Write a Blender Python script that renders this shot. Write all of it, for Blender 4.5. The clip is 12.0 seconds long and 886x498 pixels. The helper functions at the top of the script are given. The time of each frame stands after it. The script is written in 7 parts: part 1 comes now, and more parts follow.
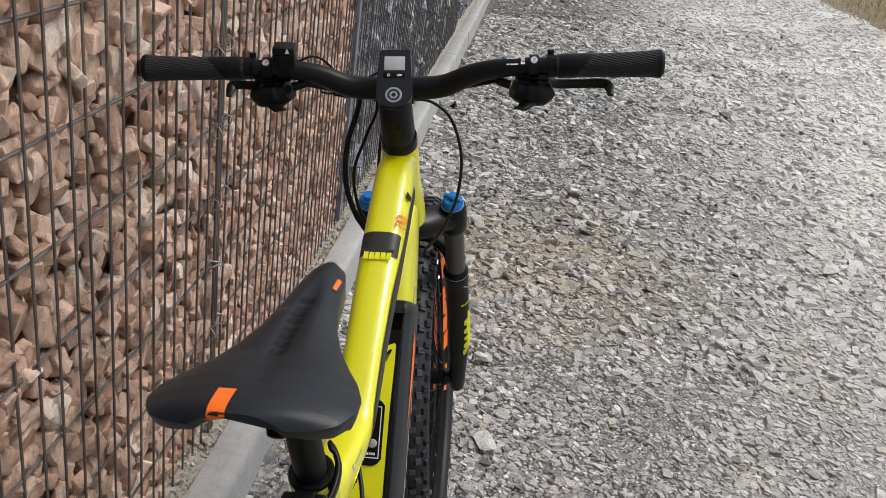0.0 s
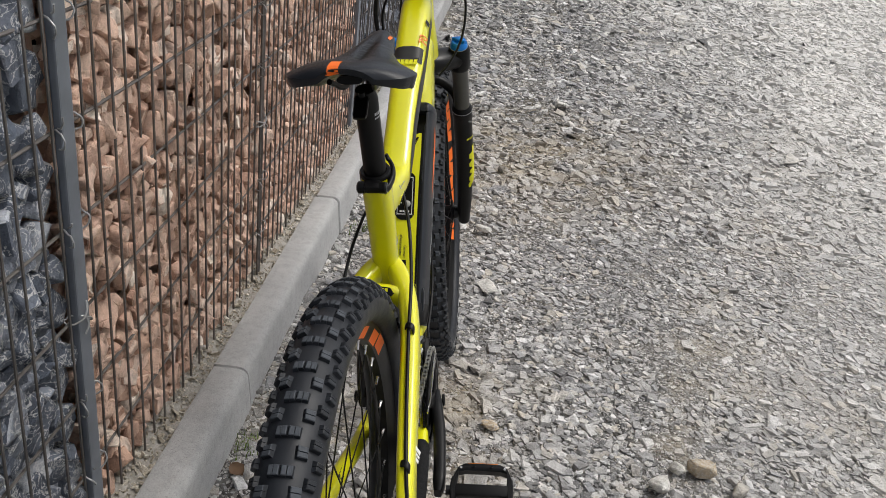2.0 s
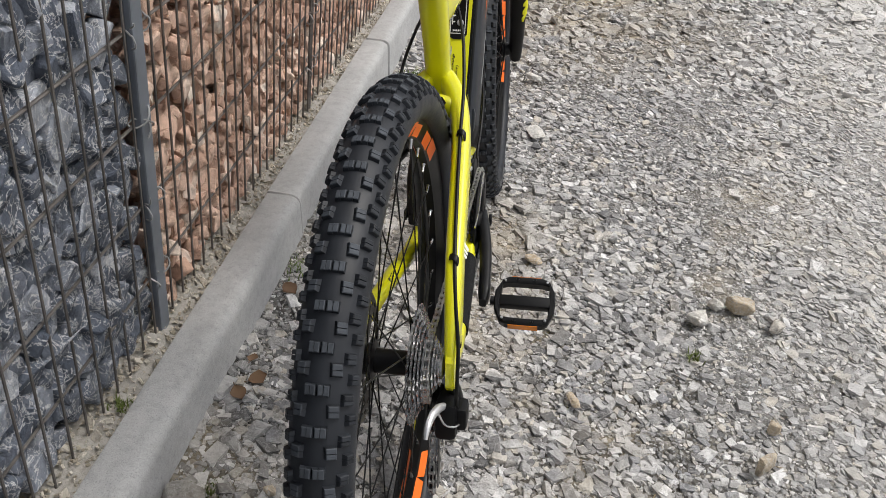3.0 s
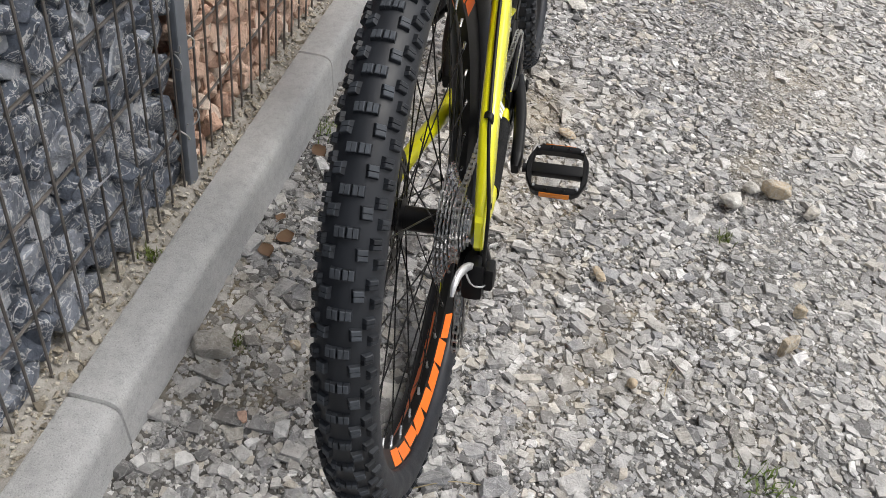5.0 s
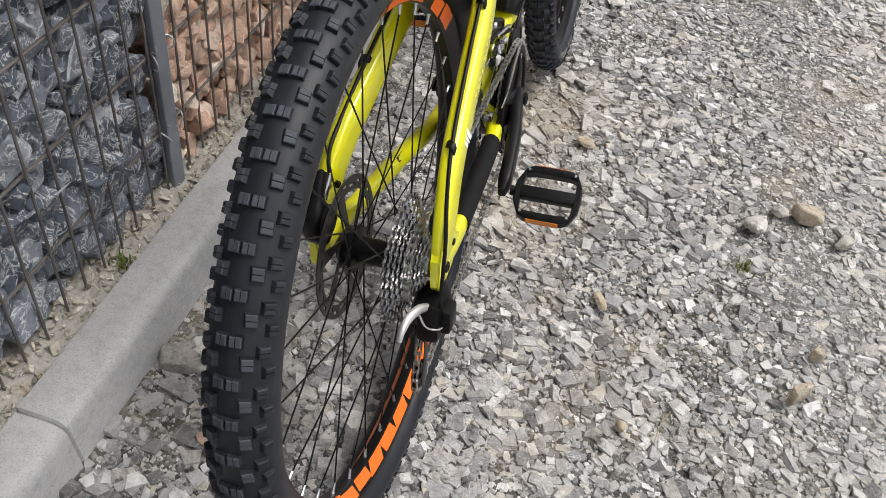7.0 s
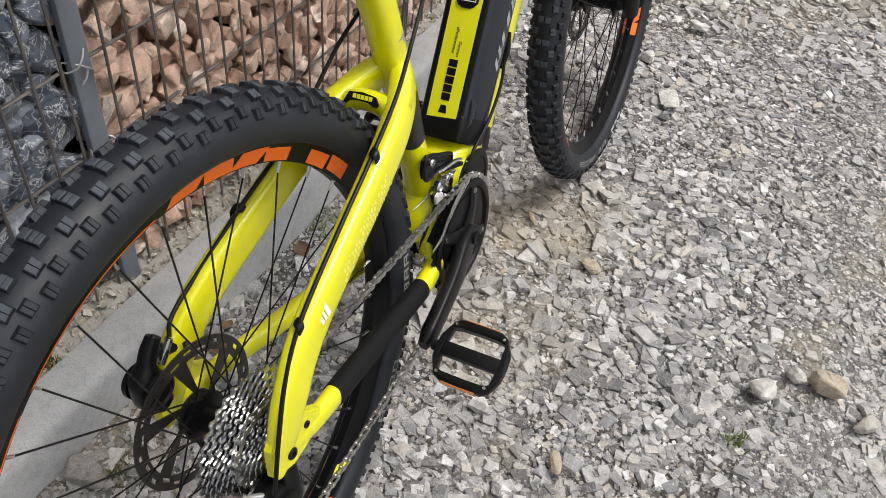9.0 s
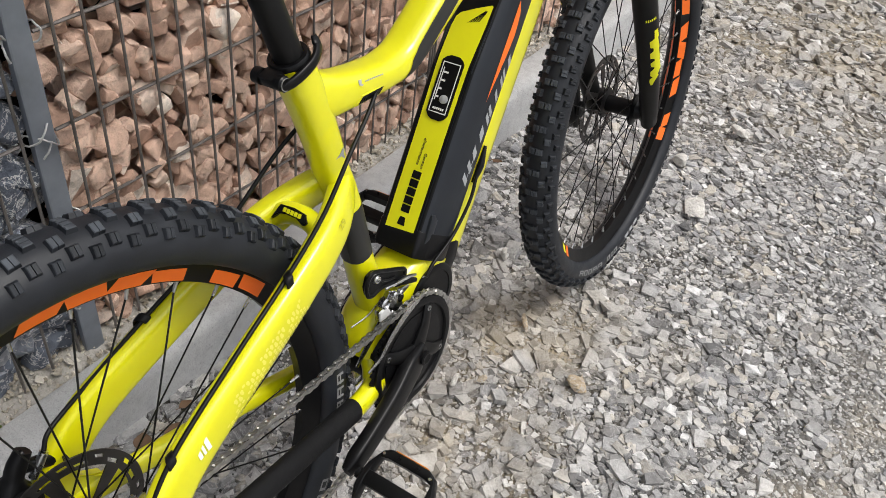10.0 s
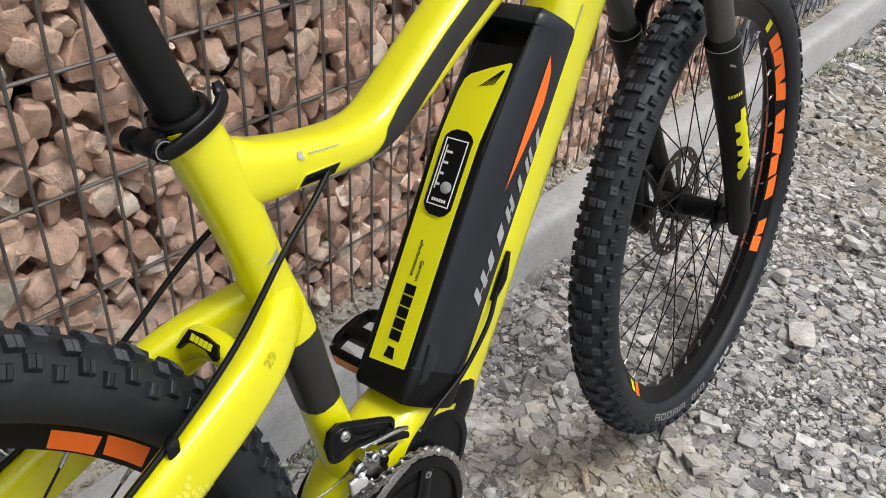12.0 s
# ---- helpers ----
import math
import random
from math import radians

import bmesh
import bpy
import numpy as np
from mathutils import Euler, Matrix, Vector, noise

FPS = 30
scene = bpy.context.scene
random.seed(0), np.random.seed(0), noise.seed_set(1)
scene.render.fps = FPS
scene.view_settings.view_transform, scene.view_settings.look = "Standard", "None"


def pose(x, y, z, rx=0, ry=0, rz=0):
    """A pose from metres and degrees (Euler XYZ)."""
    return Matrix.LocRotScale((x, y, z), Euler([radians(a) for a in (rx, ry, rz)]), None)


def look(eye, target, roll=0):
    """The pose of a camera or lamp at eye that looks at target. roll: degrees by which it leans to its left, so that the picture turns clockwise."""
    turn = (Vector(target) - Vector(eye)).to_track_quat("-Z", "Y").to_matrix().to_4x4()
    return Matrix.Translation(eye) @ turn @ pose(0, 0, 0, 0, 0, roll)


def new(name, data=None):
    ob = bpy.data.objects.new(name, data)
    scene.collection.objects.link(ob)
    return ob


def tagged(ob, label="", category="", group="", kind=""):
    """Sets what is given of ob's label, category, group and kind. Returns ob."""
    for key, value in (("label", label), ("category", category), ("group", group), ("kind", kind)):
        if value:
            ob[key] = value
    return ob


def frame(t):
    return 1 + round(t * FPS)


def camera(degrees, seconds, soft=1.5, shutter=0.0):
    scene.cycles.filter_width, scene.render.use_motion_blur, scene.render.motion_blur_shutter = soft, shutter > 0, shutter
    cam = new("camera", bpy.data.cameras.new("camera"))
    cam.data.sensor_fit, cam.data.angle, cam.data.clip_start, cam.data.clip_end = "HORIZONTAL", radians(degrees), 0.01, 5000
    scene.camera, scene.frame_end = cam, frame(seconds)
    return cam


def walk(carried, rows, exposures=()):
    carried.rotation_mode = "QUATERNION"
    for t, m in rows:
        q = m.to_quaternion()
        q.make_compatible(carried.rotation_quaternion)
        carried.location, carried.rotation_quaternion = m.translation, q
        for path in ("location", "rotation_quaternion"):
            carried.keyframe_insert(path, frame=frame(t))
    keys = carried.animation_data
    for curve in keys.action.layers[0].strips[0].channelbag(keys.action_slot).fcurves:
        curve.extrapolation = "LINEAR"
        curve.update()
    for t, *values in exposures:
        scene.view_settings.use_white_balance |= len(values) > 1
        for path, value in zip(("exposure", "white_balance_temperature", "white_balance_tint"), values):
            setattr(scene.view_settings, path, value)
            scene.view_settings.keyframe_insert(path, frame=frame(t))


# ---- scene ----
cam = camera(55.05, 12.0, soft=0.5)
PATH = [
    (0, (-0.0937, -0.0825, 1.3745), (-0.1838, 1.7366, 0.5482), 10.22),
    (0.5, (-0.0421, -0.2200, 1.3566), (-0.1291, 1.5987, 0.5289), 10.98),
    (1, (-0.0555, -0.3391, 1.3334), (-0.1128, 1.4749, 0.4931), 11.63),
    (1.5, (-0.0680, -0.4584, 1.3111), (-0.1197, 1.3353, 0.4279), 9.97),
    (2, (-0.0629, -0.5434, 1.2813), (-0.1241, 1.2447, 0.3876), 8.90),
    (2.5, (-0.0537, -0.6007, 1.2526), (-0.1586, 1.1373, 0.2685), 7.95),
    (3, (-0.0532, -0.6155, 1.2110), (-0.1608, 1.0147, 0.0574), 9.65),
    (3.5, (-0.0583, -0.6256, 1.1871), (-0.1634, 0.9172, -0.0813), 11.28),
    (3.7, (-0.0594, -0.6258, 1.1797), (-0.1574, 0.8863, -0.1256), 11.72),
    (5.5, (-0.0419, -0.6154, 1.1729), (-0.1593, 0.8305, -0.2040), 12.03),
    (6, (-0.0177, -0.5714, 1.1782), (-0.1564, 0.8542, -0.2177), 11.85),
    (6.5, (0.0121, -0.5248, 1.1840), (-0.1639, 0.8685, -0.2400), 11.28),
    (6.7, (0.0218, -0.5081, 1.1842), (-0.1746, 0.8765, -0.2456), 11.22),
    (8.3, (0.1759, -0.2965, 1.2084), (-0.2234, 1.0408, -0.2242), 9.81),
    (8.5, (0.1919, -0.2730, 1.2226), (-0.2366, 1.0550, -0.2102), 9.32),
    (9, (0.2266, -0.1755, 1.2437), (-0.3041, 1.1337, -0.1720), 8.44),
    (9.5, (0.2679, -0.0712, 1.2645), (-0.3777, 1.2279, -0.1123), 9.06),
    (10, (0.2986, 0.0039, 1.2822), (-0.4179, 1.2911, -0.0705), 9.85),
    (10.5, (0.3046, 0.1551, 1.2553), (-0.5195, 1.4296, -0.0473), 9.59),
    (11, (0.2728, 0.2321, 1.1758), (-0.6320, 1.4639, -0.1141), 8.21),
    (11.5, (0.2574, 0.2554, 1.1213), (-0.7212, 1.4946, -0.1062), 5.42),
    (12, (0.2468, 0.2608, 1.1016), (-0.7640, 1.5428, -0.0538), 4.44),
]
walk(cam, [(t, look(eye, target, roll)) for t, eye, target, roll in PATH], exposures=((0, 0.12), (1, 0.08), (2, 0.10), (2.5, 0.16), (3, 0.33), (3.5, 0.46), (6, 0.45), (8.5, 0.45), (9.5, 0.43), (12, 0.38)))

# ---- light: an overcast sky, soft sun from the open side ----
world = bpy.data.worlds.new("overcast_sky")
scene.world = world
world.use_nodes = True
wt = world.node_tree
for nd in list(wt.nodes):
    wt.nodes.remove(nd)
SUN_EL, SUN_AZ = 64.0, 70.0          # degrees; azimuth clockwise from +y
sky = wt.nodes.new("ShaderNodeTexSky")
sky.sky_type = "NISHITA"
sky.sun_disc = False
sky.sun_elevation, sky.sun_rotation = radians(SUN_EL), radians(SUN_AZ)
sky.air_density, sky.dust_density, sky.ozone_density = 1.0, 4.0, 1.0
hsv = wt.nodes.new("ShaderNodeHueSaturation")
hsv.inputs["Saturation"].default_value = 0.3
bgn = wt.nodes.new("ShaderNodeBackground")
bgn.inputs["Strength"].default_value = 0.142
wout = wt.nodes.new("ShaderNodeOutputWorld")
wt.links.new(sky.outputs[0], hsv.inputs["Color"])
wt.links.new(hsv.outputs[0], bgn.inputs["Color"])
wt.links.new(bgn.outputs[0], wout.inputs[0])
sun_data = bpy.data.lights.new("sun", "SUN")
sun_data.energy, sun_data.angle, sun_data.color = 1.25, radians(16), (1.0, 0.97, 0.92)
sun = new("sun", sun_data)
sun_dir = Vector((math.sin(radians(SUN_AZ)) * math.cos(radians(SUN_EL)), math.cos(radians(SUN_AZ)) * math.cos(radians(SUN_EL)), math.sin(radians(SUN_EL))))
sun.matrix_world = look(sun_dir * 20, (0, 0, 0))
scene.view_settings.exposure = 0.2


# ---- materials ----
def mat(name):
    m = bpy.data.materials.new(name)
    m.use_nodes = True
    t = m.node_tree
    return m, t, t.nodes["Principled BSDF"]


def nod(t, kind, **values):
    q = t.nodes.new(kind)
    for k, v in values.items():
        q.inputs[k].default_value = v
    return q


def ramp(t, fac, stops):
    q = t.nodes.new("ShaderNodeValToRGB")
    cr = q.color_ramp
    while len(cr.elements) < len(stops):
        cr.elements.new(0.5)
    for el, (p, c) in zip(cr.elements, stops):
        el.position, el.color = p, (*c, 1)
    t.links.new(fac, q.inputs[0])
    return q.outputs[0]


def mixc(t, fac, a, b, mode="MIX"):
    q = t.nodes.new("ShaderNodeMix")
    q.data_type, q.blend_type = "RGBA", mode
    for sock, v in ((q.inputs[0], fac), (q.inputs[6], a), (q.inputs[7], b)):
        if hasattr(v, "links"):
            t.links.new(v, sock)
        else:
            sock.default_value = v if isinstance(v, float) else (*v, 1)
    return q.outputs[2]


def coords(t, scale=1.0):
    g = t.nodes.new("ShaderNodeNewGeometry")
    if scale == 1.0:
        return g.outputs["Position"]
    q = t.nodes.new("ShaderNodeVectorMath")
    q.operation = "SCALE"
    q.inputs["Scale"].default_value = scale
    t.links.new(g.outputs["Position"], q.inputs[0])
    return q.outputs[0]


def noise_tex(t, scale, detail=4.0, rough=0.6):
    q = nod(t, "ShaderNodeTexNoise", Scale=scale, Detail=detail, Roughness=rough)
    t.links.new(coords(t), q.inputs["Vector"])
    return q.outputs[0]


def bump(t, b, height, strength, dist, previous=None):
    q = nod(t, "ShaderNodeBump", Strength=strength, Distance=dist)
    t.links.new(height, q.inputs["Height"])
    if previous:
        t.links.new(previous, q.inputs["Normal"])
    t.links.new(q.outputs[0], b.inputs["Normal"])
    return q.outputs[0]


def finish(name, colour, rough, metal=0.0, wear=0.12, grain=400.0, relief=0.15, coat=0.0, spec=0.5):
    """Paint, plastic or metal: colour with faint mottling at two scales, smudged gloss and a fine grain."""
    m, t, b = mat(name)
    big, fine = noise_tex(t, 14.0), noise_tex(t, grain, 2.0)
    dark = tuple(c * (1 - wear) for c in colour)
    light = tuple(min(1, c * (1 + wear * 0.6)) for c in colour)
    t.links.new(ramp(t, big, [(0.3, dark), (0.72, light)]), b.inputs["Base Color"])
    t.links.new(ramp(t, big, [(0.25, (rough * 0.8,) * 3), (0.75, (min(1, rough * 1.25),) * 3)]), b.inputs["Roughness"])
    b.inputs["Metallic"].default_value = metal
    b.inputs["Coat Weight"].default_value = coat
    b.inputs["Coat Roughness"].default_value = 0.12
    b.inputs["Specular IOR Level"].default_value = spec
    if relief:
        bump(t, b, fine, relief, 0.0006)
    return m


YELLOW = finish("yellow_paint", (0.735, 0.71, 0.0015), 0.34, wear=0.05, relief=0.03, coat=1.0, spec=0.4)
YELLOW.node_tree.nodes["Principled BSDF"].inputs["Coat Roughness"].default_value = 0.2
YELLOW_INK = finish("yellow_print", (0.76, 0.74, 0.003), 0.5, wear=0.06, relief=0.05)
BLACK = finish("black_anodised_metal", (0.0036, 0.0036, 0.004), 0.34, wear=0.2, relief=0.1, spec=0.22)
BLACK_PLASTIC = finish("black_plastic", (0.0042, 0.0042, 0.0048), 0.40, wear=0.2, relief=0.25, spec=0.2)
MATT_BLACK = finish("matt_black_paint", (0.005, 0.005, 0.005), 0.42, wear=0.15, relief=0.08, spec=0.22)
GREY_PLASTIC = finish("charcoal_plastic", (0.015, 0.018, 0.0235), 0.34, wear=0.12, relief=0.12, spec=0.32)
DARK_GREY = finish("dark_grey_print", (0.026, 0.026, 0.0245), 0.42, wear=0.1, relief=0.06, spec=0.3)
GREY_PRINT = finish("light_grey_print", (0.36, 0.37, 0.38), 0.4, wear=0.1, relief=0.05)
WHITE_PRINT = finish("white_print", (0.72, 0.72, 0.71), 0.5, wear=0.06, relief=0.05)
SIDE_PRINT = finish("grey_sidewall_print", (0.26, 0.26, 0.26), 0.6, wear=0.2, relief=0.1)
ORANGE = finish("orange_print", (0.92, 0.165, 0.012), 0.42, wear=0.08, relief=0.05)
FAINT_PRINT = finish("faint_olive_print", (0.50, 0.475, 0.02), 0.4, wear=0.1, relief=0.05)
PALE_YELLOW = finish("pale_yellow_print", (0.80, 0.75, 0.12), 0.36, wear=0.05, relief=0.04)
RED_PRINT = finish("red_print", (0.55, 0.03, 0.02), 0.45, wear=0.08, relief=0.05)
AMBER = finish("amber_reflector", (0.75, 0.22, 0.01), 0.15, wear=0.2, grain=900.0, relief=0.6)
BLUE = finish("blue_anodised_metal", (0.010, 0.22, 0.70), 0.3, metal=0.35, wear=0.12, relief=0.08)
STANCHION = finish("dark_stanchion_metal", (0.10, 0.10, 0.092), 0.32, metal=0.6, wear=0.1, relief=0.05)
STEEL = finish("bright_steel", (0.60, 0.60, 0.60), 0.26, metal=1.0, wear=0.2, relief=0.1)
DISC_STEEL = finish("dull_disc_steel", (0.075, 0.070, 0.067), 0.36, metal=0.8, wear=0.3, relief=0.15)
SILVER = finish("polished_aluminium", (0.80, 0.80, 0.80), 0.3, metal=0.7, wear=0.08, relief=0.05)
CHAIN_STEEL = finish("oiled_chain_steel", (0.54, 0.53, 0.51), 0.34, metal=1.0, wear=0.35, relief=0.2)
SPOKE_BLACK = finish("black_spoke_steel", (0.006, 0.006, 0.006), 0.35, wear=0.1, relief=0.0, spec=0.25)
CABLE = finish("black_cable_housing", (0.005, 0.005, 0.005), 0.38, wear=0.15, relief=0.1, spec=0.22)
SCREEN = finish("grey_display_glass", (0.50, 0.51, 0.515), 0.12, wear=0.05, relief=0.0)
NEOPRENE = finish("black_neoprene", (0.006, 0.006, 0.0065), 0.75, wear=0.2, grain=1500.0, relief=0.7, spec=0.2)


def rubber_material():
    m, t, b = mat("tyre_rubber")
    dust, fine = noise_tex(t, 35.0, 6.0), noise_tex(t, 900.0, 2.0)
    c = ramp(t, dust, [(0.35, (0.0070, 0.0084, 0.0115)), (0.62, (0.0125, 0.0146, 0.0192)), (0.8, (0.026, 0.028, 0.032))])
    t.links.new(c, b.inputs["Base Color"])
    t.links.new(ramp(t, dust, [(0.3, (0.42,) * 3), (0.7, (0.60,) * 3)]), b.inputs["Roughness"])
    b.inputs["Specular IOR Level"].default_value = 0.42
    bump(t, b, fine, 0.25, 0.0005)
    return m


RUBBER = rubber_material()


def knob_material():
    m, t, b = mat("worn_tread_rubber")
    g = t.nodes.new("ShaderNodeNewGeometry")
    fine = noise_tex(t, 500.0, 3.0)
    c = ramp(t, g.outputs["Random Per Island"], [(0.0, (0.007, 0.0085, 0.011)), (1.0, (0.020, 0.023, 0.0285))])
    t.links.new(c, b.inputs["Base Color"])
    b.inputs["Roughness"].default_value = 0.55
    b.inputs["Specular IOR Level"].default_value = 0.35
    bump(t, b, fine, 0.4, 0.0006)
    return m


KNOB = knob_material()
WORN = finish("dusty_worn_tread", (0.058, 0.065, 0.075), 0.62, wear=0.4, grain=300.0, relief=0.4, spec=0.25)


def saddle_material():
    m, t, b = mat("black_saddle_cover")
    fine, big = noise_tex(t, 1100.0, 2.0), noise_tex(t, 12.0)
    t.links.new(ramp(t, big, [(0.3, (0.0095, 0.0115, 0.0155)), (0.7, (0.0145, 0.0172, 0.0225))]), b.inputs["Base Color"])
    b.inputs["Roughness"].default_value = 0.32
    b.inputs["Specular IOR Level"].default_value = 0.34
    bump(t, b, fine, 0.5, 0.0006)
    return m


SADDLE = saddle_material()


def grip_material():
    m, t, b = mat("ribbed_grip_rubber")
    w = nod(t, "ShaderNodeTexWave", Scale=120.0, Distortion=2.5)
    w.inputs["Detail Scale"].default_value = 0.25
    w.bands_direction = "Z"
    t.links.new(coords(t), w.inputs["Vector"])
    b.inputs["Base Color"].default_value = (0.019, 0.020, 0.022, 1)
    b.inputs["Specular IOR Level"].default_value = 0.25
    b.inputs["Roughness"].default_value = 0.6
    bump(t, b, w.outputs[0], 0.8, 0.0012)
    return m


GRIP = grip_material()


def soil_and_far_light(t, c, clay=1.0):
    """Tan soil by the front wheel; brighter light further out from the wall, painted pale."""
    blob = None
    for x, y, r in ((-0.10, 1.10, 0.30), (-0.03, 0.82, 0.20), (0.12, 2.9, 0.9)):
        sub = t.nodes.new("ShaderNodeVectorMath")
        sub.operation = "DISTANCE"
        flat = t.nodes.new("ShaderNodeVectorMath")
        flat.operation = "MULTIPLY"
        flat.inputs[1].default_value = (1, 1, 0)
        t.links.new(coords(t), flat.inputs[0])
        t.links.new(flat.outputs[0], sub.inputs[0])
        sub.inputs[1].default_value = (x, y, 0)
        near = t.nodes.new("ShaderNodeMapRange")
        near.inputs["From Min"].default_value, near.inputs["From Max"].default_value = r, r * 0.2
        t.links.new(sub.outputs["Value"], near.inputs["Value"])
        if blob is None:
            blob = near.outputs[0]
        else:
            mx = t.nodes.new("ShaderNodeMath")
            mx.operation = "MAXIMUM"
            t.links.new(blob, mx.inputs[0])
            t.links.new(near.outputs[0], mx.inputs[1])
            blob = mx.outputs[0]
    # thinner patches of the same soil all over the drive
    patch = t.nodes.new("ShaderNodeMath")
    patch.operation = "MAXIMUM"
    t.links.new(ramp(t, noise_tex(t, 2.3, 3.0), [(0.52, (0.04,) * 3), (0.68, (0.55,) * 3)]), patch.inputs[0])
    t.links.new(blob, patch.inputs[1])
    soil = t.nodes.new("ShaderNodeMath")
    soil.operation = "MULTIPLY"
    t.links.new(patch.outputs[0], soil.inputs[0])
    t.links.new(ramp(t, noise_tex(t, 9.0, 5.0), [(0.34, (0, 0, 0)), (0.60, (0.85 * clay,) * 3)]), soil.inputs[1])
    c = mixc(t, soil.outputs[0], c, (0.43, 0.36, 0.25))
    # brighter open side of the drive, mixed in as a paler colour along x
    sx = t.nodes.new("ShaderNodeSeparateXYZ")
    t.links.new(coords(t), sx.inputs[0])
    far = t.nodes.new("ShaderNodeMapRange")
    far.inputs["From Min"].default_value, far.inputs["From Max"].default_value = 0.35, 1.9
    far.inputs["To Max"].default_value = 1.6
    t.links.new(sx.outputs[0], far.inputs["Value"])
    k = t.nodes.new("ShaderNodeMath")
    k.operation = "MULTIPLY"
    t.links.new(far.outputs[0], k.inputs[0])
    t.links.new(noise_tex(t, 0.9, 3.0), k.inputs[1])
    return mixc(t, k.outputs[0], c, (0.77, 0.745, 0.705))


def rock_material(name, stops, veins, vein_colour, spread=0.22, dusty=False):
    """Broken stone: a colour of its own for each piece, mottled, with pale veins and a rough face."""
    m, t, b = mat(name)
    g = t.nodes.new("ShaderNodeNewGeometry")
    oi = t.nodes.new("ShaderNodeObjectInfo")
    add = t.nodes.new("ShaderNodeMath")
    add.operation = "ADD"
    t.links.new(g.outputs["Random Per Island"], add.inputs[0])
    t.links.new(oi.outputs["Random"], add.inputs[1])
    fr = t.nodes.new("ShaderNodeMath")
    fr.operation = "FRACT"
    t.links.new(add.outputs[0], fr.inputs[0])
    own = ramp(t, fr.outputs[0], stops)
    mott, fine = noise_tex(t, 38.0, 8.0, 0.68), noise_tex(t, 320.0, 4.0, 0.7)
    shade = ramp(t, mott, [(0.28, (1 - spread * 1.6,) * 3), (0.5, (1, 1, 1)), (0.74, (1 + spread,) * 3)])
    c = mixc(t, 1.0, own, shade, "MULTIPLY")
    if veins:
        v = nod(t, "ShaderNodeTexNoise", Scale=30.0, Detail=6.0, Roughness=0.6, Distortion=1.4)
        t.links.new(coords(t), v.inputs["Vector"])
        line = ramp(t, v.outputs[0], [(0.472, (0, 0, 0)), (0.497, (1, 1, 1)), (0.505, (0.8, 0.8, 0.8)), (0.522, (0, 0, 0))])
        k = t.nodes.new("ShaderNodeMath")
        k.operation = "MULTIPLY"
        k.inputs[1].default_value = veins
        t.links.new(line, k.inputs[0])
        c = mixc(t, k.outputs[0], c, vein_colour)
    # soil on the stones, plus the far light painted into their colour
    if dusty:
        c = soil_and_far_light(t, c, 0.62)
    t.links.new(c, b.inputs["Base Color"])
    b.inputs["Roughness"].default_value = 0.85
    n1 = bump(t, b, mott, 0.75, 0.014)
    bump(t, b, fine, 0.7, 0.0025, n1)
    return m


RED_ROCK = rock_material("pink_sandstone", [(0.0, (0.43, 0.265, 0.195)), (0.25, (0.60, 0.40, 0.305)), (0.55, (0.72, 0.525, 0.415)), (0.75, (0.53, 0.34, 0.25)), (0.9, (0.78, 0.625, 0.52)), (1.0, (0.85, 0.75, 0.65))], 0.0, (1, 1, 1), 0.30)
DARK_ROCK = rock_material("blue_grey_veined_rock", [(0.0, (0.078, 0.093, 0.122)), (0.5, (0.130, 0.148, 0.186)), (0.8, (0.195, 0.214, 0.255)), (1.0, (0.40, 0.42, 0.46))], 1.0, (0.62, 0.62, 0.62), 0.35)
GREY_GRAVEL = rock_material("crushed_grey_limestone", [(0.0, (0.12, 0.119, 0.120)), (0.22, (0.30, 0.294, 0.288)), (0.48, (0.55, 0.537, 0.520)), (0.68, (0.25, 0.252, 0.261)), (0.84, (0.50, 0.460, 0.395)), (0.93, (0.65, 0.640, 0.625)), (1.0, (0.74, 0.733, 0.722))], 0.4, (0.64, 0.63, 0.61), 0.36, True)
BROWN_ROCK = rock_material("tan_stone", [(0.0, (0.44, 0.345, 0.235)), (1.0, (0.54, 0.455, 0.34))], 0.8, (0.56, 0.54, 0.50), 0.36)
PALE_ROCK = rock_material("pale_stone", [(0.0, (0.58, 0.555, 0.51)), (1.0, (0.70, 0.68, 0.635))], 0.4, (0.40, 0.36, 0.30), 0.34)


def ground_material():
    m, t, b = mat("gravel_bed")
    vo = nod(t, "ShaderNodeTexVoronoi", Scale=85.0, Randomness=1.0)
    t.links.new(coords(t), vo.inputs["Vector"])
    vs = nod(t, "ShaderNodeTexVoronoi", Scale=240.0, Randomness=1.0)
    t.links.new(coords(t), vs.inputs["Vector"])
    sep = t.nodes.new("ShaderNodeSeparateColor")
    t.links.new(vo.outputs["Color"], sep.inputs[0])
    # dark tones carry the shade that lies between the loose stones
    own = ramp(t, sep.outputs[0], [(0.0, (0.045, 0.043, 0.041)), (0.5, (0.105, 0.102, 0.097)), (0.85, (0.19, 0.186, 0.177)), (1.0, (0.35, 0.342, 0.325))])
    big = noise_tex(t, 1.7, 4.0)
    dirt = ramp(t, big, [(0.5, (1, 1, 1)), (0.66, (0.86, 0.77, 0.63))])
    c = mixc(t, 1.0, own, dirt, "MULTIPLY")
    c = soil_and_far_light(t, c)
    t.links.new(c, b.inputs["Base Color"])
    b.inputs["Roughness"].default_value = 0.92
    inv = t.nodes.new("ShaderNodeMath")
    inv.operation = "SUBTRACT"
    inv.inputs[0].default_value = 1.0
    t.links.new(vo.outputs["Distance"], inv.inputs[1])
    n1 = bump(t, b, inv.outputs[0], 0.9, 0.008)
    bump(t, b, vs.outputs["Distance"], 0.6, 0.003, n1)
    return m


GROUND = ground_material()


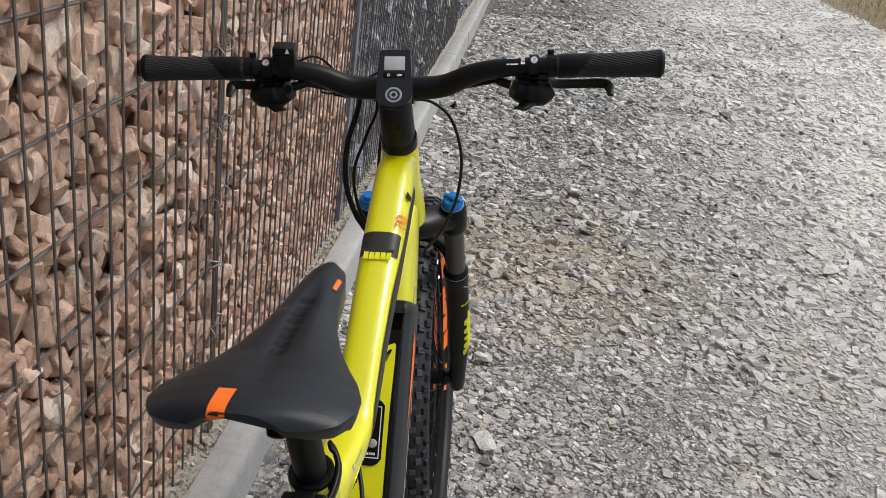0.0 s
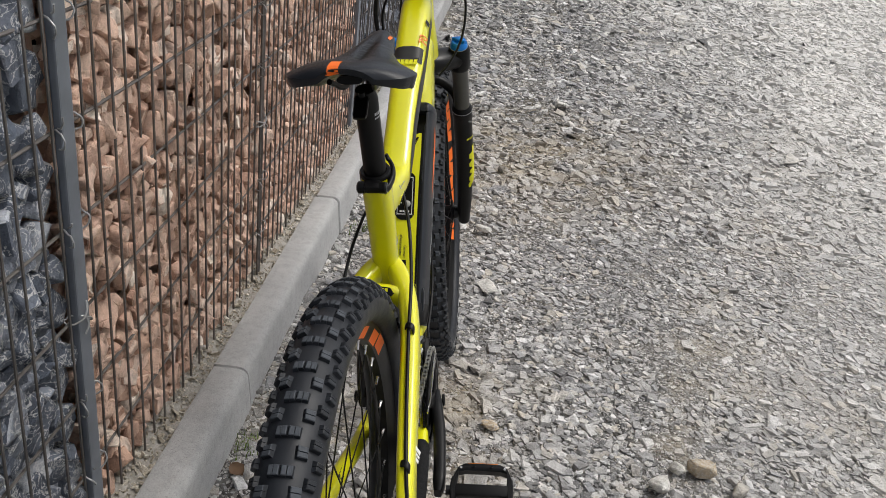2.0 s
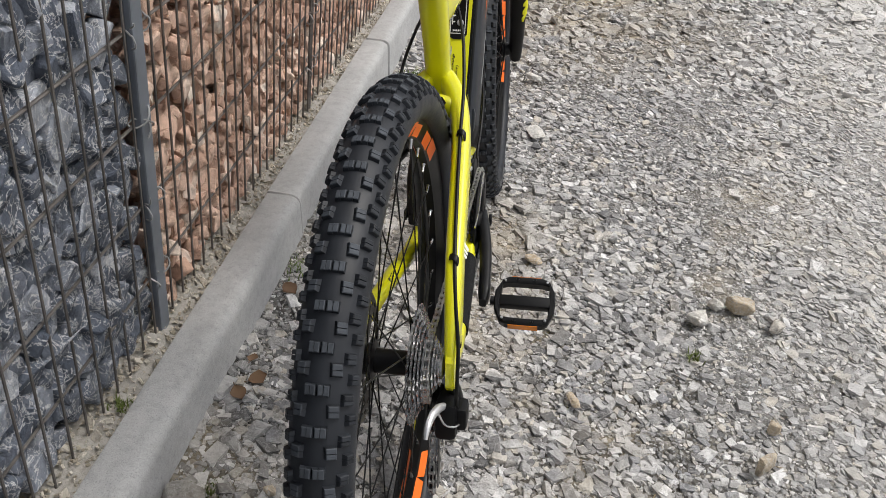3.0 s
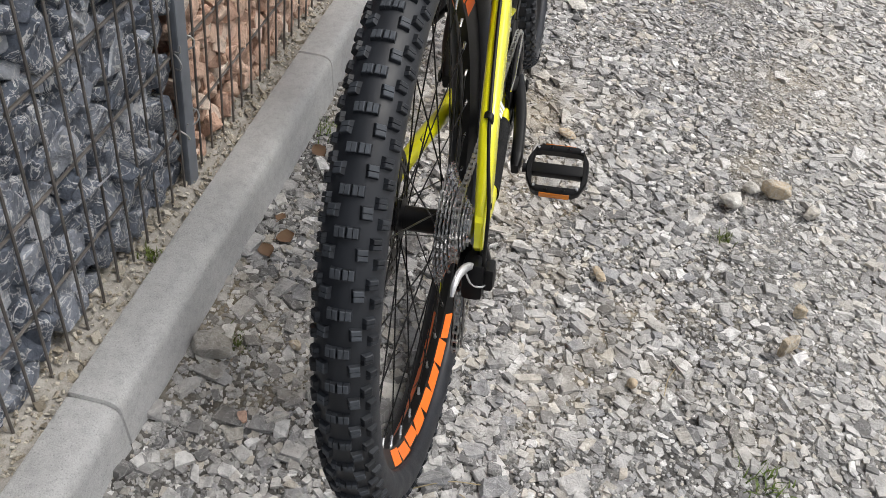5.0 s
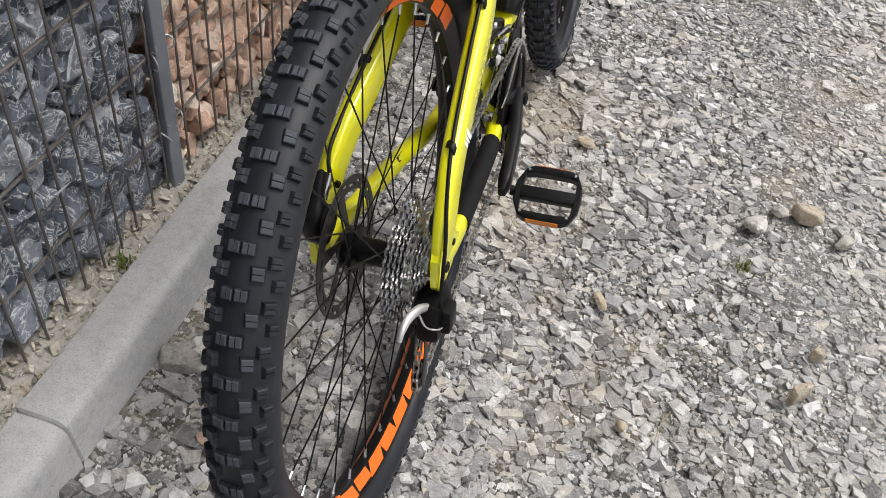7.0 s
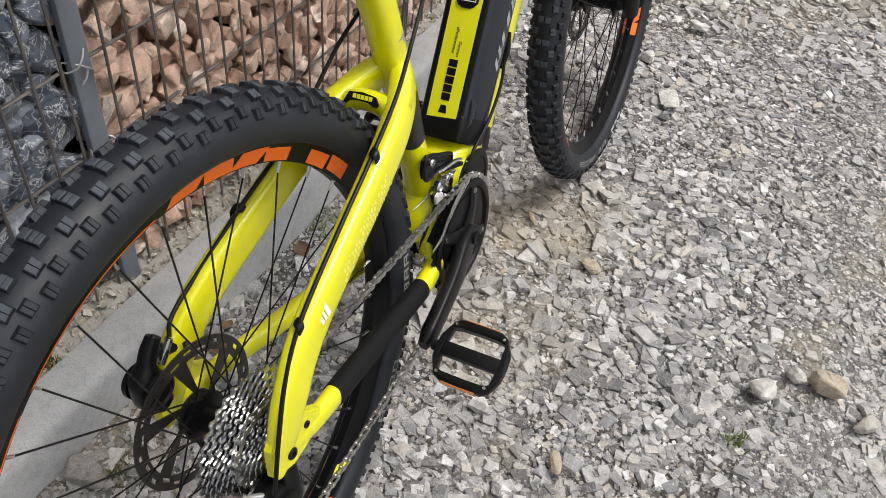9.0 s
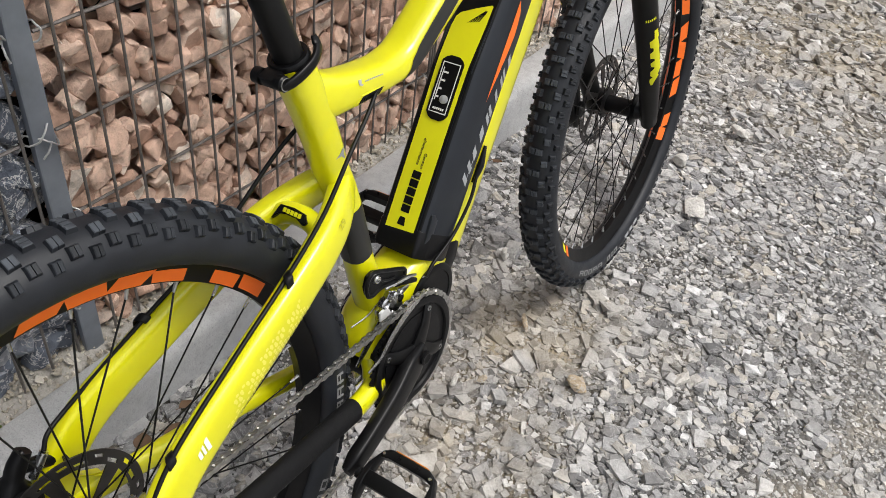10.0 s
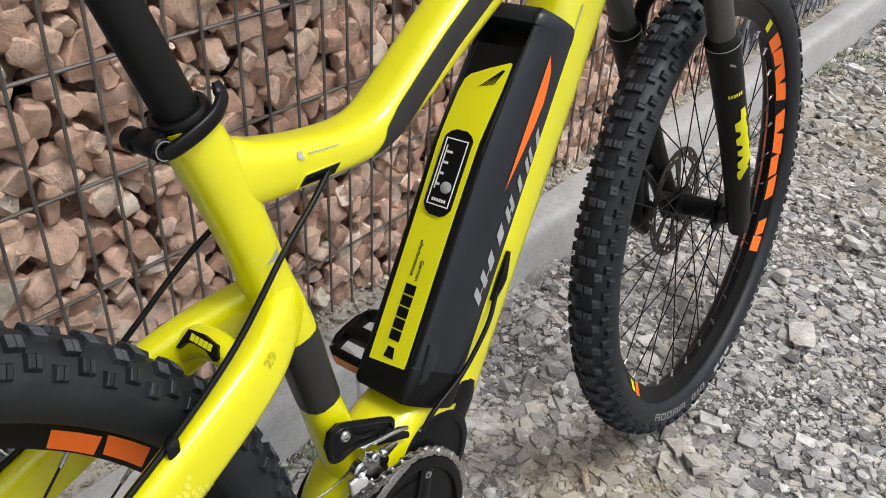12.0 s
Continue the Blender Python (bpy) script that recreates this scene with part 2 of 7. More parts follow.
def concrete_material(name, base, dirt):
    m, t, b = mat(name)
    big, mid, fine = noise_tex(t, 5.0, 5.0), noise_tex(t, 60.0, 6.0, 0.7), noise_tex(t, 420.0, 3.0)
    c = ramp(t, big, [(0.32, tuple(v * 0.86 for v in base)), (0.68, tuple(v * 1.08 for v in base))])
    c = mixc(t, 1.0, c, ramp(t, mid, [(0.3, dirt), (0.55, (1, 1, 1))]), "MULTIPLY")
    # grains of sand and small dark pores
    c = mixc(t, 1.0, c, ramp(t, fine, [(0.30, (0.62, 0.62, 0.62)), (0.42, (0.93, 0.93, 0.93)), (0.60, (1.0, 1.0, 1.0)), (0.72, (1.14, 1.14, 1.13))]), "MULTIPLY")
    t.links.new(c, b.inputs["Base Color"])
    b.inputs["Roughness"].default_value = 0.88
    n1 = bump(t, b, mid, 0.35, 0.003)
    bump(t, b, fine, 0.5, 0.0015, n1)
    return m


CONCRETE = concrete_material("grey_concrete", (0.445, 0.445, 0.440), (0.80, 0.80, 0.80))
MORTAR = concrete_material("sandy_mortar", (0.38, 0.36, 0.325), (0.55, 0.52, 0.48))
# near-black, so the deep shade between gabion stones is in the colour
GAP_SHADE = concrete_material("gabion_gap_shade", (0.025, 0.022, 0.020), (0.6, 0.6, 0.6))
WIRE = finish("galvanised_wire", (0.165, 0.150, 0.140), 0.5, metal=0.5, wear=0.35, grain=120.0, relief=0.3)
POST = finish("galvanised_corner_post", (0.20, 0.22, 0.255), 0.45, metal=0.4, wear=0.25, relief=0.2)
TIE = finish("pale_tie_wire", (0.42, 0.42, 0.42), 0.45, metal=0.5, wear=0.3, grain=150.0, relief=0.2)
MOSS = finish("green_moss", (0.11, 0.14, 0.025), 0.9, wear=0.4, relief=0.3)
GRASS = finish("green_grass_blades", (0.13, 0.19, 0.035), 0.7, wear=0.35, relief=0.0)
DRY_GRASS = finish("dry_straw", (0.42, 0.34, 0.19), 0.8, wear=0.4, relief=0.0)
LEAF = finish("dead_brown_leaf", (0.17, 0.10, 0.055), 0.7, wear=0.35, relief=0.2)


# ---- mesh helpers ----
def mesh_of(name, bm, material, smooth=False):
    me = bpy.data.meshes.new(name)
    bm.to_mesh(me)
    bm.free()
    me.materials.append(material)
    if smooth:
        me.polygons.foreach_set("use_smooth", [True] * len(me.polygons))
        me.set_sharp_from_angle(angle=radians(38))
    return me


def part(name, bm, material, parent, label="", smooth=True, m=None):
    """Links a bmesh (or a ready mesh) as one mesh object under a thing or a part."""
    me = bm if isinstance(bm, bpy.types.Mesh) else mesh_of(name, bm, material, smooth)
    ob = new(name, me)
    ob.parent = parent
    if m is not None:
        ob.matrix_basis = m
    if label:
        ob["label"] = label
    return ob


def thing(name, bm, material, label, category, group="", kind="", smooth=False, m=None):
    me = bm if isinstance(bm, bpy.types.Mesh) else mesh_of(name, bm, material, smooth)
    ob = new(name, me)
    if m is not None:
        ob.matrix_basis = m
    return tagged(ob, label, category, group, kind)


def raw(name, verts, faces, material, smooth=False):
    me = bpy.data.meshes.new(name)
    me.from_pydata(verts, [], faces)
    me.materials.append(material)
    if smooth:
        me.polygons.foreach_set("use_smooth", [True] * len(me.polygons))
    me.update()
    return me


def add_box(bm, lo, hi, bevel=0.0, m=None, segs=2):
    r = bmesh.ops.create_cube(bm, size=1.0)
    vs = r["verts"]
    c = [(a + b) / 2 for a, b in zip(lo, hi)]
    d = [abs(b - a) for a, b in zip(lo, hi)]
    for v in vs:
        v.co = Vector((v.co.x * d[0] + c[0], v.co.y * d[1] + c[1], v.co.z * d[2] + c[2]))
    if bevel:
        es = list({ed for v in vs for ed in v.link_edges})
        vs = list({v for f in bmesh.ops.bevel(bm, geom=es, offset=bevel, segments=segs, affect="EDGES", profile=0.6)["faces"] for v in f.verts} | {v for v in vs if v.is_valid})
    if m is not None:
        for v in vs:
            v.co = m @ v.co
    return vs


def box(lo, hi, bevel=0.0, m=None):
    bm = bmesh.new()
    add_box(bm, lo, hi, bevel, m)
    return bm


def spline(points, steps):
    """Catmull-Rom through the points."""
    P = [Vector(p) for p in points]
    P = [P[0] * 2 - P[1]] + P + [P[-1] * 2 - P[-2]]
    out = []
    for i in range(1, len(P) - 2):
        for k in range(steps):
            s = k / steps
            a, b, c, d = P[i - 1:i + 3]
            out.append(0.5 * ((2 * b) + (c - a) * s + (2 * a - 5 * b + 4 * c - d) * s * s + (3 * b - a - 3 * c + d) * s ** 3))
    out.append(P[-2])
    return out


def frames_along(pts, side=Vector((1, 0, 0))):
    """A right and an up direction at each point of a path, right kept near 'side'."""
    out = []
    for i, p in enumerate(pts):
        tan = (pts[min(i + 1, len(pts) - 1)] - pts[max(i - 1, 0)]).normalized()
        rgt = side - tan * side.dot(tan)
        if rgt.length < 1e-3:
            rgt = Vector((0, 0, 1)) - tan * tan.z
        rgt.normalize()
        out.append((p, rgt, rgt.cross(tan).normalized(), tan))
    return out


def add_tube(bm, pts, radii, segs=16, power=2.0, cap=True, side=Vector((1, 0, 0)), arc=None, lift=0.0):
    """Sweeps a rounded section (half width, half height at each point) along a path. arc: degrees from right, towards up."""
    pts = [Vector(p) for p in pts]
    n = len(pts)
    rings = []
    for i, (p, r, up, tan) in enumerate(frames_along(pts, side)):
        k = i / max(1, n - 1) * (len(radii) - 1)
        j = min(int(k), len(radii) - 2) if len(radii) > 1 else 0
        ra, rb = (radii[j], radii[min(j + 1, len(radii) - 1)])
        ra = ra if isinstance(ra, tuple) else (ra, ra)
        rb = rb if isinstance(rb, tuple) else (rb, rb)
        w = k - j
        a, b = ra[0] * (1 - w) + rb[0] * w + lift, ra[1] * (1 - w) + rb[1] * w + lift
        ring = []
        cnt = segs if arc is None else segs + 1
        for s in range(cnt):
            th = 2 * math.pi * s / segs if arc is None else radians(arc[0] + (arc[1] - arc[0]) * s / segs)
            c, q = math.cos(th), math.sin(th)
            x = math.copysign(abs(c) ** (2 / power), c) * a
            y = math.copysign(abs(q) ** (2 / power), q) * b
            ring.append(bm.verts.new(p + r * x + up * y))
        rings.append(ring)
    m = len(rings[0])
    for a, b in zip(rings, rings[1:]):
        for s in range(m if arc is None else m - 1):
            bm.faces.new((a[s], a[(s + 1) % m], b[(s + 1) % m], b[s]))
    if cap and arc is None:
        bm.faces.new(rings[0][::-1])
        bm.faces.new(rings[-1])
    return rings


def tube(pts, radii, segs=16, power=2.0, smooth_steps=0, **kw):
    bm = bmesh.new()
    if smooth_steps:
        pts = spline(pts, smooth_steps)
    add_tube(bm, pts, radii if isinstance(radii, list) else [radii], segs, power, **kw)
    bmesh.ops.recalc_face_normals(bm, faces=bm.faces)
    return bm


def add_lathe(bm, profile, segs=48, centre=(0, 0, 0), closed=False, axis="X", a0=0.0, a1=360.0):
    """Turns (along, radius) pairs round the x axis (or y, z)."""
    full = abs(a1 - a0) >= 359.9
    cnt = segs if full else segs + 1
    rings = []
    for i in range(cnt):
        th = radians(a0 + (a1 - a0) * i / segs)
        c, s = math.cos(th), math.sin(th)
        ring = []
        for al, ra in profile:
            q = {"X": (al, ra * c, ra * s), "Y": (ra * c, al, ra * s), "Z": (ra * c, ra * s, al)}[axis]
            ring.append(bm.verts.new(Vector(q) + Vector(centre)))
        rings.append(ring)
    k = len(profile)
    for i in range(segs if full else segs):
        a, b = rings[i], rings[(i + 1) % cnt]
        for j in range(k if closed else k - 1):
            bm.faces.new((a[j], a[(j + 1) % k], b[(j + 1) % k], b[j]))
    if not closed and full:
        for j, flip in ((0, False), (k - 1, True)):
            if profile[j][1] > 1e-6:
                f = [r[j] for r in rings]
                bm.faces.new(f[::-1] if flip else f)
    return rings


def lathe(profile, segs=48, **kw):
    bm = bmesh.new()
    add_lathe(bm, profile, segs, **kw)
    bmesh.ops.remove_doubles(bm, verts=bm.verts, dist=1e-6)
    bmesh.ops.recalc_face_normals(bm, faces=bm.faces)
    return bm


def slab(outline, z0, z1, bevel=0.0, m=None):
    """An outline of (x, y) pairs given a thickness from z0 to z1."""
    bm = bmesh.new()
    top = [bm.verts.new((x, y, z1)) for x, y in outline]
    bot = [bm.verts.new((x, y, z0)) for x, y in outline]
    bm.faces.new(top)
    bm.faces.new(bot[::-1])
    n = len(outline)
    for i in range(n):
        bm.faces.new((bot[i], bot[(i + 1) % n], top[(i + 1) % n], top[i]))
    bmesh.ops.recalc_face_normals(bm, faces=bm.faces)
    if bevel:
        es = [ed for ed in bm.edges if abs(ed.verts[0].co.z - ed.verts[1].co.z) < 1e-9 and abs(ed.verts[0].co.z - z1) < 1e-9]
        bmesh.ops.bevel(bm, geom=es, offset=bevel, segments=2, affect="EDGES")
    if m is not None:
        bmesh.ops.transform(bm, matrix=m, verts=bm.verts)
    return bm


# ---- stones ----
def rock_shapes(count, seed, cuts=3, flat=(1.0, 0.72, 0.42), bevel=0.0, spare=0.62):
    """Broken stone: a skewed block with random planes cut off it, about unit radius, as arrays of corners and triangles."""
    rnd = random.Random(seed)
    out = []
    for _ in range(count):
        bm = bmesh.new()
        dims = [f * rnd.uniform(0.8, 1.15) for f in flat]
        for sx in (-1, 1):
            for sy in (-1, 1):
                for sz in (-1, 1):
                    bm.verts.new([s * d * 0.92 * rnd.uniform(spare, 1.12) for s, d in zip((sx, sy, sz), dims)])
        bmesh.ops.convex_hull(bm, input=bm.verts)
        for _ in range(cuts):
            n = Vector((rnd.gauss(0, 1), rnd.gauss(0, 1), rnd.gauss(0, 0.8))).normalized()
            reach = max(v.co.dot(n) for v in bm.verts)
            bmesh.ops.bisect_plane(bm, geom=bm.verts[:] + bm.edges[:] + bm.faces[:], plane_co=n * reach * rnd.uniform(0.62, 0.85), plane_no=n, clear_outer=True)
            bmesh.ops.convex_hull(bm, input=bm.verts)
            bmesh.ops.delete(bm, geom=[v for v in bm.verts if not v.link_faces], context="VERTS")
            bmesh.ops.remove_doubles(bm, verts=bm.verts, dist=0.05)
            fs = bm.faces[:]
            bmesh.ops.delete(bm, geom=fs, context="FACES_ONLY")
            bmesh.ops.delete(bm, geom=bm.edges[:], context="EDGES_FACES")
            bmesh.ops.convex_hull(bm, input=bm.verts)
        bmesh.ops.delete(bm, geom=[v for v in bm.verts if not v.link_faces], context="VERTS")
        if bevel:
            bmesh.ops.dissolve_limit(bm, angle_limit=0.12, verts=bm.verts, edges=bm.edges)
            bmesh.ops.bevel(bm, geom=[e for e in bm.edges if len(e.link_faces) == 2], offset=bevel, segments=1, affect="EDGES")
        bmesh.ops.triangulate(bm, faces=bm.faces)
        bmesh.ops.recalc_face_normals(bm, faces=bm.faces)
        bm.verts.index_update()
        out.append((np.array([v.co[:] for v in bm.verts]), np.array([[v.index for v in f.verts] for f in bm.faces])))
        bm.free()
    return out


def open_below(shapes):
    """The same stones without the faces that lie in the ground."""
    out = []
    for v, f in shapes:
        n = np.cross(v[f[:, 1]] - v[f[:, 0]], v[f[:, 2]] - v[f[:, 0]])
        out.append((v, f[n[:, 2] > -0.55 * np.linalg.norm(n, axis=1)]))
    return out


def turn(rnd, tilt):
    return np.array((Euler((rnd.gauss(0, tilt), rnd.gauss(0, tilt), rnd.uniform(0, 6.283)))).to_matrix())


def many(name, shapes, places, material, rounded=False):
    """One mesh of many stones; places: (shape, 3x3 turn with size, centre)."""
    vs, fs, base = [], [], 0
    for k, rot, c in places:
        v, f = shapes[k]
        vs.append(v @ rot.T + c)
        fs.append(f + base)
        base += len(v)
    vs, fs = np.concatenate(vs), np.concatenate(fs)
    me = bpy.data.meshes.new(name)
    me.vertices.add(len(vs))
    me.vertices.foreach_set("co", vs.ravel())
    me.loops.add(len(fs) * 3)
    me.loops.foreach_set("vertex_index", fs.ravel())
    me.polygons.add(len(fs))
    me.polygons.foreach_set("loop_start", np.arange(len(fs)) * 3)
    me.polygons.foreach_set("loop_total", np.full(len(fs), 3))
    me.polygons.foreach_set("use_smooth", np.full(len(fs), rounded, dtype=bool))
    me.materials.append(material)
    me.update(calc_edges=True)
    me.validate()
    if rounded:
        me.set_sharp_from_angle(angle=radians(34))
    return me


# ---- the ground: a gravel drive that falls gently towards the kerb ----
FALL = math.tan(radians(5.8))


def ground_z(x, y):
    z = FALL * (x + 0.5) if x < 3.0 else FALL * (3.5 + 6.0 * (1 - math.exp(-(x - 3.0) / 6.0)))
    if x < -0.6:
        z = FALL * -0.1
    if -0.6 < x < 0.2:
        z += (0.036 + 0.016 * math.exp(-((y + 0.1) / 0.15) ** 2)) * math.exp(-max(0.0, x + 0.492) / 0.075) * (1.0 if y < 0.6 else 0.8 if y < 1.6 else 0.2)
    z += 0.026 * math.exp(-((x + 0.12) ** 2 + (y - 0.16) ** 2) / 0.05)
    return z


def rough_ground(x, y):
    z = ground_z(x, y)
    if -0.6 < x < 4 and -1.5 < y < 9:
        z += 0.010 * noise.noise((x * 2.2, y * 2.2, 3.1)) + 0.006 * noise.noise((x * 9, y * 9, 7.7)) + 0.005 * noise.noise((x * 40, y * 40, 1.0)) - 0.006
    return z


def lines(lo, hi, fine_lo, fine_hi, fine, growth):
    out = list(np.arange(fine_lo, fine_hi, fine))
    step, v = fine, fine_hi
    while v < hi:
        out.append(v)
        step *= growth
        v += step
    out.append(hi)
    step, v, low = fine, fine_lo, []
    while v - step > lo:
        step *= growth
        v -= step
        low.append(v)
    return [lo] + low[::-1][1:] + out


GX, GY = lines(-400, 400, -0.52, 1.7, 0.013, 1.12), lines(-400, 400, -0.5, 2.6, 0.013, 1.09)
ground_verts = [(x, y, rough_ground(x, y)) for y in GY for x in GX]
nx = len(GX)
ground_faces = [(j * nx + i, j * nx + i + 1, (j + 1) * nx + i + 1, (j + 1) * nx + i) for j in range(len(GY) - 1) for i in range(nx - 1)]
ground = new("ground", raw("ground", ground_verts, ground_faces, GROUND, True))
tagged(ground, "drive of crushed grey limestone gravel, dusty brown in patches", "ground", kind="structure")

# ---- the kerb: concrete edging stones a metre long ----
kerb = new("kerb")
tagged(kerb, "row of grey concrete edging stones along the gabion wall", "kerb", kind="structure")
KERB_TILT = pose(-0.500, 0.005, 0.1305, 0, -6.0, 0.42)


def kerb_stone_mesh():
    # section with a worn, rounded front edge, drawn out over the length
    sec = [(-0.080, -0.25), (-0.080, -0.006), (-0.0785, -0.002), (-0.074, 0.0), (-0.030, -0.0004), (-0.018, -0.0015), (-0.0100, -0.0050), (-0.0045, -0.0105), (-0.0012, -0.0180), (0.0, -0.030), (0.002, -0.25)]
    rows, faces = [], []
    ends = [0.0012, 0.005] + [0.005 + 0.99 * k / 24 for k in range(1, 24)] + [0.995, 0.9988]
    n = len(sec)
    for i, y in enumerate(ends):
        inset = 0.004 if i in (0, len(ends) - 1) else 0.0
        for x, z in sec:
            wob = 0.0016 * noise.noise((x * 20, y * 9, z * 20)) * (z > -0.1)
            rows.append((x + (inset if x < -0.04 else -inset) + wob, y, z - (inset if z > -0.1 else 0) + wob))
    for i in range(len(ends) - 1):
        faces += [(i * n + k, i * n + k + 1, (i + 1) * n + k + 1, (i + 1) * n + k) for k in range(n - 1)]
    faces += [tuple(range(n - 1, -1, -1)), tuple(range((len(ends) - 1) * n, len(ends) * n))]
    me = raw("kerb_stone", rows, faces, CONCRETE, True)
    me.set_sharp_from_angle(angle=radians(40))
    return me


kerb_mesh = kerb_stone_mesh()
rk = random.Random(5)
for k in range(-3, 14):
    part("kerb_stone", kerb_mesh, None, kerb, m=KERB_TILT @ pose(rk.uniform(-0.002, 0.002), k + rk.uniform(-0.001, 0.001), rk.uniform(-0.002, 0.002), 0, 0, rk.uniform(-0.1, 0.1)))

# sandy mortar between the kerb and the wall
sx = [-0.574, -0.587, -0.600, -0.620, -0.65, -0.70]
sy = list(np.arange(-3.0, 4.0, 0.012)) + list(np.arange(4.0, 14.0, 0.08))
strip_verts = [(x - 0.0073 * y, y, 0.115 - 0.010 * (j > 0) + 0.012 * j * 0.3 + (0.011 * noise.noise((x * 30, y * 30, 0)) + 0.008 * noise.noise((x * 90, y * 90, 4))) * (j > 0)) for y in sy for j, x in enumerate(sx)]
strip_faces = [(a * 6 + i, (a + 1) * 6 + i, (a + 1) * 6 + i + 1, a * 6 + i + 1) for a in range(len(sy) - 1) for i in range(5)]
strip = new("mortar_strip", raw("mortar_strip", strip_verts, strip_faces, MORTAR, True))
tagged(strip, "crumbly sand-coloured mortar strip behind the kerb", "mortar", kind="structure")

# ---- the gabion wall ----
MESH_X, WALL_TOP = -0.614, 1.75
# the walls lean back a little
LEAN = pose(MESH_X, 0, 0.115, 0, -1.2, 0.42) @ pose(-MESH_X, 0, -0.115)
PLAIN_ROCKS = 36
BIG_ROCKS = rock_shapes(PLAIN_ROCKS, 11, 2, (1.12, 0.84, 0.62), 0.0, 0.58) + rock_shapes(PLAIN_ROCKS, 12, 3, (1.12, 0.84, 0.62), 0.08, 0.58)


def wall_places(y0, y1, z0, z1, size, seed, layers, step):
    rnd = random.Random(seed)
    out = []
    for layer, (depth, jitter) in enumerate(layers):
        nz = int((z1 - z0) / (step * 0.86)) + 1
        for a in range(nz):
            ny = int((y1 - y0) / step) + 1
            for c in range(ny):
                r = size * rnd.choice((0.62, 0.78, 0.9, 1.0, 1.12, 1.32))
                y = y0 + (c + 0.5 * ((a + layer) % 2)) * step + rnd.gauss(0, jitter)
                z = z0 + a * step * 0.86 + rnd.gauss(0, jitter)
                if not (y0 + r * 0.2 < y < y1 - r * 0.2) or z < z0 - 0.01:
                    continue
                e = Euler((rnd.uniform(0, 6.28), rnd.gauss(0, 0.35) + 1.57, rnd.gauss(0, 0.4)), "ZYX")
                rot = np.array(e.to_matrix()) * r
                out.append((rnd.randrange(PLAIN_ROCKS) + (PLAIN_ROCKS if layer == 0 and step < 0.06 else 0), rot, np.array((MESH_X - depth - r * 0.62 + rnd.uniform(-0.014, 0.004), y, z))))
    return out


def gabion(label, y0, y1, material, seed, size, step, near, wires_to):
    wall = new("gabion_wall")
    wall.matrix_basis = LEAN
    tagged(wall, label, "gabion wall", "gabion walls along the drive", "structure")
    # added backing box whose dark colour gives the shade in the gaps
    part("shade_backing", box((-1.25, y0 + 0.002, 0.05), (MESH_X - 0.13, y1 - 0.002, WALL_TOP - 0.05)), GAP_SHADE, wall, smooth=False)
    places = wall_places(y0, y1, 0.135, WALL_TOP - 0.02, size, seed, ((0.006, step * 0.20), (0.058, step * 0.2)), step)
    # a layer of stones on the top, out to the back
    rt = random.Random(seed + 5)
    for a in range(int((y1 - y0) / 0.07)):
        for c in range(10):
            r = rt.uniform(0.038, 0.052)
            places.append((rt.randrange(PLAIN_ROCKS), turn(rt, 0.5) * r, np.array((MESH_X - 0.05 - c * 0.062 + rt.gauss(0, 0.01), y0 + 0.035 + a * 0.07 + rt.gauss(0, 0.01), WALL_TOP - 0.045 + rt.uniform(-0.012, 0.012)))))
    singles = sorted((p for p in places if near[0] < p[2][1] < near[1] and p[2][2] < near[2] and p[2][0] > MESH_X - 0.06), key=lambda p: p[2][2])[:300]
    chosen = {id(p) for p in singles}
    rest = [p for p in places if id(p) not in chosen]
    ob = part("stone_fill", many("stone_fill", BIG_ROCKS, rest, material, True), None, wall)
    ob["kind"] = "stuff"
    LATER.append((wall, singles, material))
    bm = bmesh.new()
    add_tube(bm, [(0, 0, 0), (0, 0, WALL_TOP - 0.09)], [0.0024], 6)
    vw = mesh_of("vertical_wire", bm, WIRE, True)
    k = y0 + 0.03
    rnd = random.Random(seed + 1)
    while k < wires_to:
        part("vertical_wire", vw, None, wall, m=pose(MESH_X + rnd.uniform(-0.0015, 0.0015), k + rnd.gauss(0, 0.0015), 0.09, rnd.gauss(0, 0.15), rnd.gauss(0, 0.1), 0))
        k += 0.05
    for z in [0.24 + 0.15 * k for k in range(10)]:
        part("horizontal_wire", tube([(MESH_X - 0.0045, y0 + 0.004, z), (MESH_X - 0.0045, y1 - 0.004, z)], 0.0027, 6), WIRE, wall)
    return wall


LATER = []
gabion("wire gabion filled with blue-grey white-veined broken rock", -2.6, 0.487, DARK_ROCK, 21, 0.033, 0.0415, (-0.25, 0.487, 0.9), 0.487)
gabion("wire gabion filled with pink and beige sandstone rubble", 0.527, 2.75, RED_ROCK, 33, 0.0240, 0.0365, (0.527, 1.75, 0.62), 2.75)
gabion("far wire gabion filled with blue-grey broken rock", 2.77, 12.5, DARK_ROCK, 45, 0.056, 0.080, (2.77, 3.3, 0.6), 7.0)
for y in (0.507, 2.76):
    bm = bmesh.new()
    add_box(bm, (MESH_X - 0.006, y - 0.017, 0.06), (MESH_X + 0.007, y + 0.017, WALL_TOP), 0.003)
    bmesh.ops.transform(bm, matrix=LEAN, verts=bm.verts)
    thing("corner_post", bm, POST, "dull grey galvanised post where two gabions meet", "post", "gabion posts")



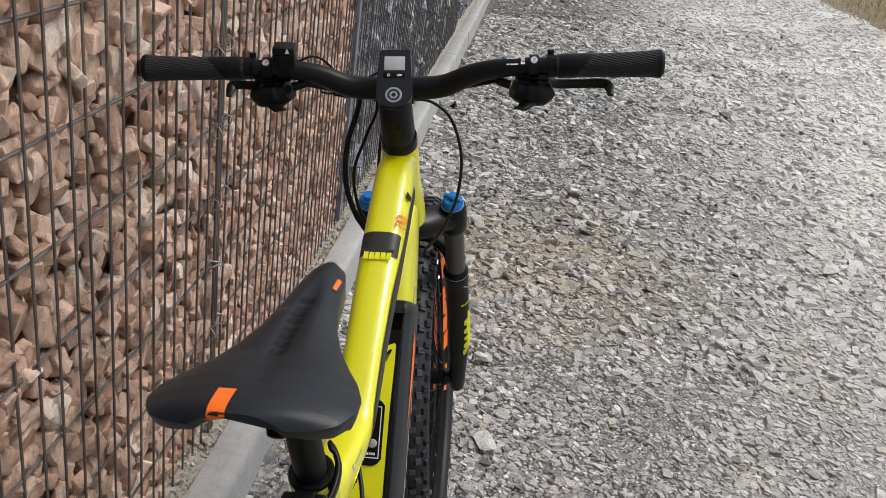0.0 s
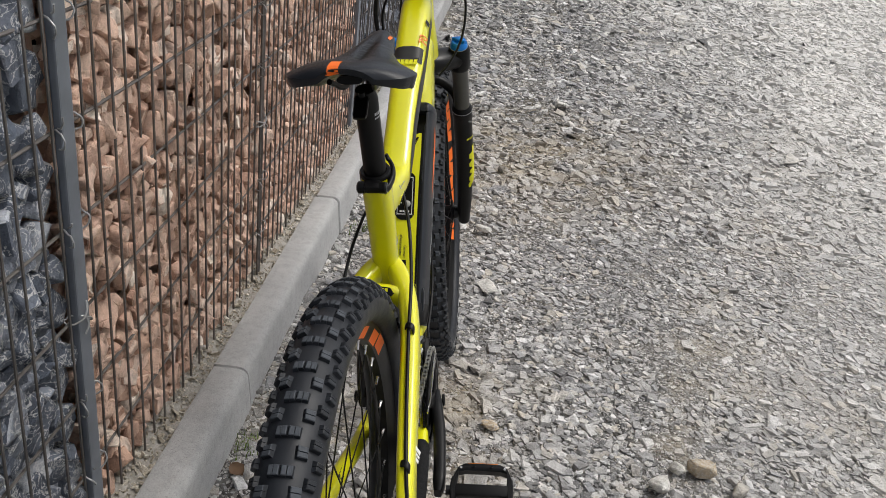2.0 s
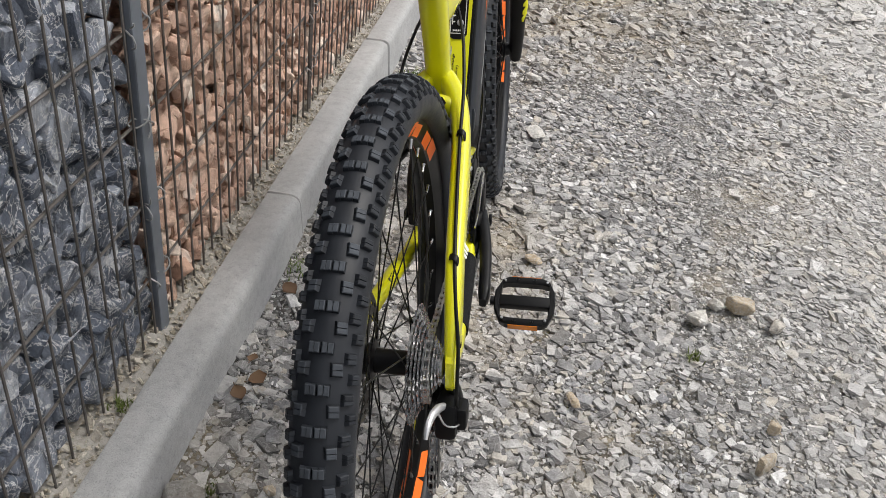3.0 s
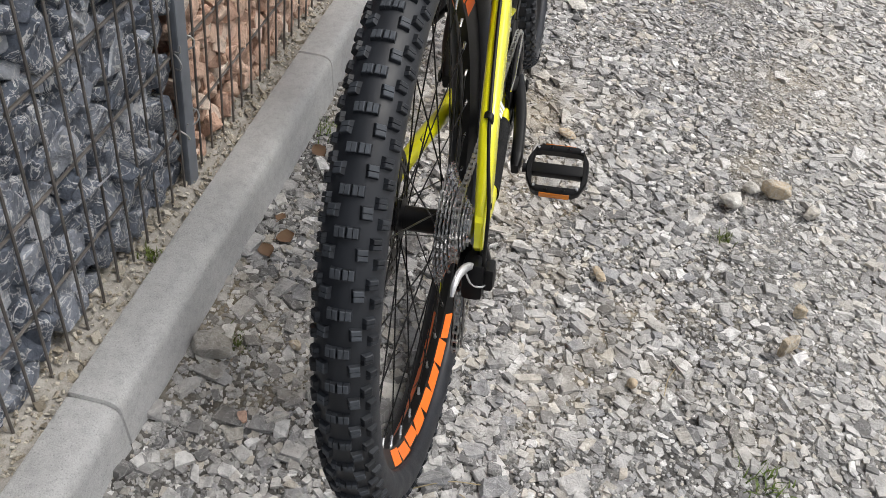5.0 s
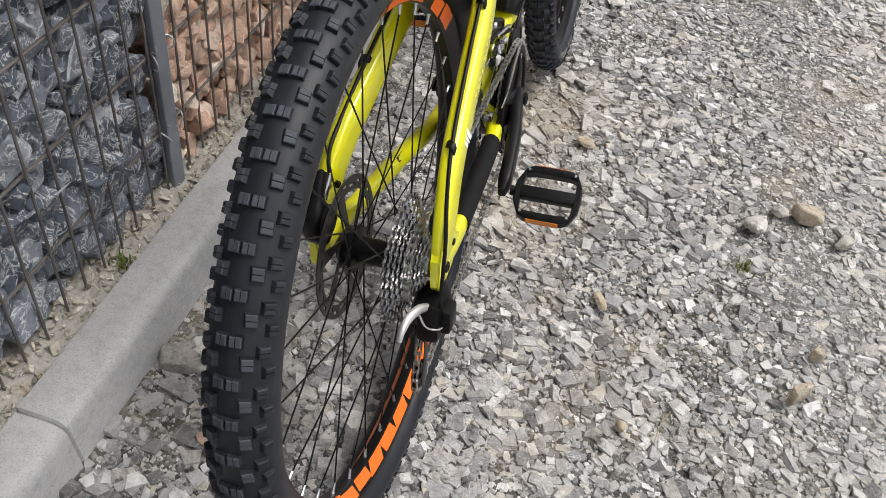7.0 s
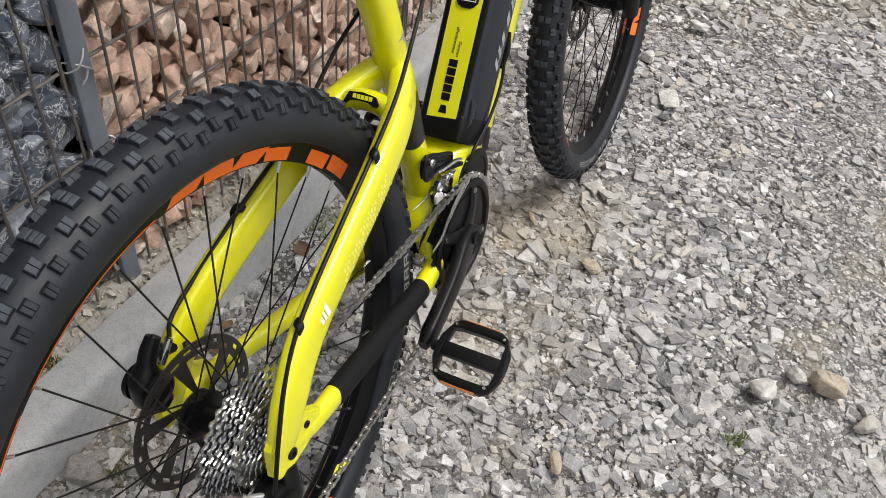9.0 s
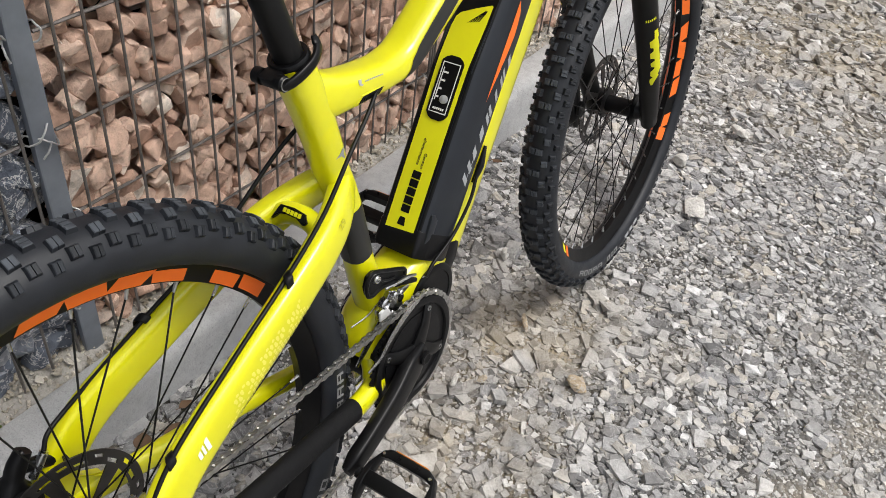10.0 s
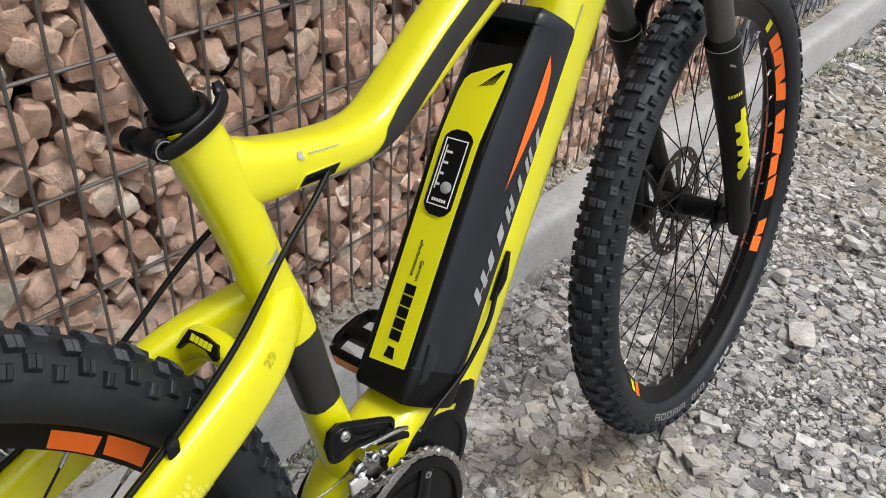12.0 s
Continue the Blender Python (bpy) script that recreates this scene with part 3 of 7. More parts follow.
def wire_tie(y0, z, seed):
    """A spiral of pale wire that laces two gabion panels together over the post."""
    rnd = random.Random(seed)
    ph = rnd.uniform(0, 6.28)
    pts = [(MESH_X - 0.002 + 0.013 * math.cos(a * 0.9 + ph) + 0.003, y0 + 0.026 * math.sin(a * 0.45 + ph), z + 0.010 * math.sin(a * 0.9 + ph) + 0.0022 * (a - 9) + rnd.gauss(0, 0.001)) for a in np.linspace(0, 18, 46)]
    bm = tube(pts, 0.0015, 6)
    bmesh.ops.transform(bm, matrix=LEAN, verts=bm.verts)
    thing("wire_tie", bm, TIE, "spiral of pale galvanised wire lacing two gabions together", "wire tie", "wire ties on the post", smooth=True)


for y in (0.507, 1.462):
    for k in range(10):
        wire_tie(y, 0.24 + 0.15 * k, 60 + k)
# the seam inside the sandstone wall: the edge wires of two baskets side by side
for y in (1.453, 1.462, 1.471):
    bm = bmesh.new()
    add_tube(bm, [(MESH_X + 0.001, y, 0.10), (MESH_X + 0.001, y, WALL_TOP - 0.02)], [0.0030], 8)
    bmesh.ops.transform(bm, matrix=LEAN, verts=bm.verts)
    thing("seam_wire", bm, WIRE, "thick edge wire where two sandstone gabions meet", "wire", "edge wires of the gabion seam", smooth=True)


# ---- the bicycle: local x to its right, y ahead, z up from the rear axle ----
AXLE = 0.372
BIKE_POSE = pose(-0.1440, 0.2020, 0.4386, 0, -8.94, 0.42)
bike = new("mountain_bike")
bike.matrix_basis = BIKE_POSE @ pose(0, 0, -AXLE)
tagged(bike, "neon yellow and black electric mountain bike leaning on the gabion wall", "bicycle")
LIFT = pose(0, 0, AXLE)


def bpart(name, bm, material, label="", smooth=True, m=None, parent=None):
    """A part of the bicycle, in its axle coordinates, or a sub-part in its parent's."""
    if parent is None:
        return part(name, bm, material, bike, label, smooth, LIFT @ m if m is not None else LIFT)
    return part(name, bm, material, parent, label, smooth, m)


HA = radians(64.3)
ST_DIR = Vector((0, -math.cos(HA), math.sin(HA)))
ST_FWD = Vector((0, math.sin(HA), math.cos(HA)))
ST_BASE = Vector((0, 1.168, -0.054))
STEER = Matrix.Translation(ST_BASE) @ Matrix.Rotation(radians(2.5), 4, ST_DIR) @ Matrix.Translation(-ST_BASE)
FRONT = STEER @ pose(0, 1.211, -0.033)


def hpt(s, f=0.0, x=0.0):
    """A point s along the steering axis, f ahead of it and x to the right."""
    return ST_BASE + ST_DIR * s + ST_FWD * f + Vector((x, 0, 0))


# -- wheels --
RIM_R, TYRE_R, TYRE_W = 0.2935, 0.3705, 0.0315


def tyre_mesh():
    prof = []
    for k in range(25):
        th = radians(-118 + 236 * k / 24)
        prof.append((TYRE_W * math.sin(th) * (1.0 if abs(th) > 1.2 else 0.97), 0.3385 + 0.0300 * math.cos(th)))
    prof = [(-0.0140, 0.3165), (-0.0185, 0.3160), (-0.0235, 0.3185)] + prof + [(0.0235, 0.3185), (0.0185, 0.3160), (0.0140, 0.3165)]
    bm = lathe(prof, 120, closed=True)
    return mesh_of("tyre", bm, RUBBER, True)


def add_knob(bm, th, lat, w, l, h, skew=0.0, sipe=0, worn=0):
    """A tapered tread block on the casing at wheel angle th and lateral angle lat (degrees round the section)."""
    a = radians(lat)
    base = Vector((TYRE_W * math.sin(a) * 0.97, 0, 0.3385 + 0.0300 * math.cos(a)))
    out = Vector((math.sin(a), 0, math.cos(a)))
    side = Vector((math.cos(a), 0, -math.sin(a)))
    lon = Vector((0, 1, 0))
    spin = Matrix.Rotation(th, 3, "X")
    across = [-w / 2, 0.0, w / 2] if sipe == 2 else [-w / 2, w / 2]
    along = [-l / 2, 0.0, l / 2] if sipe == 1 else [-l / 2, l / 2]
    for x0, x1 in zip(across, across[1:]):
        for y0, y1 in zip(along, along[1:]):
            vs = []
            for hh, wide in ((-0.0015, 0.0009), (h - 0.0007, -0.0002), (h, -0.0010)):
                # the sides of a fine cut stand close and upright
                a0, a1, b0, b1 = ((wide if abs(v) > 1e-6 else -0.00022 + min(0.0, wide) * 0.2) for v in (x0, x1, y0, y1))
                for x, y in ((x0 - a0, y0 - b0), (x1 + a1, y0 - b0), (x1 + a1, y1 + b1), (x0 - a0, y1 + b1)):
                    vs.append(bm.verts.new(spin @ (base + side * (x + skew * y) + lon * y + out * hh)))
            bm.faces.new(vs[8:12]).material_index = worn
            for r in (0, 4):
                for i in range(4):
                    bm.faces.new((vs[r + i], vs[r + (i + 1) % 4], vs[r + 4 + (i + 1) % 4], vs[r + 4 + i])).material_index = worn * int(r == 4)


def tread_mesh():
    bm = bmesh.new()
    pitches = 62
    for i in range(pitches):
        th = 2 * math.pi * i / pitches
        h = math.pi / pitches
        for s in (1, -1):
            # a close pair in the middle, then a spread pair, with stepped shoulder blocks outside
            add_knob(bm, th, s * 10.5, 0.0108, 0.0098, 0.0042, 0.0, 2, 1)
            add_knob(bm, th + h, s * 29, 0.0104, 0.0112, 0.0044, s * -0.06, 1, 1)
            add_knob(bm, th + h * 0.45, s * 52, 0.0104, 0.0098, 0.0046, 0.0, 1)
            add_knob(bm, th + h * 1.45, s * 63, 0.0100, 0.0092, 0.0046, 0.0, 1)
    bmesh.ops.recalc_face_normals(bm, faces=bm.faces)
    me = mesh_of("tread", bm, KNOB)
    me.materials.append(WORN)
    return me


def rim_mesh():
    prof = [(0.0040, RIM_R), (0.0056, RIM_R), (0.0160, 0.3140), (0.0166, 0.3180), (0.0145, 0.3185), (0.0125, 0.3120), (-0.0125, 0.3120), (-0.0145, 0.3185), (-0.0166, 0.3180), (-0.0160, 0.3140), (-0.0056, RIM_R), (-0.0040, RIM_R)]
    return mesh_of("wheel", lathe(prof, 120, closed=True), BLACK, True)


def add_arc_band(bm, a0, a1, r0, r1, lift=0.0006, slant=0.0, flanks=(1, -1)):
    """A printed band on a flank of the rim, from angle a0 to a1 degrees."""
    def flank(r):
        return 0.0056 + (r - RIM_R) / 0.0205 * 0.0104 + lift
    n = max(2, int(abs(a1 - a0) / 2.5))
    for sgn in flanks:
        prev = None
        for k in range(n + 1):
            cur = []
            for r, off in ((r0, -slant), (r1, slant)):
                a = radians(a0 + (a1 - a0) * k / n + off)
                cur.append(bm.verts.new((sgn * flank(r), r * math.cos(a), r * math.sin(a))))
            if prev:
                bm.faces.new((prev[0], prev[1], cur[1], cur[0]) if sgn > 0 else (prev[1], prev[0], cur[0], cur[1]))
            prev = cur


RIM_PRINTS = {
    "rear_wheel": (((89, 56), 4), ((50, 34), 2), ((-69, -143), 8)),
    "front_wheel": (((46, 16), 4), ((12, -20), 4), ((-27, -39), 2), ((160, 110), 6), ((-136, -139), 1)),
}
RIM_LOGOS = {"rear_wheel": (-61,), "front_wheel": (53, -142)}
LETTER_FORMS = ((0.2952, 0.3135, 0.7), (0.2952, 0.3135, -0.7), (0.2952, 0.3110, 0.7), (0.2975, 0.3135, 1.0), (0.2952, 0.3135, 0.3), (0.2965, 0.3135, -0.5))


def rim_prints(w, name):
    """Orange lettering as plain blocks, and a small yellow mark, one part for each."""
    first = True
    for (a0, a1), n in RIM_PRINTS[name]:
        step = (a1 - a0) / n
        for k in range(n):
            bm = bmesh.new()
            r0, r1, sl = LETTER_FORMS[(k + int(abs(a0))) % 6]
            add_arc_band(bm, a0 + step * k, a0 + step * (k + 0.90 if n > 1 else k + 1), r0, r1, 0.0006, sl)
            part("rim_print", bm, ORANGE, w, "orange block of lettering on the black rim" if first else "", False)
            first = False
    if name == "rear_wheel":
        for a0, a1 in ((124, 92), (156, 128)):
            bm = bmesh.new()
            add_arc_band(bm, a0, a1, 0.2958, 0.2985, 0.0006, 0.5)
            part("rim_print", bm, ORANGE, w, "thin orange line on the rim", False)
    for a in RIM_LOGOS[name]:
        bm = bmesh.new()
        add_arc_band(bm, a - 1.6, a + 1.6, 0.2985, 0.3115, 0.0006, 0.8)
        part("rim_mark", bm, YELLOW_INK, w, "yellow mark on the rim", False)


def wall_x(r):
    return TYRE_W * math.sqrt(max(0.0, 1 - ((r - 0.3385) / 0.0300) ** 2)) + 0.0006


SIDE_MARKS = {
    "front_wheel": ((-126, -122.4, 0), (-121.4, -118, 0), (-117, -113.6, 0), (-112.6, -109, 0), (-108, -104, 0), (-99, -96.4, 0), (-95, -94.2, 0), (-93, -90, 0), (-83, -79.6, 1), (-78.6, -76, 1), (-75, -72, 1)),
    "rear_wheel": ((-2, -5, 0), (-6, -9, 0), (-10, -12, 0), (-31, -34, 0), (-35, -38.5, 0), (-39.5, -43, 0), (-44, -47, 0)),
}


def side_marks(tyre, name):
    """Moulded lettering on the tyre's flank as plain bars."""
    for a0, a1, pale in SIDE_MARKS[name]:
        bm = bmesh.new()
        rows = ((0.3300, 0.3318), (0.3345, 0.3362), (0.3392, 0.3410)) if not pale else ((0.3310, 0.3395),)
        n = 3
        for r0, r1 in rows[::2] if int(a0) % 2 else rows[:2] if not pale else rows:
            prev = None
            for k in range(n + 1):
                a = radians(a0 + (a1 - a0) * k / n)
                cur = [bm.verts.new((wall_x(r), r * math.cos(a), r * math.sin(a))) for r in (r0, r1)]
                if prev:
                    bm.faces.new((prev[0], prev[1], cur[1], cur[0]))
                prev = cur
        if not pale:
            for a in (a0, a1 - math.copysign(0.7, a1 - a0)):
                q = [(wall_x(r), r * math.cos(radians(b)), r * math.sin(radians(b))) for b, r in ((a, 0.3300), (a + math.copysign(0.7, a1 - a0), 0.3300), (a + math.copysign(0.7, a1 - a0), 0.3410), (a, 0.3410))]
                bm.faces.new([bm.verts.new(v) for v in q])
        part("sidewall_print", bm, GREY_PRINT if pale else SIDE_PRINT, tyre, "", False)


def nipple_mesh():
    bm = bmesh.new()
    add_tube(bm, [(0, 0, RIM_R - 0.013), (0, 0, RIM_R - 0.002), (0, 0, RIM_R + 0.001)], [0.0016, 0.0019, 0.0034], 8)
    return mesh_of("nipple", bm, STEEL, True)


def rotor_mesh(radius):
    """A pierced braking ring on six curved arms, cut from one plate."""
    bm = bmesh.new()
    n = 96
    radii = [0.017, 0.027, radius - 0.0175, radius - 0.0140, radius - 0.0095, radius - 0.0050, radius]
    grid = [[[bm.verts.new((x, r * math.cos(2 * math.pi * (i + 7.0 * (r - 0.02) / 0.06) / n), r * math.sin(2 * math.pi * (i + 7.0 * (r - 0.02) / 0.06) / n))) for i in range(n)] for r in radii] for x in (-0.0009, 0.0009)]

    def solid(k, i):
        if k == 1:
            return i % 16 < 4
        if k == 3:
            return i % 8 not in (1, 2, 3)
        if k == 4:
            return i % 8 not in (5, 6)
        return True
    for k in range(len(radii) - 1):
        for i in range(n):
            if not solid(k, i):
                continue
            j = (i + 1) % n
            a, b, c, d = (k, i), (k, j), (k + 1, j), (k + 1, i)
            bm.faces.new([grid[0][p][q] for p, q in (d, c, b, a)])
            bm.faces.new([grid[1][p][q] for p, q in (a, b, c, d)])
            for (p, q), (u, v), kk, ii in ((a, b, k - 1, i), (c, d, k + 1, i), (b, c, k, j), (d, a, k, (i - 1) % n)):
                if kk < 0 or kk > len(radii) - 2 or not solid(kk, ii):
                    bm.faces.new((grid[0][p][q], grid[0][u][v], grid[1][u][v], grid[1][p][q]))
    bmesh.ops.delete(bm, geom=[v for v in bm.verts if not v.link_faces], context="VERTS")
    bmesh.ops.recalc_face_normals(bm, faces=bm.faces)
    return mesh_of("brake_disc", bm, DISC_STEEL)


wheel_meshes = dict(rim=rim_mesh(), tyre=tyre_mesh(), tread=tread_mesh(), nipple=nipple_mesh())
spokes = {}


def wheel(name, m, spin):
    w = part(name, wheel_meshes["rim"].copy(), None, bike, m=LIFT @ m)
    w.data.name = name
    turnm = pose(0, 0, 0, spin)
    tyre = part("tyre", wheel_meshes["tyre"], None, w, "black knobbly mountain bike tyre")
    side_marks(tyre, name)
    part("tread", wheel_meshes["tread"], None, w, m=turnm)
    rim_prints(w, name)
    for k in range(32):
        s = 1 if k % 2 else -1
        lead = 52 if (k // 2) % 2 else -52
        ang = 360 * k / 32 + spin
        tip = Vector((0, 0, RIM_R))
        root = Vector((s * 0.029, 0.027 * math.sin(radians(lead)) * -1, 0.027 * math.cos(radians(lead))))
        bm_key = (s, lead)
        if bm_key not in spokes:
            bm = bmesh.new()
            add_tube(bm, [root, tip - Vector((0, 0, 0.011))], [0.00105], 6)
            spokes[bm_key] = mesh_of("spoke", bm, SPOKE_BLACK, True)
        part("spoke", spokes[bm_key], None, w, m=pose(0, 0, 0, ang))
        part("nipple", wheel_meshes["nipple"], None, w, m=pose(0, 0, 0, ang))
    return w


rear_wheel = wheel("rear_wheel", pose(0, 0, 0), 0)
front_wheel = wheel("front_wheel", FRONT, 31)
hub_prof = [(-0.056, 0.009), (-0.050, 0.019), (-0.036, 0.020), (-0.033, 0.030), (-0.029, 0.030), (-0.026, 0.0165), (0.024, 0.0165), (0.027, 0.030), (0.031, 0.030), (0.034, 0.018), (0.056, 0.010)]
part("hub", lathe(hub_prof, 32), BLACK, rear_wheel)
part("hub", lathe(hub_prof, 32), BLACK, front_wheel)
part("brake_disc", rotor_mesh(0.090), None, rear_wheel, m=pose(-0.044, 0, 0))
part("brake_disc", rotor_mesh(0.090), None, front_wheel, m=pose(-0.044, 0, 0))


def cog_mesh(teeth, radius, thick=0.0019):
    bm = bmesh.new()
    out = []
    for i in range(teeth * 4):
        a = 2 * math.pi * i / (teeth * 4)
        out.append(((radius + (0.0022 if i % 4 in (0, 1) else -0.0028)), a))
    inner = max(0.016, radius - 0.016)
    rings = []
    for x in (-thick / 2, thick / 2):
        rings.append(([bm.verts.new((x, r * math.cos(a), r * math.sin(a))) for r, a in out], [bm.verts.new((x, inner * math.cos(a), inner * math.sin(a))) for r, a in out]))
    n = len(out)
    for i in range(n):
        j = (i + 1) % n
        (o0, i0), (o1, i1) = rings
        bm.faces.new((o0[i], o0[j], i0[j], i0[i]))
        bm.faces.new((o1[j], o1[i], i1[i], i1[j]))
        bm.faces.new((o0[j], o0[i], o1[i], o1[j]))
        bm.faces.new((i0[i], i0[j], i1[j], i1[i]))
    bmesh.ops.recalc_face_normals(bm, faces=bm.faces)
    return mesh_of("cog", bm, STEEL)


COGS = ((36, 0.0780), (32, 0.0700), (28, 0.0620), (25, 0.0550), (22, 0.0485), (19, 0.0420), (17, 0.0370), (15, 0.0325), (13, 0.0280), (11, 0.0240))
for k, (n, r) in enumerate(COGS):
    part("cog", cog_mesh(n, r), None, rear_wheel, m=pose(0.0285 + 0.0036 * k, 0, 0, 7 * k))
part("freehub", lathe([(0.026, 0.0165), (0.064, 0.0165), (0.066, 0.012), (0.068, 0.006)], 24), CHAIN_STEEL, rear_wheel)

# -- frame --
TT = [(0, 0.352, 0.3530), (0, 0.372, 0.3490), (0, 0.395, 0.3430), (0, 0.438, 0.3375), (0, 0.480, 0.3345), (0, 0.514, 0.3385), (0, 0.548, 0.3560), (0, 0.600, 0.388), (0, 0.66, 0.424), (0, 0.75, 0.476), (0, 0.835, 0.522), (0, 0.866, 0.534)]
TT_R = [(0.0140, 0.0270), (0.0192, 0.0268), (0.0215, 0.0240), (0.0228, 0.0198), (0.0238, 0.0178), (0.0244, 0.0185), (0.0248, 0.0205), (0.0250, 0.0235), (0.0265, 0.0260), (0.0280, 0.0290), (0.0285, 0.0310), (0.0255, 0.0250)]
top_tube = bpart("top_tube", tube(TT, TT_R, 32, 3.0, 6), YELLOW, "neon yellow bent top tube")
ST = [(0, 0.343, 0.402), (0, 0.3545, 0.370), (0, 0.367, 0.330), (0, 0.3765, 0.295), (0, 0.386, 0.255), (0, 0.396, 0.222), (0, 0.405, 0.185), (0, 0.4185, 0.112), (0, 0.431, 0.055), (0, 0.446, 0.005)]
ST_R = [0.0205, (0.0210, 0.0215), (0.0205, 0.0210), (0.0200, 0.0200), (0.0195, 0.0195), 0.0195, 0.0190, 0.0180, 0.0200, 0.0240]
seat_tube = bpart("seat_tube", tube(ST, ST_R, 28, 2.5, 6), YELLOW, "neon yellow seat tube with a dark grey band")
D_DIR, D_NRM = Vector((0, 0.553, 0.833)), Vector((0, -0.833, 0.553))


def dpt(x, s, c):
    """A point by its distance s along the down tube's direction and c across it."""
    return Vector((x, 0, 0)) + D_DIR * s + D_NRM * c


down_tube = bpart("down_tube", tube([dpt(0, 0.285, -0.462), dpt(0, 0.34, -0.464), dpt(0, 0.50, -0.464), dpt(0, 0.68, -0.466), dpt(0, 0.76, -0.468), dpt(0, 0.83, -0.478), dpt(0, 0.87, -0.490)], [(0.036, 0.040), (0.0345, 0.038), (0.0345, 0.039), (0.0345, 0.041), (0.032, 0.042), (0.028, 0.038), (0.025, 0.034)], 24, 2.8, 5), YELLOW, "neon yellow down tube under the battery")
head_tube = bpart("head_tube", tube([hpt(0.535), hpt(0.56), hpt(0.62), hpt(0.675), hpt(0.688)], [0.0285, 0.0285, 0.0255, 0.0265, 0.0262], 28), YELLOW, "tapered yellow head tube")
TT_FINE, ST_FINE = spline(TT, 6), spline(ST, 6)


def wrap(pts, radii, lo, hi, arc, material, name, parent, power=2.0, label="", segs=14, lift=0.0007, side=Vector((1, 0, 0))):
    """A thin print or band that hugs part of a swept tube, from fraction lo to hi of its length."""
    n = len(pts)
    i0, i1 = int(lo * (n - 1)), int(hi * (n - 1))
    sub = pts[i0:i1 + 1]
    rad = []
    for i in range(i0, i1 + 1):
        k = i / (n - 1) * (len(radii) - 1)
        j = min(int(k), len(radii) - 2)
        a, b = radii[j], radii[j + 1]
        a = a if isinstance(a, tuple) else (a, a)
        b = b if isinstance(b, tuple) else (b, b)
        rad.append((a[0] + (b[0] - a[0]) * (k - j), a[1] + (b[1] - a[1]) * (k - j)))
    bm = bmesh.new()
    add_tube(bm, sub, rad, segs, power, side=side, arc=arc, lift=lift)
    return part(name, bm, material, parent, label)


def shaped(pts, radii, rows, material, name, parent, power=2.0, label="", side=Vector((1, 0, 0)), steps=48, segs=8, lift=0.0007):
    """A print on a swept tube whose edges wander: rows of (fraction of the length, first angle, last angle)."""
    fr = frames_along(pts, side)
    n = len(pts)
    rad = [r if isinstance(r, tuple) else (r, r) for r in radii]
    fs = [r[0] for r in rows]
    bm = bmesh.new()
    prev = None
    for k in range(steps + 1):
        f = fs[0] + (fs[-1] - fs[0]) * k / steps
        lo, hi = np.interp(f, fs, [r[1] for r in rows]), np.interp(f, fs, [r[2] for r in rows])
        i = min(int(f * (n - 1)), n - 2)
        w = f * (n - 1) - i
        p, rgt, up = (fr[i][q].lerp(fr[i + 1][q], w) for q in range(3))
        j = min(int(f * (len(rad) - 1)), len(rad) - 2)
        v = f * (len(rad) - 1) - j
        a, b = (rad[j][q] * (1 - v) + rad[j + 1][q] * v + lift for q in range(2))
        cur = []
        for m in range(segs + 1):
            th = radians(lo + (hi - lo) * m / segs)
            c, q = math.cos(th), math.sin(th)
            cur.append(bm.verts.new(p + rgt * (math.copysign(abs(c) ** (2 / power), c) * a) + up * (math.copysign(abs(q) ** (2 / power), q) * b)))
        if prev:
            for m in range(segs):
                bm.faces.new((prev[m], prev[m + 1], cur[m + 1], cur[m]))
        prev = cur
    return part(name, bm, material, parent, label)


# bands and prints on the frame
shaped(TT_FINE, TT_R, ((0.40, -42, -38), (0.42, -44, -14), (0.455, -40, 8), (0.50, -28, 22), (0.565, -12, 28), (0.635, -5, 30), (0.73, -4, 30), (0.80, -18, 12), (0.89, -18, 8)), DARK_GREY, "underside_stripe", top_tube, 3.0, "dark grey stripe")
wrap(TT_FINE, TT_R, 0.7735, 0.804, (35, 150), DARK_GREY, "cross_band", top_tube, 3.0, "dark grey band")
wrap(ST_FINE, ST_R, 0.665, 0.785, (-75, 285), DARK_GREY, "grey_band", seat_tube, 2.5, "dark grey band")


def bars(name, parent, place, widths, height, material, gap=0.0012, slant=0.0, thick=0.0005, label=""):
    """Unreadable or trade lettering as a row of plain bars on the xy plane of 'place'."""
    bm = bmesh.new()
    x = -(sum(widths) + gap * (len(widths) - 1)) / 2
    for w in widths:
        a = [(x, -height / 2), (x + w, -height / 2), (x + w + slant, height / 2), (x + slant, height / 2)]
        lo = [bm.verts.new((p, q, 0)) for p, q in a]
        hi = [bm.verts.new((p, q, thick)) for p, q in a]
        bm.faces.new(hi)
        for i in range(4):
            bm.faces.new((lo[i], lo[(i + 1) % 4], hi[(i + 1) % 4], hi[i]))
        x += w + gap
    return part(name, bm, material, parent, label, False, place)


def text_mesh(body, size, material, name):
    cu = bpy.data.curves.new(name, "FONT")
    cu.body, cu.size, cu.align_x, cu.align_y, cu.extrude = body, size, "CENTER", "CENTER", 0.0002
    ob = bpy.data.objects.new(name, cu)
    me = bpy.data.meshes.new_from_object(ob)
    bpy.data.objects.remove(ob)
    bpy.data.curves.remove(cu)
    me.name = name
    me.materials.clear()
    me.materials.append(material)
    return me


def facing(at, right, up):
    """A pose whose x runs along 'right' and whose y runs along 'up'."""
    r = Vector(right).normalized()
    u = (Vector(up) - r * Vector(up).dot(r)).normalized()
    n = r.cross(u)
    return Matrix(((r.x, u.x, n.x, at[0]), (r.y, u.y, n.y, at[1]), (r.z, u.z, n.z, at[2]), (0, 0, 0, 1)))


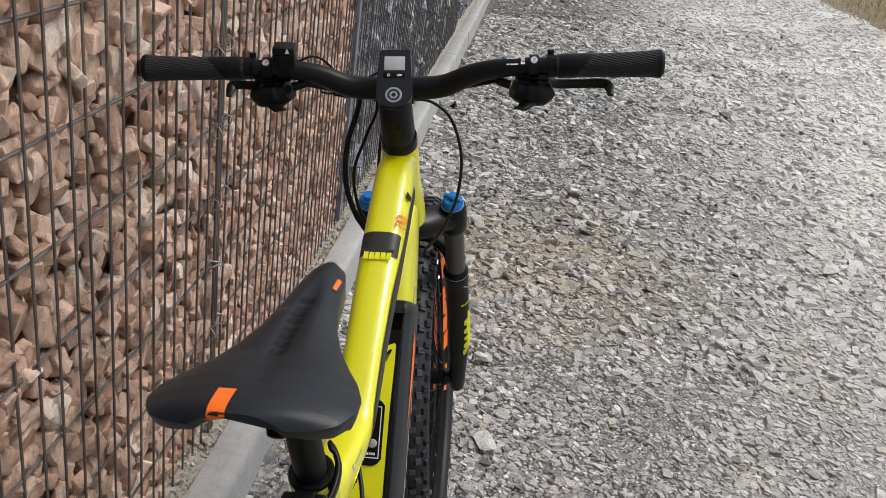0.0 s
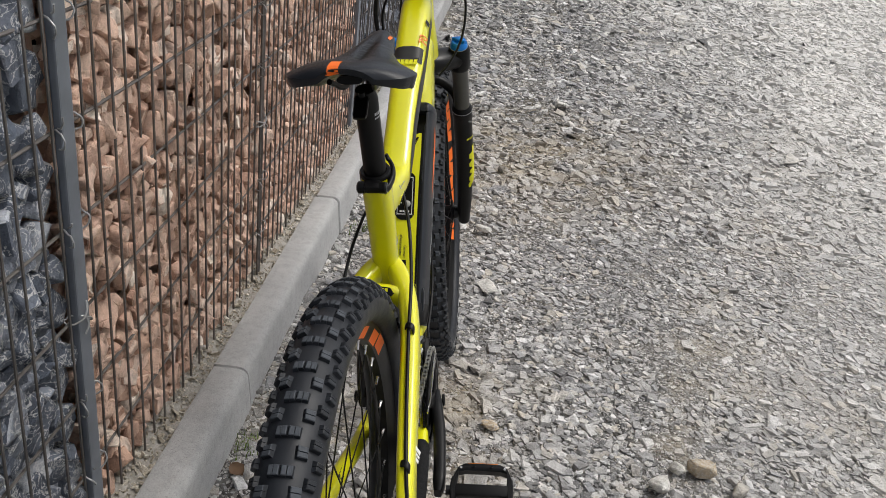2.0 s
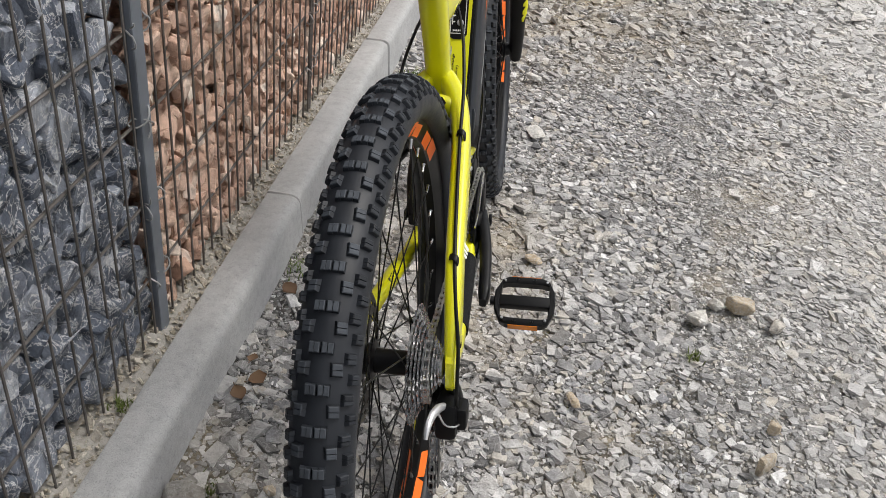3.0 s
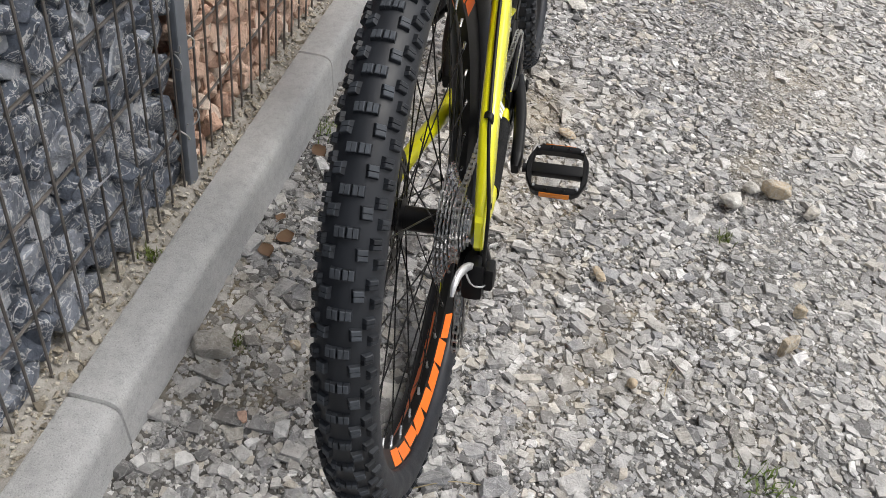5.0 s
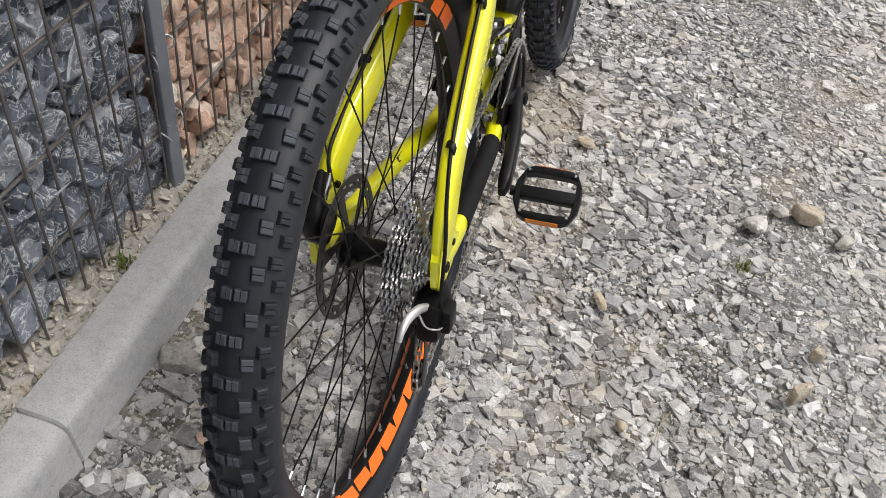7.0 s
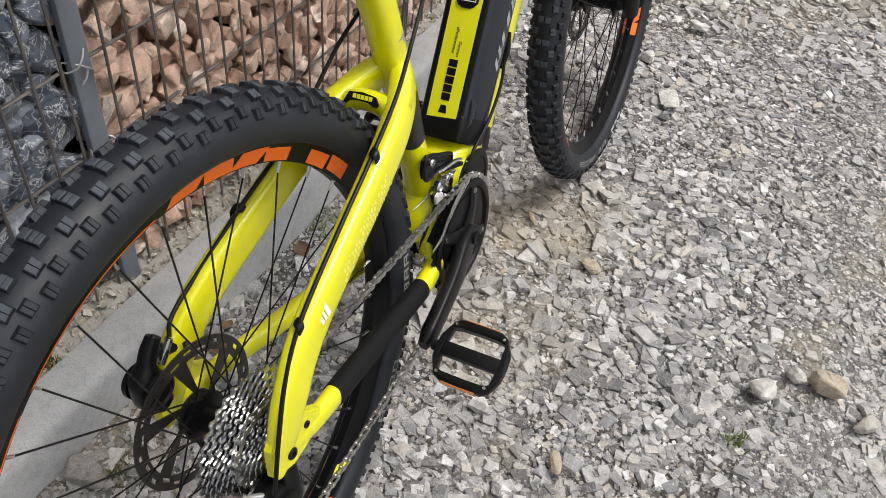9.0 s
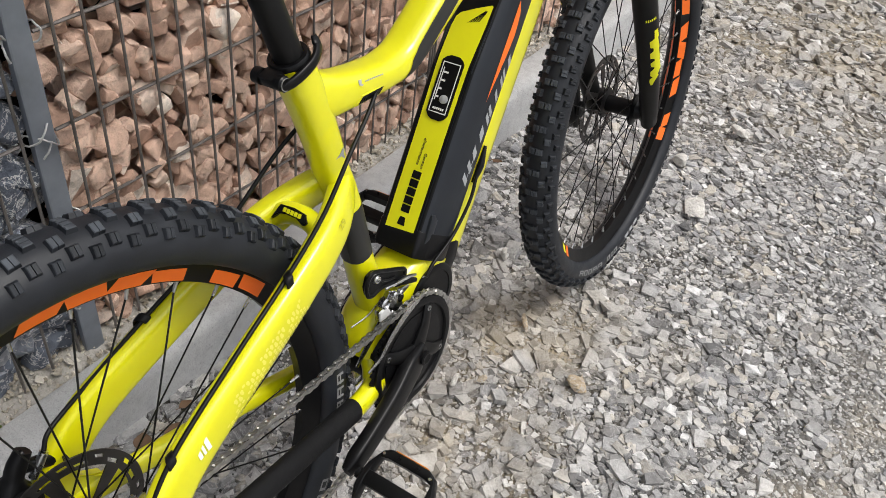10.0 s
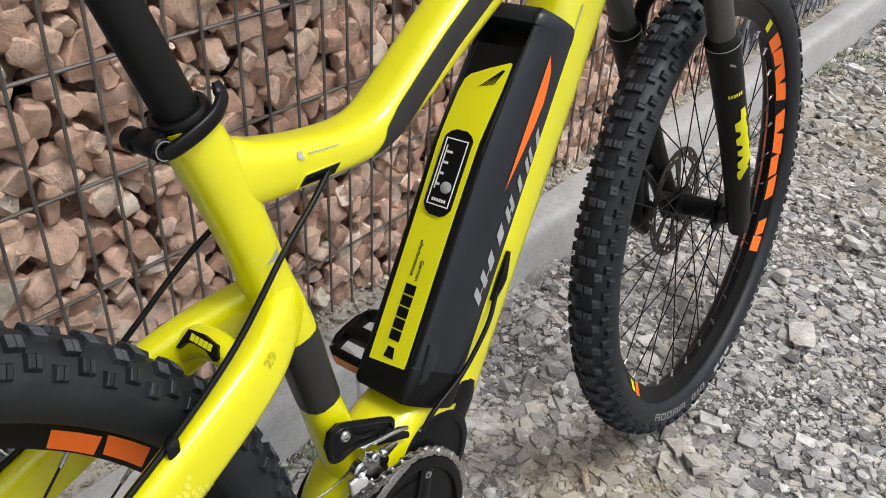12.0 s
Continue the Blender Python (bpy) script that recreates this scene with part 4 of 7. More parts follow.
TT_DIR = Vector((0, 0.095, 0.053)).normalized()
TT_UP = Vector((0, -TT_DIR.z, TT_DIR.y))
bars("print", top_tube, facing(Vector((0, 0.7005, 0.4484)) + TT_UP * 0.0286, (1, 0, 0), TT_DIR), [0.006, 0.006, 0.006, 0.006, 0.006], 0.011, YELLOW_INK, 0.0014)
bars("print", top_tube, facing(Vector((0, 0.7075, 0.4520)) + TT_UP * 0.0280, (1, 0, 0), TT_DIR), [0.040], 0.006, DARK_GREY, 0.0014)
part("print", text_mesh("70", 0.024, ORANGE, "print"), None, top_tube, "orange figures", m=facing(Vector((0.0236, 0.752, 0.477)) + TT_UP * 0.0245, TT_DIR, (-0.78, TT_UP.y * 0.62, TT_UP.z * 0.62)))
part("print", slab([(-0.006, -0.004), (0.003, -0.005), (0.007, 0.004), (-0.002, 0.005)], 0, 0.0005), BLACK, top_tube, m=facing(Vector((0.0262, 0.792, 0.4995)) + TT_UP * 0.0225, TT_DIR, (-0.6, TT_UP.y * 0.8, TT_UP.z * 0.8)))
bars("print", down_tube, facing(dpt(0.012, 0.765, -0.4365), D_DIR, (-1, 0, 0)), [0.010, 0.010, 0.008, 0.011], 0.006, DARK_GREY, 0.002)
bars("print", seat_tube, facing(Vector((0.0, 0.3555, 0.300)), (1, 0, 0), (0, -0.3, 0.95)), [0.003, 0.003, 0.003], 0.010, DARK_GREY)
for s in (1, -1):
    pm_ = facing(Vector((0.0203 * s, 0.4380, 0.3290)), (0, s, -0.04 * s), (0.32 * s, 0, 0.95))
    port = part("cable_port", slab([(-0.0235 * s, -0.0062), (0.0165 * s, -0.0066), (0.0240 * s, 0.0054), (-0.0160 * s, 0.0058)][::s], -0.004, 0.0016, 0.0006), YELLOW, top_tube, "yellow cable port with a black insert", m=pm_)
    part("insert", slab([(-0.0205 * s, -0.0046), (0.0150 * s, -0.0050), (0.0205 * s, 0.0038), (-0.0152 * s, 0.0042)][::s], 0, 0.0024, 0.0005), BLACK_PLASTIC, port)
    for x in (-0.0105, 0.0080):
        part("socket", lathe([(0.0022, 0.0030), (0.0034, 0.0028), (0.0034, 0.0018), (0.0022, 0.0016)], 14, closed=True, axis="Z"), BLACK, port, m=pose(x * s, 0, 0))

part("mark", slab([(-0.007, -0.005), (0.001, -0.002), (0.009, -0.006), (0.004, 0.001), (0.001, 0.009), (-0.002, 0.001)], 0, 0.0005), GREY_PRINT, seat_tube, "small pale star mark", m=facing((0.0198, 0.384, 0.279), (0, 0.9, -0.3), (0.1, 0.3, 0.9)))
bars("print", top_tube, facing((0.0222, 0.4440, 0.3470), (0, 1, -0.12), (-0.42, 0, 0.90)), [0.002, 0.003, 0.002, 0.002, 0.003, 0.002, 0.002, 0.003, 0.002], 0.0013, GREY_PRINT, 0.0012, 0.0005)
part("mark", slab([(-0.003, -0.002), (0.001, -0.004), (0.004, -0.003), (0.001, -0.001), (0.003, 0.003), (-0.002, 0.003)], 0, 0.0005), GREY_PRINT, top_tube, m=facing((0.0218, 0.4215, 0.3500), (0, 1, -0.12), (-0.42, 0, 0.90)))

# stays
SS = [(0.006, 0.398, 0.232), (0.020, 0.377, 0.226), (0.034, 0.348, 0.214), (0.044, 0.312, 0.201), (0.053, 0.255, 0.180), (0.061, 0.165, 0.143), (0.069, 0.075, 0.102), (0.074, 0.028, 0.060), (0.075, 0.004, 0.022), (0.075, -0.004, -0.004)]
SS_R = [(0.013, 0.019), (0.0140, 0.0205), (0.0145, 0.0225), (0.0142, 0.0240), (0.0135, 0.0245), (0.0130, 0.0240), (0.0122, 0.0255), (0.0110, 0.0255), (0.0085, 0.0230), (0.006, 0.016)]
CS = [(0.030, 0.440, -0.052), (0.042, 0.395, -0.064), (0.050, 0.345, -0.066), (0.059, 0.250, -0.046), (0.067, 0.140, -0.026), (0.073, 0.060, -0.012), (0.075, 0.006, -0.003)]
CS_R = [(0.014, 0.022), (0.013, 0.018), (0.0125, 0.0155), (0.0122, 0.0145), (0.0118, 0.0145), (0.0095, 0.0155), (0.006, 0.015)]
stay = {}
for s in (1, -1):
    mir = lambda P: [(x * s, y, z) for x, y, z in P]
    stay["seat", s] = bpart("seatstay", tube(mir(SS), SS_R, 28, 3.4, 5), YELLOW, "curved yellow seatstay")
    stay["chain", s] = bpart("chainstay", tube(mir(CS), CS_R, 18, 2.4, 5), YELLOW, "yellow chainstay")
    drop = bpart("dropout", slab([(-0.026, -0.012), (-0.020, -0.022), (0.004, -0.025), (0.030, -0.021), (0.054, -0.012), (0.062, 0.006), (0.044, 0.020), (0.024, 0.044), (-0.002, 0.048), (-0.022, 0.026)], -0.0055, 0.0055, 0.002, Matrix(((0, 0, 1, 0.0755 * s), (1, 0, 0, 0), (0, 1, 0, 0), (0, 0, 0, 1)))), YELLOW, "yellow dropout plate", False)
    part("axle_end", lathe([(0.0, 0.0072), (0.003, 0.0072), (0.004, 0.0060), (0.004, 0.0035), (0.001, 0.0032)], 20), BLACK, drop, m=pose(0.0800 * s, 0.004, -0.004, 0, 0, 0 if s > 0 else 180))
    part("bolt", lathe([(0.0, 0.0045), (0.0028, 0.0045), (0.0028, 0.0022), (0.0012, 0.002)], 14), BLACK, drop, m=pose(0.0800 * s, 0.034, 0.010, 0, 0, 0 if s > 0 else 180))
bridge = bpart("seatstay_bridge", tube([(-0.045, 0.318, 0.202), (-0.025, 0.329, 0.216), (0, 0.332, 0.220), (0.025, 0.329, 0.216), (0.045, 0.318, 0.202)], [(0.011, 0.013)], 14, 2.4, 4, side=Vector((0, 1, 0))), YELLOW, "yellow bridge between the seatstays")
badge = part("badge", slab([(-0.024, -0.012), (-0.016, -0.004), (-0.006, -0.002), (0.008, -0.002), (0.020, -0.006), (0.024, -0.002), (0.018, 0.006), (0.0, 0.008), (-0.018, 0.006)], -0.003, 0.0030, 0.001), BLACK_PLASTIC, bridge, "black badge", m=facing((-0.002, 0.3215, 0.2265), (1, 0, 0), (0, 0.6, 0.75)))
bars("badge_print", badge, pose(0.002, 0.0022, 0.0031), [0.0042, 0.0042, 0.0042, 0.0042, 0.0042], 0.0052, YELLOW_INK)
part("print", text_mesh("29", 0.013, FAINT_PRINT, "print"), None, stay["seat", 1], m=facing((0.0510, 0.344, 0.222), (-0.1, 0.80, 0.55), (0.0, -0.56, 0.8)))
bars("print", stay["chain", -1], facing((-0.0535, 0.235, -0.0325), (0, 1, -0.2), (-0.6, 0.1, 0.8)), [0.007, 0.006, 0.008, 0.006, 0.003, 0.007], 0.008, DARK_GREY, 0.002)
SS_FINE = spline(SS, 5)


def hex_print():
    """Pale honeycomb cells fading out along the outer face of the seatstay."""
    fr = frames_along(SS_FINE)
    rnd = random.Random(4)
    bm = bmesh.new()
    n = len(SS_FINE) - 1
    for a in range(30):
        f = 0.435 + 0.0058 * a
        for c in range(12):
            if rnd.random() < abs(a - 12) / 20:
                continue
            th0 = -6 + 7.5 * (c + 0.5 * (a % 2))
            vs = []
            for k in range(6):
                ff = f + 0.0026 * math.cos(radians(60 * k))
                th = radians(th0 + 3.1 * math.sin(radians(60 * k)))
                i = min(int(ff * n), n - 1)
                w = ff * n - i
                p, rgt, up = (fr[i][q].lerp(fr[i + 1][q], w) for q in range(3))
                j = min(int(ff * (len(SS_R) - 1)), len(SS_R) - 2)
                v = ff * (len(SS_R) - 1) - j
                ra, rb = (SS_R[j][q] * (1 - v) + SS_R[j + 1][q] * v + 0.0004 for q in range(2))
                ct, sn = math.cos(th), math.sin(th)
                vs.append(bm.verts.new(p + rgt * (math.copysign(abs(ct) ** (2 / 3.4), ct) * ra) + up * (math.copysign(abs(sn) ** (2 / 3.4), sn) * rb)))
            bm.faces.new(vs)
    return bm


bars("print", stay["seat", 1], facing((0.0800, 0.093, 0.119), (0.1, 0.88, 0.42), (-0.55, -0.40, 0.73)), [0.004, 0.003, 0.005], 0.011, WHITE_PRINT, 0.002, 0.004)
honey = part("print", hex_print(), PALE_YELLOW, stay["seat", 1], "pale honeycomb print", False)
honey["kind"] = "stuff"
guard_pts = spline(CS, 6)
guard = bpart("chainstay_guard", tube(guard_pts[13:28], [(0.0142, 0.0168), (0.0138, 0.0160), (0.0134, 0.0158)], 18), NEOPRENE, "black neoprene chainstay guard")
part("guard_label", slab([(-0.006, -0.004), (0.006, -0.006), (0.003, 0.006)], 0, 0.0006), YELLOW_INK, guard, m=facing((0.0605, 0.338, -0.0595), (0.1, 1, -0.1), (0.5, 0.0, 0.85)))

# battery
BAT_T = lambda s: -0.3675 - 0.15 * max(0.0, s - 0.585)
BAT_LOW = -0.437
FLANK = ((0.0288, 0.0), (0.0315, 0.02), (0.0350, 0.09), (0.0388, 0.26), (0.0414, 0.50), (0.0424, 0.74), (0.0420, 0.93), (0.0412, 1.0))


def battery_lip(s):
    return BAT_T(s) + 0.0045 * min(1.0, max(0.0, (s - 0.59) / 0.08)) + (0.0025 if 0.709 < s < 0.722 else 0.0)


def battery_x(s, c):
    """How far the battery's flank stands out, at the height c."""
    lip = battery_lip(s)
    return float(np.interp((lip - c) / (lip - BAT_LOW), [f for _, f in FLANK], [x for x, _ in FLANK]))


def battery_ring(bm, s, k=1.0, sink=0.0, grow=0.0):
    t, lip = BAT_T(s), battery_lip(s)
    half = [(0.0, (t if sink >= 0 else lip) - max(sink, 0)), (0.0270, (t if sink >= 0 else lip) - max(sink, 0))] + [(x, lip + (BAT_LOW - lip) * f) for x, f in FLANK] + [(0.0365, BAT_LOW - 0.004), (0.0325, -0.448), (0.0, -0.450)]
    half = [(x * (1 + grow / 0.042), c + grow * (1 if c > -0.40 else -0.5)) for x, c in half]
    ring = half + [(-x, c) for x, c in half[-2:0:-1]]
    return [bm.verts.new(dpt(x * k, s, (c + 0.41) * k - 0.41)) for x, c in ring]


def battery_shell(rows, bevel=0.0010):
    bm = bmesh.new()
    rings = [battery_ring(bm, *row) for row in rows]
    n = len(rings[0])
    for a, b in zip(rings, rings[1:]):
        for i in range(n):
            bm.faces.new((a[i], a[(i + 1) % n], b[(i + 1) % n], b[i])).material_index = int(i in (1, 2, n - 3, n - 2, n - 4))
    bm.faces.new(rings[0][::-1])
    bm.faces.new(rings[-1])
    bmesh.ops.recalc_face_normals(bm, faces=bm.faces)
    es = [e for e in bm.edges if len(e.link_faces) == 2 and e.calc_face_angle(0) > 0.6 and e.calc_length() > 0.006]
    bmesh.ops.bevel(bm, geom=es, offset=bevel, segments=2, affect="EDGES")
    return bm


BODY_ROWS = [(0.336, 0.97), (0.342, 1.0)] + [(s,) for s in (0.38, 0.42, 0.46, 0.50, 0.54, 0.58, 0.61, 0.64, 0.665, 0.6845)] + [(0.6865, 1.0, 0.016), (0.7085, 1.0, 0.020), (0.7100, 1.0, -1), (0.714, 1.0, -1), (0.719, 1.0, -1), (0.7245, 0.97, -1), (0.7275, 0.90, -1)]
battery = bpart("battery", battery_shell(BODY_ROWS), GREY_PLASTIC, "charcoal battery pack with a yellow strip")
battery.data.materials.append(BLACK_PLASTIC)
part("base_cap", battery_shell([(0.330, 0.96, 0, 0.0), (0.334, 1.0, 0, 0.0010), (0.366, 1.0, 0, 0.0010), (0.368, 1.0, 0, 0.0002)], 0.0006), BLACK_PLASTIC, battery, "black base cap")


def on_top(pts, name, material, lift, label="", parent=None, thick=0.0012):
    """A flat inlay on the battery's top face, outlined by (x, s) pairs."""
    bm = bmesh.new()
    dense = []
    for (x0, s0), (x1, s1) in zip(pts, pts[1:] + pts[:1]):
        k = max(1, int(abs(s1 - s0) / 0.012))
        dense += [(x0 + (x1 - x0) * i / k, s0 + (s1 - s0) * i / k) for i in range(k)]
    top = [bm.verts.new(dpt(x, s, BAT_T(s) + lift)) for x, s in dense]
    bot = [bm.verts.new(dpt(x, s, BAT_T(s) + lift - thick)) for x, s in dense]
    f = bm.faces.new(top)
    n = len(top)
    for i in range(n):
        bm.faces.new((bot[i], bot[(i + 1) % n], top[(i + 1) % n], top[i]))
    bmesh.ops.triangulate(bm, faces=[f])
    bmesh.ops.recalc_face_normals(bm, faces=bm.faces)
    return part(name, bm, material, parent or battery, label, False)


on_top([(-0.0255, 0.342), (0.0255, 0.342), (0.0268, 0.60), (0.0268, 0.6840), (-0.0268, 0.6840), (-0.0268, 0.60)], "top_panel", BLACK_PLASTIC, 0.0006, "satin black top panel")
on_top([(-0.0225, 0.358), (0.0225, 0.362), (0.0220, 0.50), (0.0225, 0.58), (0.0232, 0.640), (0.0224, 0.668), (0.0200, 0.669), (0.0000, 0.6605), (-0.0190, 0.651), (-0.0235, 0.645), (-0.0252, 0.632), (-0.0248, 0.605), (-0.0230, 0.50)], "yellow_strip", YELLOW_INK, 0.0014, "yellow strip")
on_top([(-0.0268, 0.6872), (0.0268, 0.6872), (0.0268, 0.7075), (-0.0268, 0.7075)], "recess_floor", BLACK_PLASTIC, -0.0158, "black recess floor")
pad = on_top([(-0.0165, 0.519), (-0.012, 0.513), (-0.006, 0.510), (0.006, 0.510), (0.012, 0.513), (0.0165, 0.519), (0.0165, 0.587), (0.012, 0.592), (0.006, 0.595), (-0.006, 0.595), (-0.012, 0.592), (-0.0165, 0.587)], "control_pad", BLACK_PLASTIC, 0.0030, "black charge display pad", thick=0.002)
pm = facing(dpt(0, 0.5525, -0.3645), (1, 0, 0), D_DIR) @ Matrix.Diagonal((0.92, 0.86, 1, 1))
bm = bmesh.new()
for lo, hi in (((-0.0145, -0.0385), (0.0145, -0.0370)), ((-0.0145, 0.0370), (0.0145, 0.0385)), ((-0.0145, -0.0370), (-0.0132, 0.0370)), ((0.0132, -0.0370), (0.0145, 0.0370))):
    add_box(bm, (*lo, 0), (*hi, 0.0005))
part("pad_outline", bm, WHITE_PRINT, pad, "thin white outline", False, pm)
bm = bmesh.new()
for k, w in enumerate((0.0050, 0.0060, 0.0075, 0.0090)):
    add_box(bm, (-0.0105, -0.016 + k * 0.0125, 0), (-0.0105 + w, -0.016 + k * 0.0125 + 0.0028, 0.0005))
add_box(bm, (-0.0112, -0.020, 0), (-0.0098, 0.030, 0.0005))
part("charge_marks", bm, WHITE_PRINT, pad, "", False, pm)
part("button", lathe([(0.0, 0.0066), (0.0016, 0.0066), (0.0024, 0.0054), (0.0024, 0.0)], 28, axis="Z"), GREY_PRINT, pad, "round silver button", m=pm @ pose(0.0045, -0.0165, 0))
bars("pad_print", pad, pm @ pose(0, -0.032, 0), [0.0022] * 6, 0.0035, WHITE_PRINT, 0.0010)
bars("strip_print", battery, facing(dpt(0.0, 0.412, -0.3659), -D_DIR, (1, 0, 0)), [0.010, 0.010, 0.010, 0.010, 0.010], 0.013, BLACK_PLASTIC, 0.0016)
part("strip_print", text_mesh("ePerformance", 0.0064, DARK_GREY, "strip_print"), None, battery, "thin dark lettering", m=facing(dpt(-0.0040, 0.466, -0.3658), -D_DIR, (1, 0, 0)))
part("strip_print", text_mesh("German", 0.0064, DARK_GREY, "strip_print"), None, battery, "thin dark lettering", m=facing(dpt(0.0035, 0.455, -0.3658), -D_DIR, (1, 0, 0)))
part("strip_print", slab([(-0.006, -0.006), (0.005, -0.004), (0.005, 0.004), (-0.006, 0.006)], 0, 0.0005), BLACK_PLASTIC, battery, m=facing(dpt(0.0, 0.372, -0.3659), D_DIR, (-1, 0, 0)))
bm = bmesh.new()
for k in range(5):
    a, w = 0.645 - 0.0005 * k, 0.004
    v = [bm.verts.new(dpt(x, s, BAT_T(s) + 0.0020)) for x, s in ((-0.0040 + k * 0.0035, 0.640 + k * 0.001), (-0.0018 + k * 0.0035, 0.641 + k * 0.001), (0.0160 + k * 0.0006, 0.660), (0.0153 + k * 0.0006, 0.6605))]
    bm.faces.new(v)
part("strip_print", bm, BLACK_PLASTIC, battery, "", False)
for sgn in (1, -1):
    def side_shape(pts, lift=0.0008, sgn=sgn):
        bm = bmesh.new()
        v = []
        for s_, c in pts:
            v.append(bm.verts.new(dpt(sgn * (battery_x(s_, c) + lift), s_, c)))
        bm.faces.new(v if sgn > 0 else v[::-1])
        bmesh.ops.triangulate(bm, faces=bm.faces)
        return bm
    part("orange_wedge", side_shape([(0.552, -0.4045), (0.590, -0.4050), (0.630, -0.4055), (0.660, -0.4060), (0.689, -0.4066), (0.676, -0.4150), (0.660, -0.4182), (0.645, -0.4194), (0.620, -0.4168), (0.590, -0.4118)]), ORANGE, battery, "orange wedge", False)
    # slanted grey lettering as plain blocks joined by thin strokes
    for k, (s0, wide, c0, c1) in enumerate(((0.438, 0.009, -0.4040, -0.4180), (0.456, 0.009, -0.4050, -0.4190), (0.474, 0.012, -0.4075, -0.4190), (0.500, 0.014, -0.4090, -0.4200), (0.524, 0.007, -0.4100, -0.4230), (0.536, 0.007, -0.4100, -0.4230), (0.556, 0.008, -0.4130, -0.4250), (0.576, 0.007, -0.4150, -0.4270), (0.587, 0.006, -0.4150, -0.4270), (0.604, 0.009, -0.4180, -0.4285))):
        lean = 0.010
        part("side_print", side_shape([(s0, c1 - 0.006), (s0 + wide, c1 - 0.006), (s0 + wide + lean, c0 - 0.006), (s0 + lean, c0 - 0.006)]), GREY_PRINT, battery, "light grey slanted blocks" if k == 0 else "", False)
    part("side_print", side_shape([(0.446, -0.4190), (0.478, -0.4205), (0.478, -0.4220), (0.446, -0.4205)]), GREY_PRINT, battery, "", False)
    part("side_print", side_shape([(0.530, -0.4225), (0.545, -0.4232), (0.545, -0.4255), (0.530, -0.4248)]), GREY_PRINT, battery, "", False)
part("latch", tube([dpt(0.0345, 0.352, -0.3840), dpt(0.0355, 0.360, -0.3835), dpt(0.0355, 0.386, -0.3815), dpt(0.0345, 0.393, -0.3810)], [(0.0030, 0.0075), (0.0040, 0.0085), (0.0040, 0.0085), (0.0030, 0.0075)], 12, 5.0, 0), GREY_PLASTIC, battery, "charcoal latch facet")
bpart("battery_cradle", tube([dpt(0, 0.268, -0.432), dpt(0, 0.300, -0.430), dpt(0, 0.332, -0.428)], [(0.034, 0.034), (0.038, 0.036), (0.0405, 0.034)], 24, 3.4, 3), YELLOW, "yellow socket below the battery")
for sgn in (1, -1):
    for k, (s0, c, w) in enumerate(((0.640, -0.4375, 0.016), (0.664, -0.4395, 0.013), (0.688, -0.4415, 0.015), (0.710, -0.4445, 0.012))):
        bars("print", down_tube, facing(dpt(sgn * 0.0312, s0, c), D_DIR * sgn, Vector((-0.55 * sgn, 0, 0)) + D_NRM), [w], 0.0095 - 0.001 * k, GREY_PRINT, 0.003, 0.005)
    bars("print", down_tube, facing(dpt(sgn * 0.0320, 0.735, -0.4490), D_DIR * sgn, Vector((-0.45 * sgn, 0, 0)) + D_NRM), [0.040], 0.0012, GREY_PRINT)

# motor, cranks and pedals
BB = Vector((0, 0.455, -0.058))
motor = bpart("motor", lathe([(-0.052, 0.030), (-0.050, 0.052), (-0.040, 0.064), (0.030, 0.066), (0.040, 0.060), (0.043, 0.048), (0.046, 0.020)], 40, centre=BB), BLACK_PLASTIC, "black motor housing")
part("front_cover", tube([BB + Vector((0, 0.02, 0.02)), BB + Vector((0, 0.075, 0.058)), BB + Vector((0, 0.120, 0.085)), BB + Vector((0, 0.160, 0.150))], [(0.040, 0.052), (0.040, 0.046), (0.037, 0.032), (0.028, 0.012)], 22, 3.0, 4), BLACK_PLASTIC, motor)
part("round_cover", lathe([(0.0, 0.050), (0.006, 0.050), (0.008, 0.047), (0.008, 0.040), (0.0065, 0.039), (0.0065, 0.0)], 40), BLACK_PLASTIC, motor, "ribbed round cover", m=Matrix.Translation(BB + Vector((0.034, 0.066, 0.046))))
part("yellow_shell", tube([BB + Vector((0, -0.045, 0.010)), BB + Vector((0, -0.020, 0.045)), BB + Vector((0, 0.045, 0.080)), BB + Vector((0, 0.095, 0.095))], [(0.036, 0.028), (0.037, 0.036), (0.038, 0.036), (0.038, 0.030)], 20, 3.0, 4), YELLOW, motor, "yellow motor shell")
part("shell_screw", lathe([(0.0, 0.0055), (0.0018, 0.0050), (0.0018, 0.0026), (0.0008, 0.0024)], 18), STEEL, motor, m=Matrix.Translation(BB + Vector((0.0385, 0.050, 0.088))))
lower_stub = bpart("chainstay_yoke", tube([(0, 0.440, -0.02), (0.018, 0.415, -0.045), (0.030, 0.400, -0.058), (0.040, 0.385, -0.066)], [(0.020, 0.030), (0.018, 0.026), (0.014, 0.021), (0.012, 0.017)], 16, 2.4, 4), YELLOW)


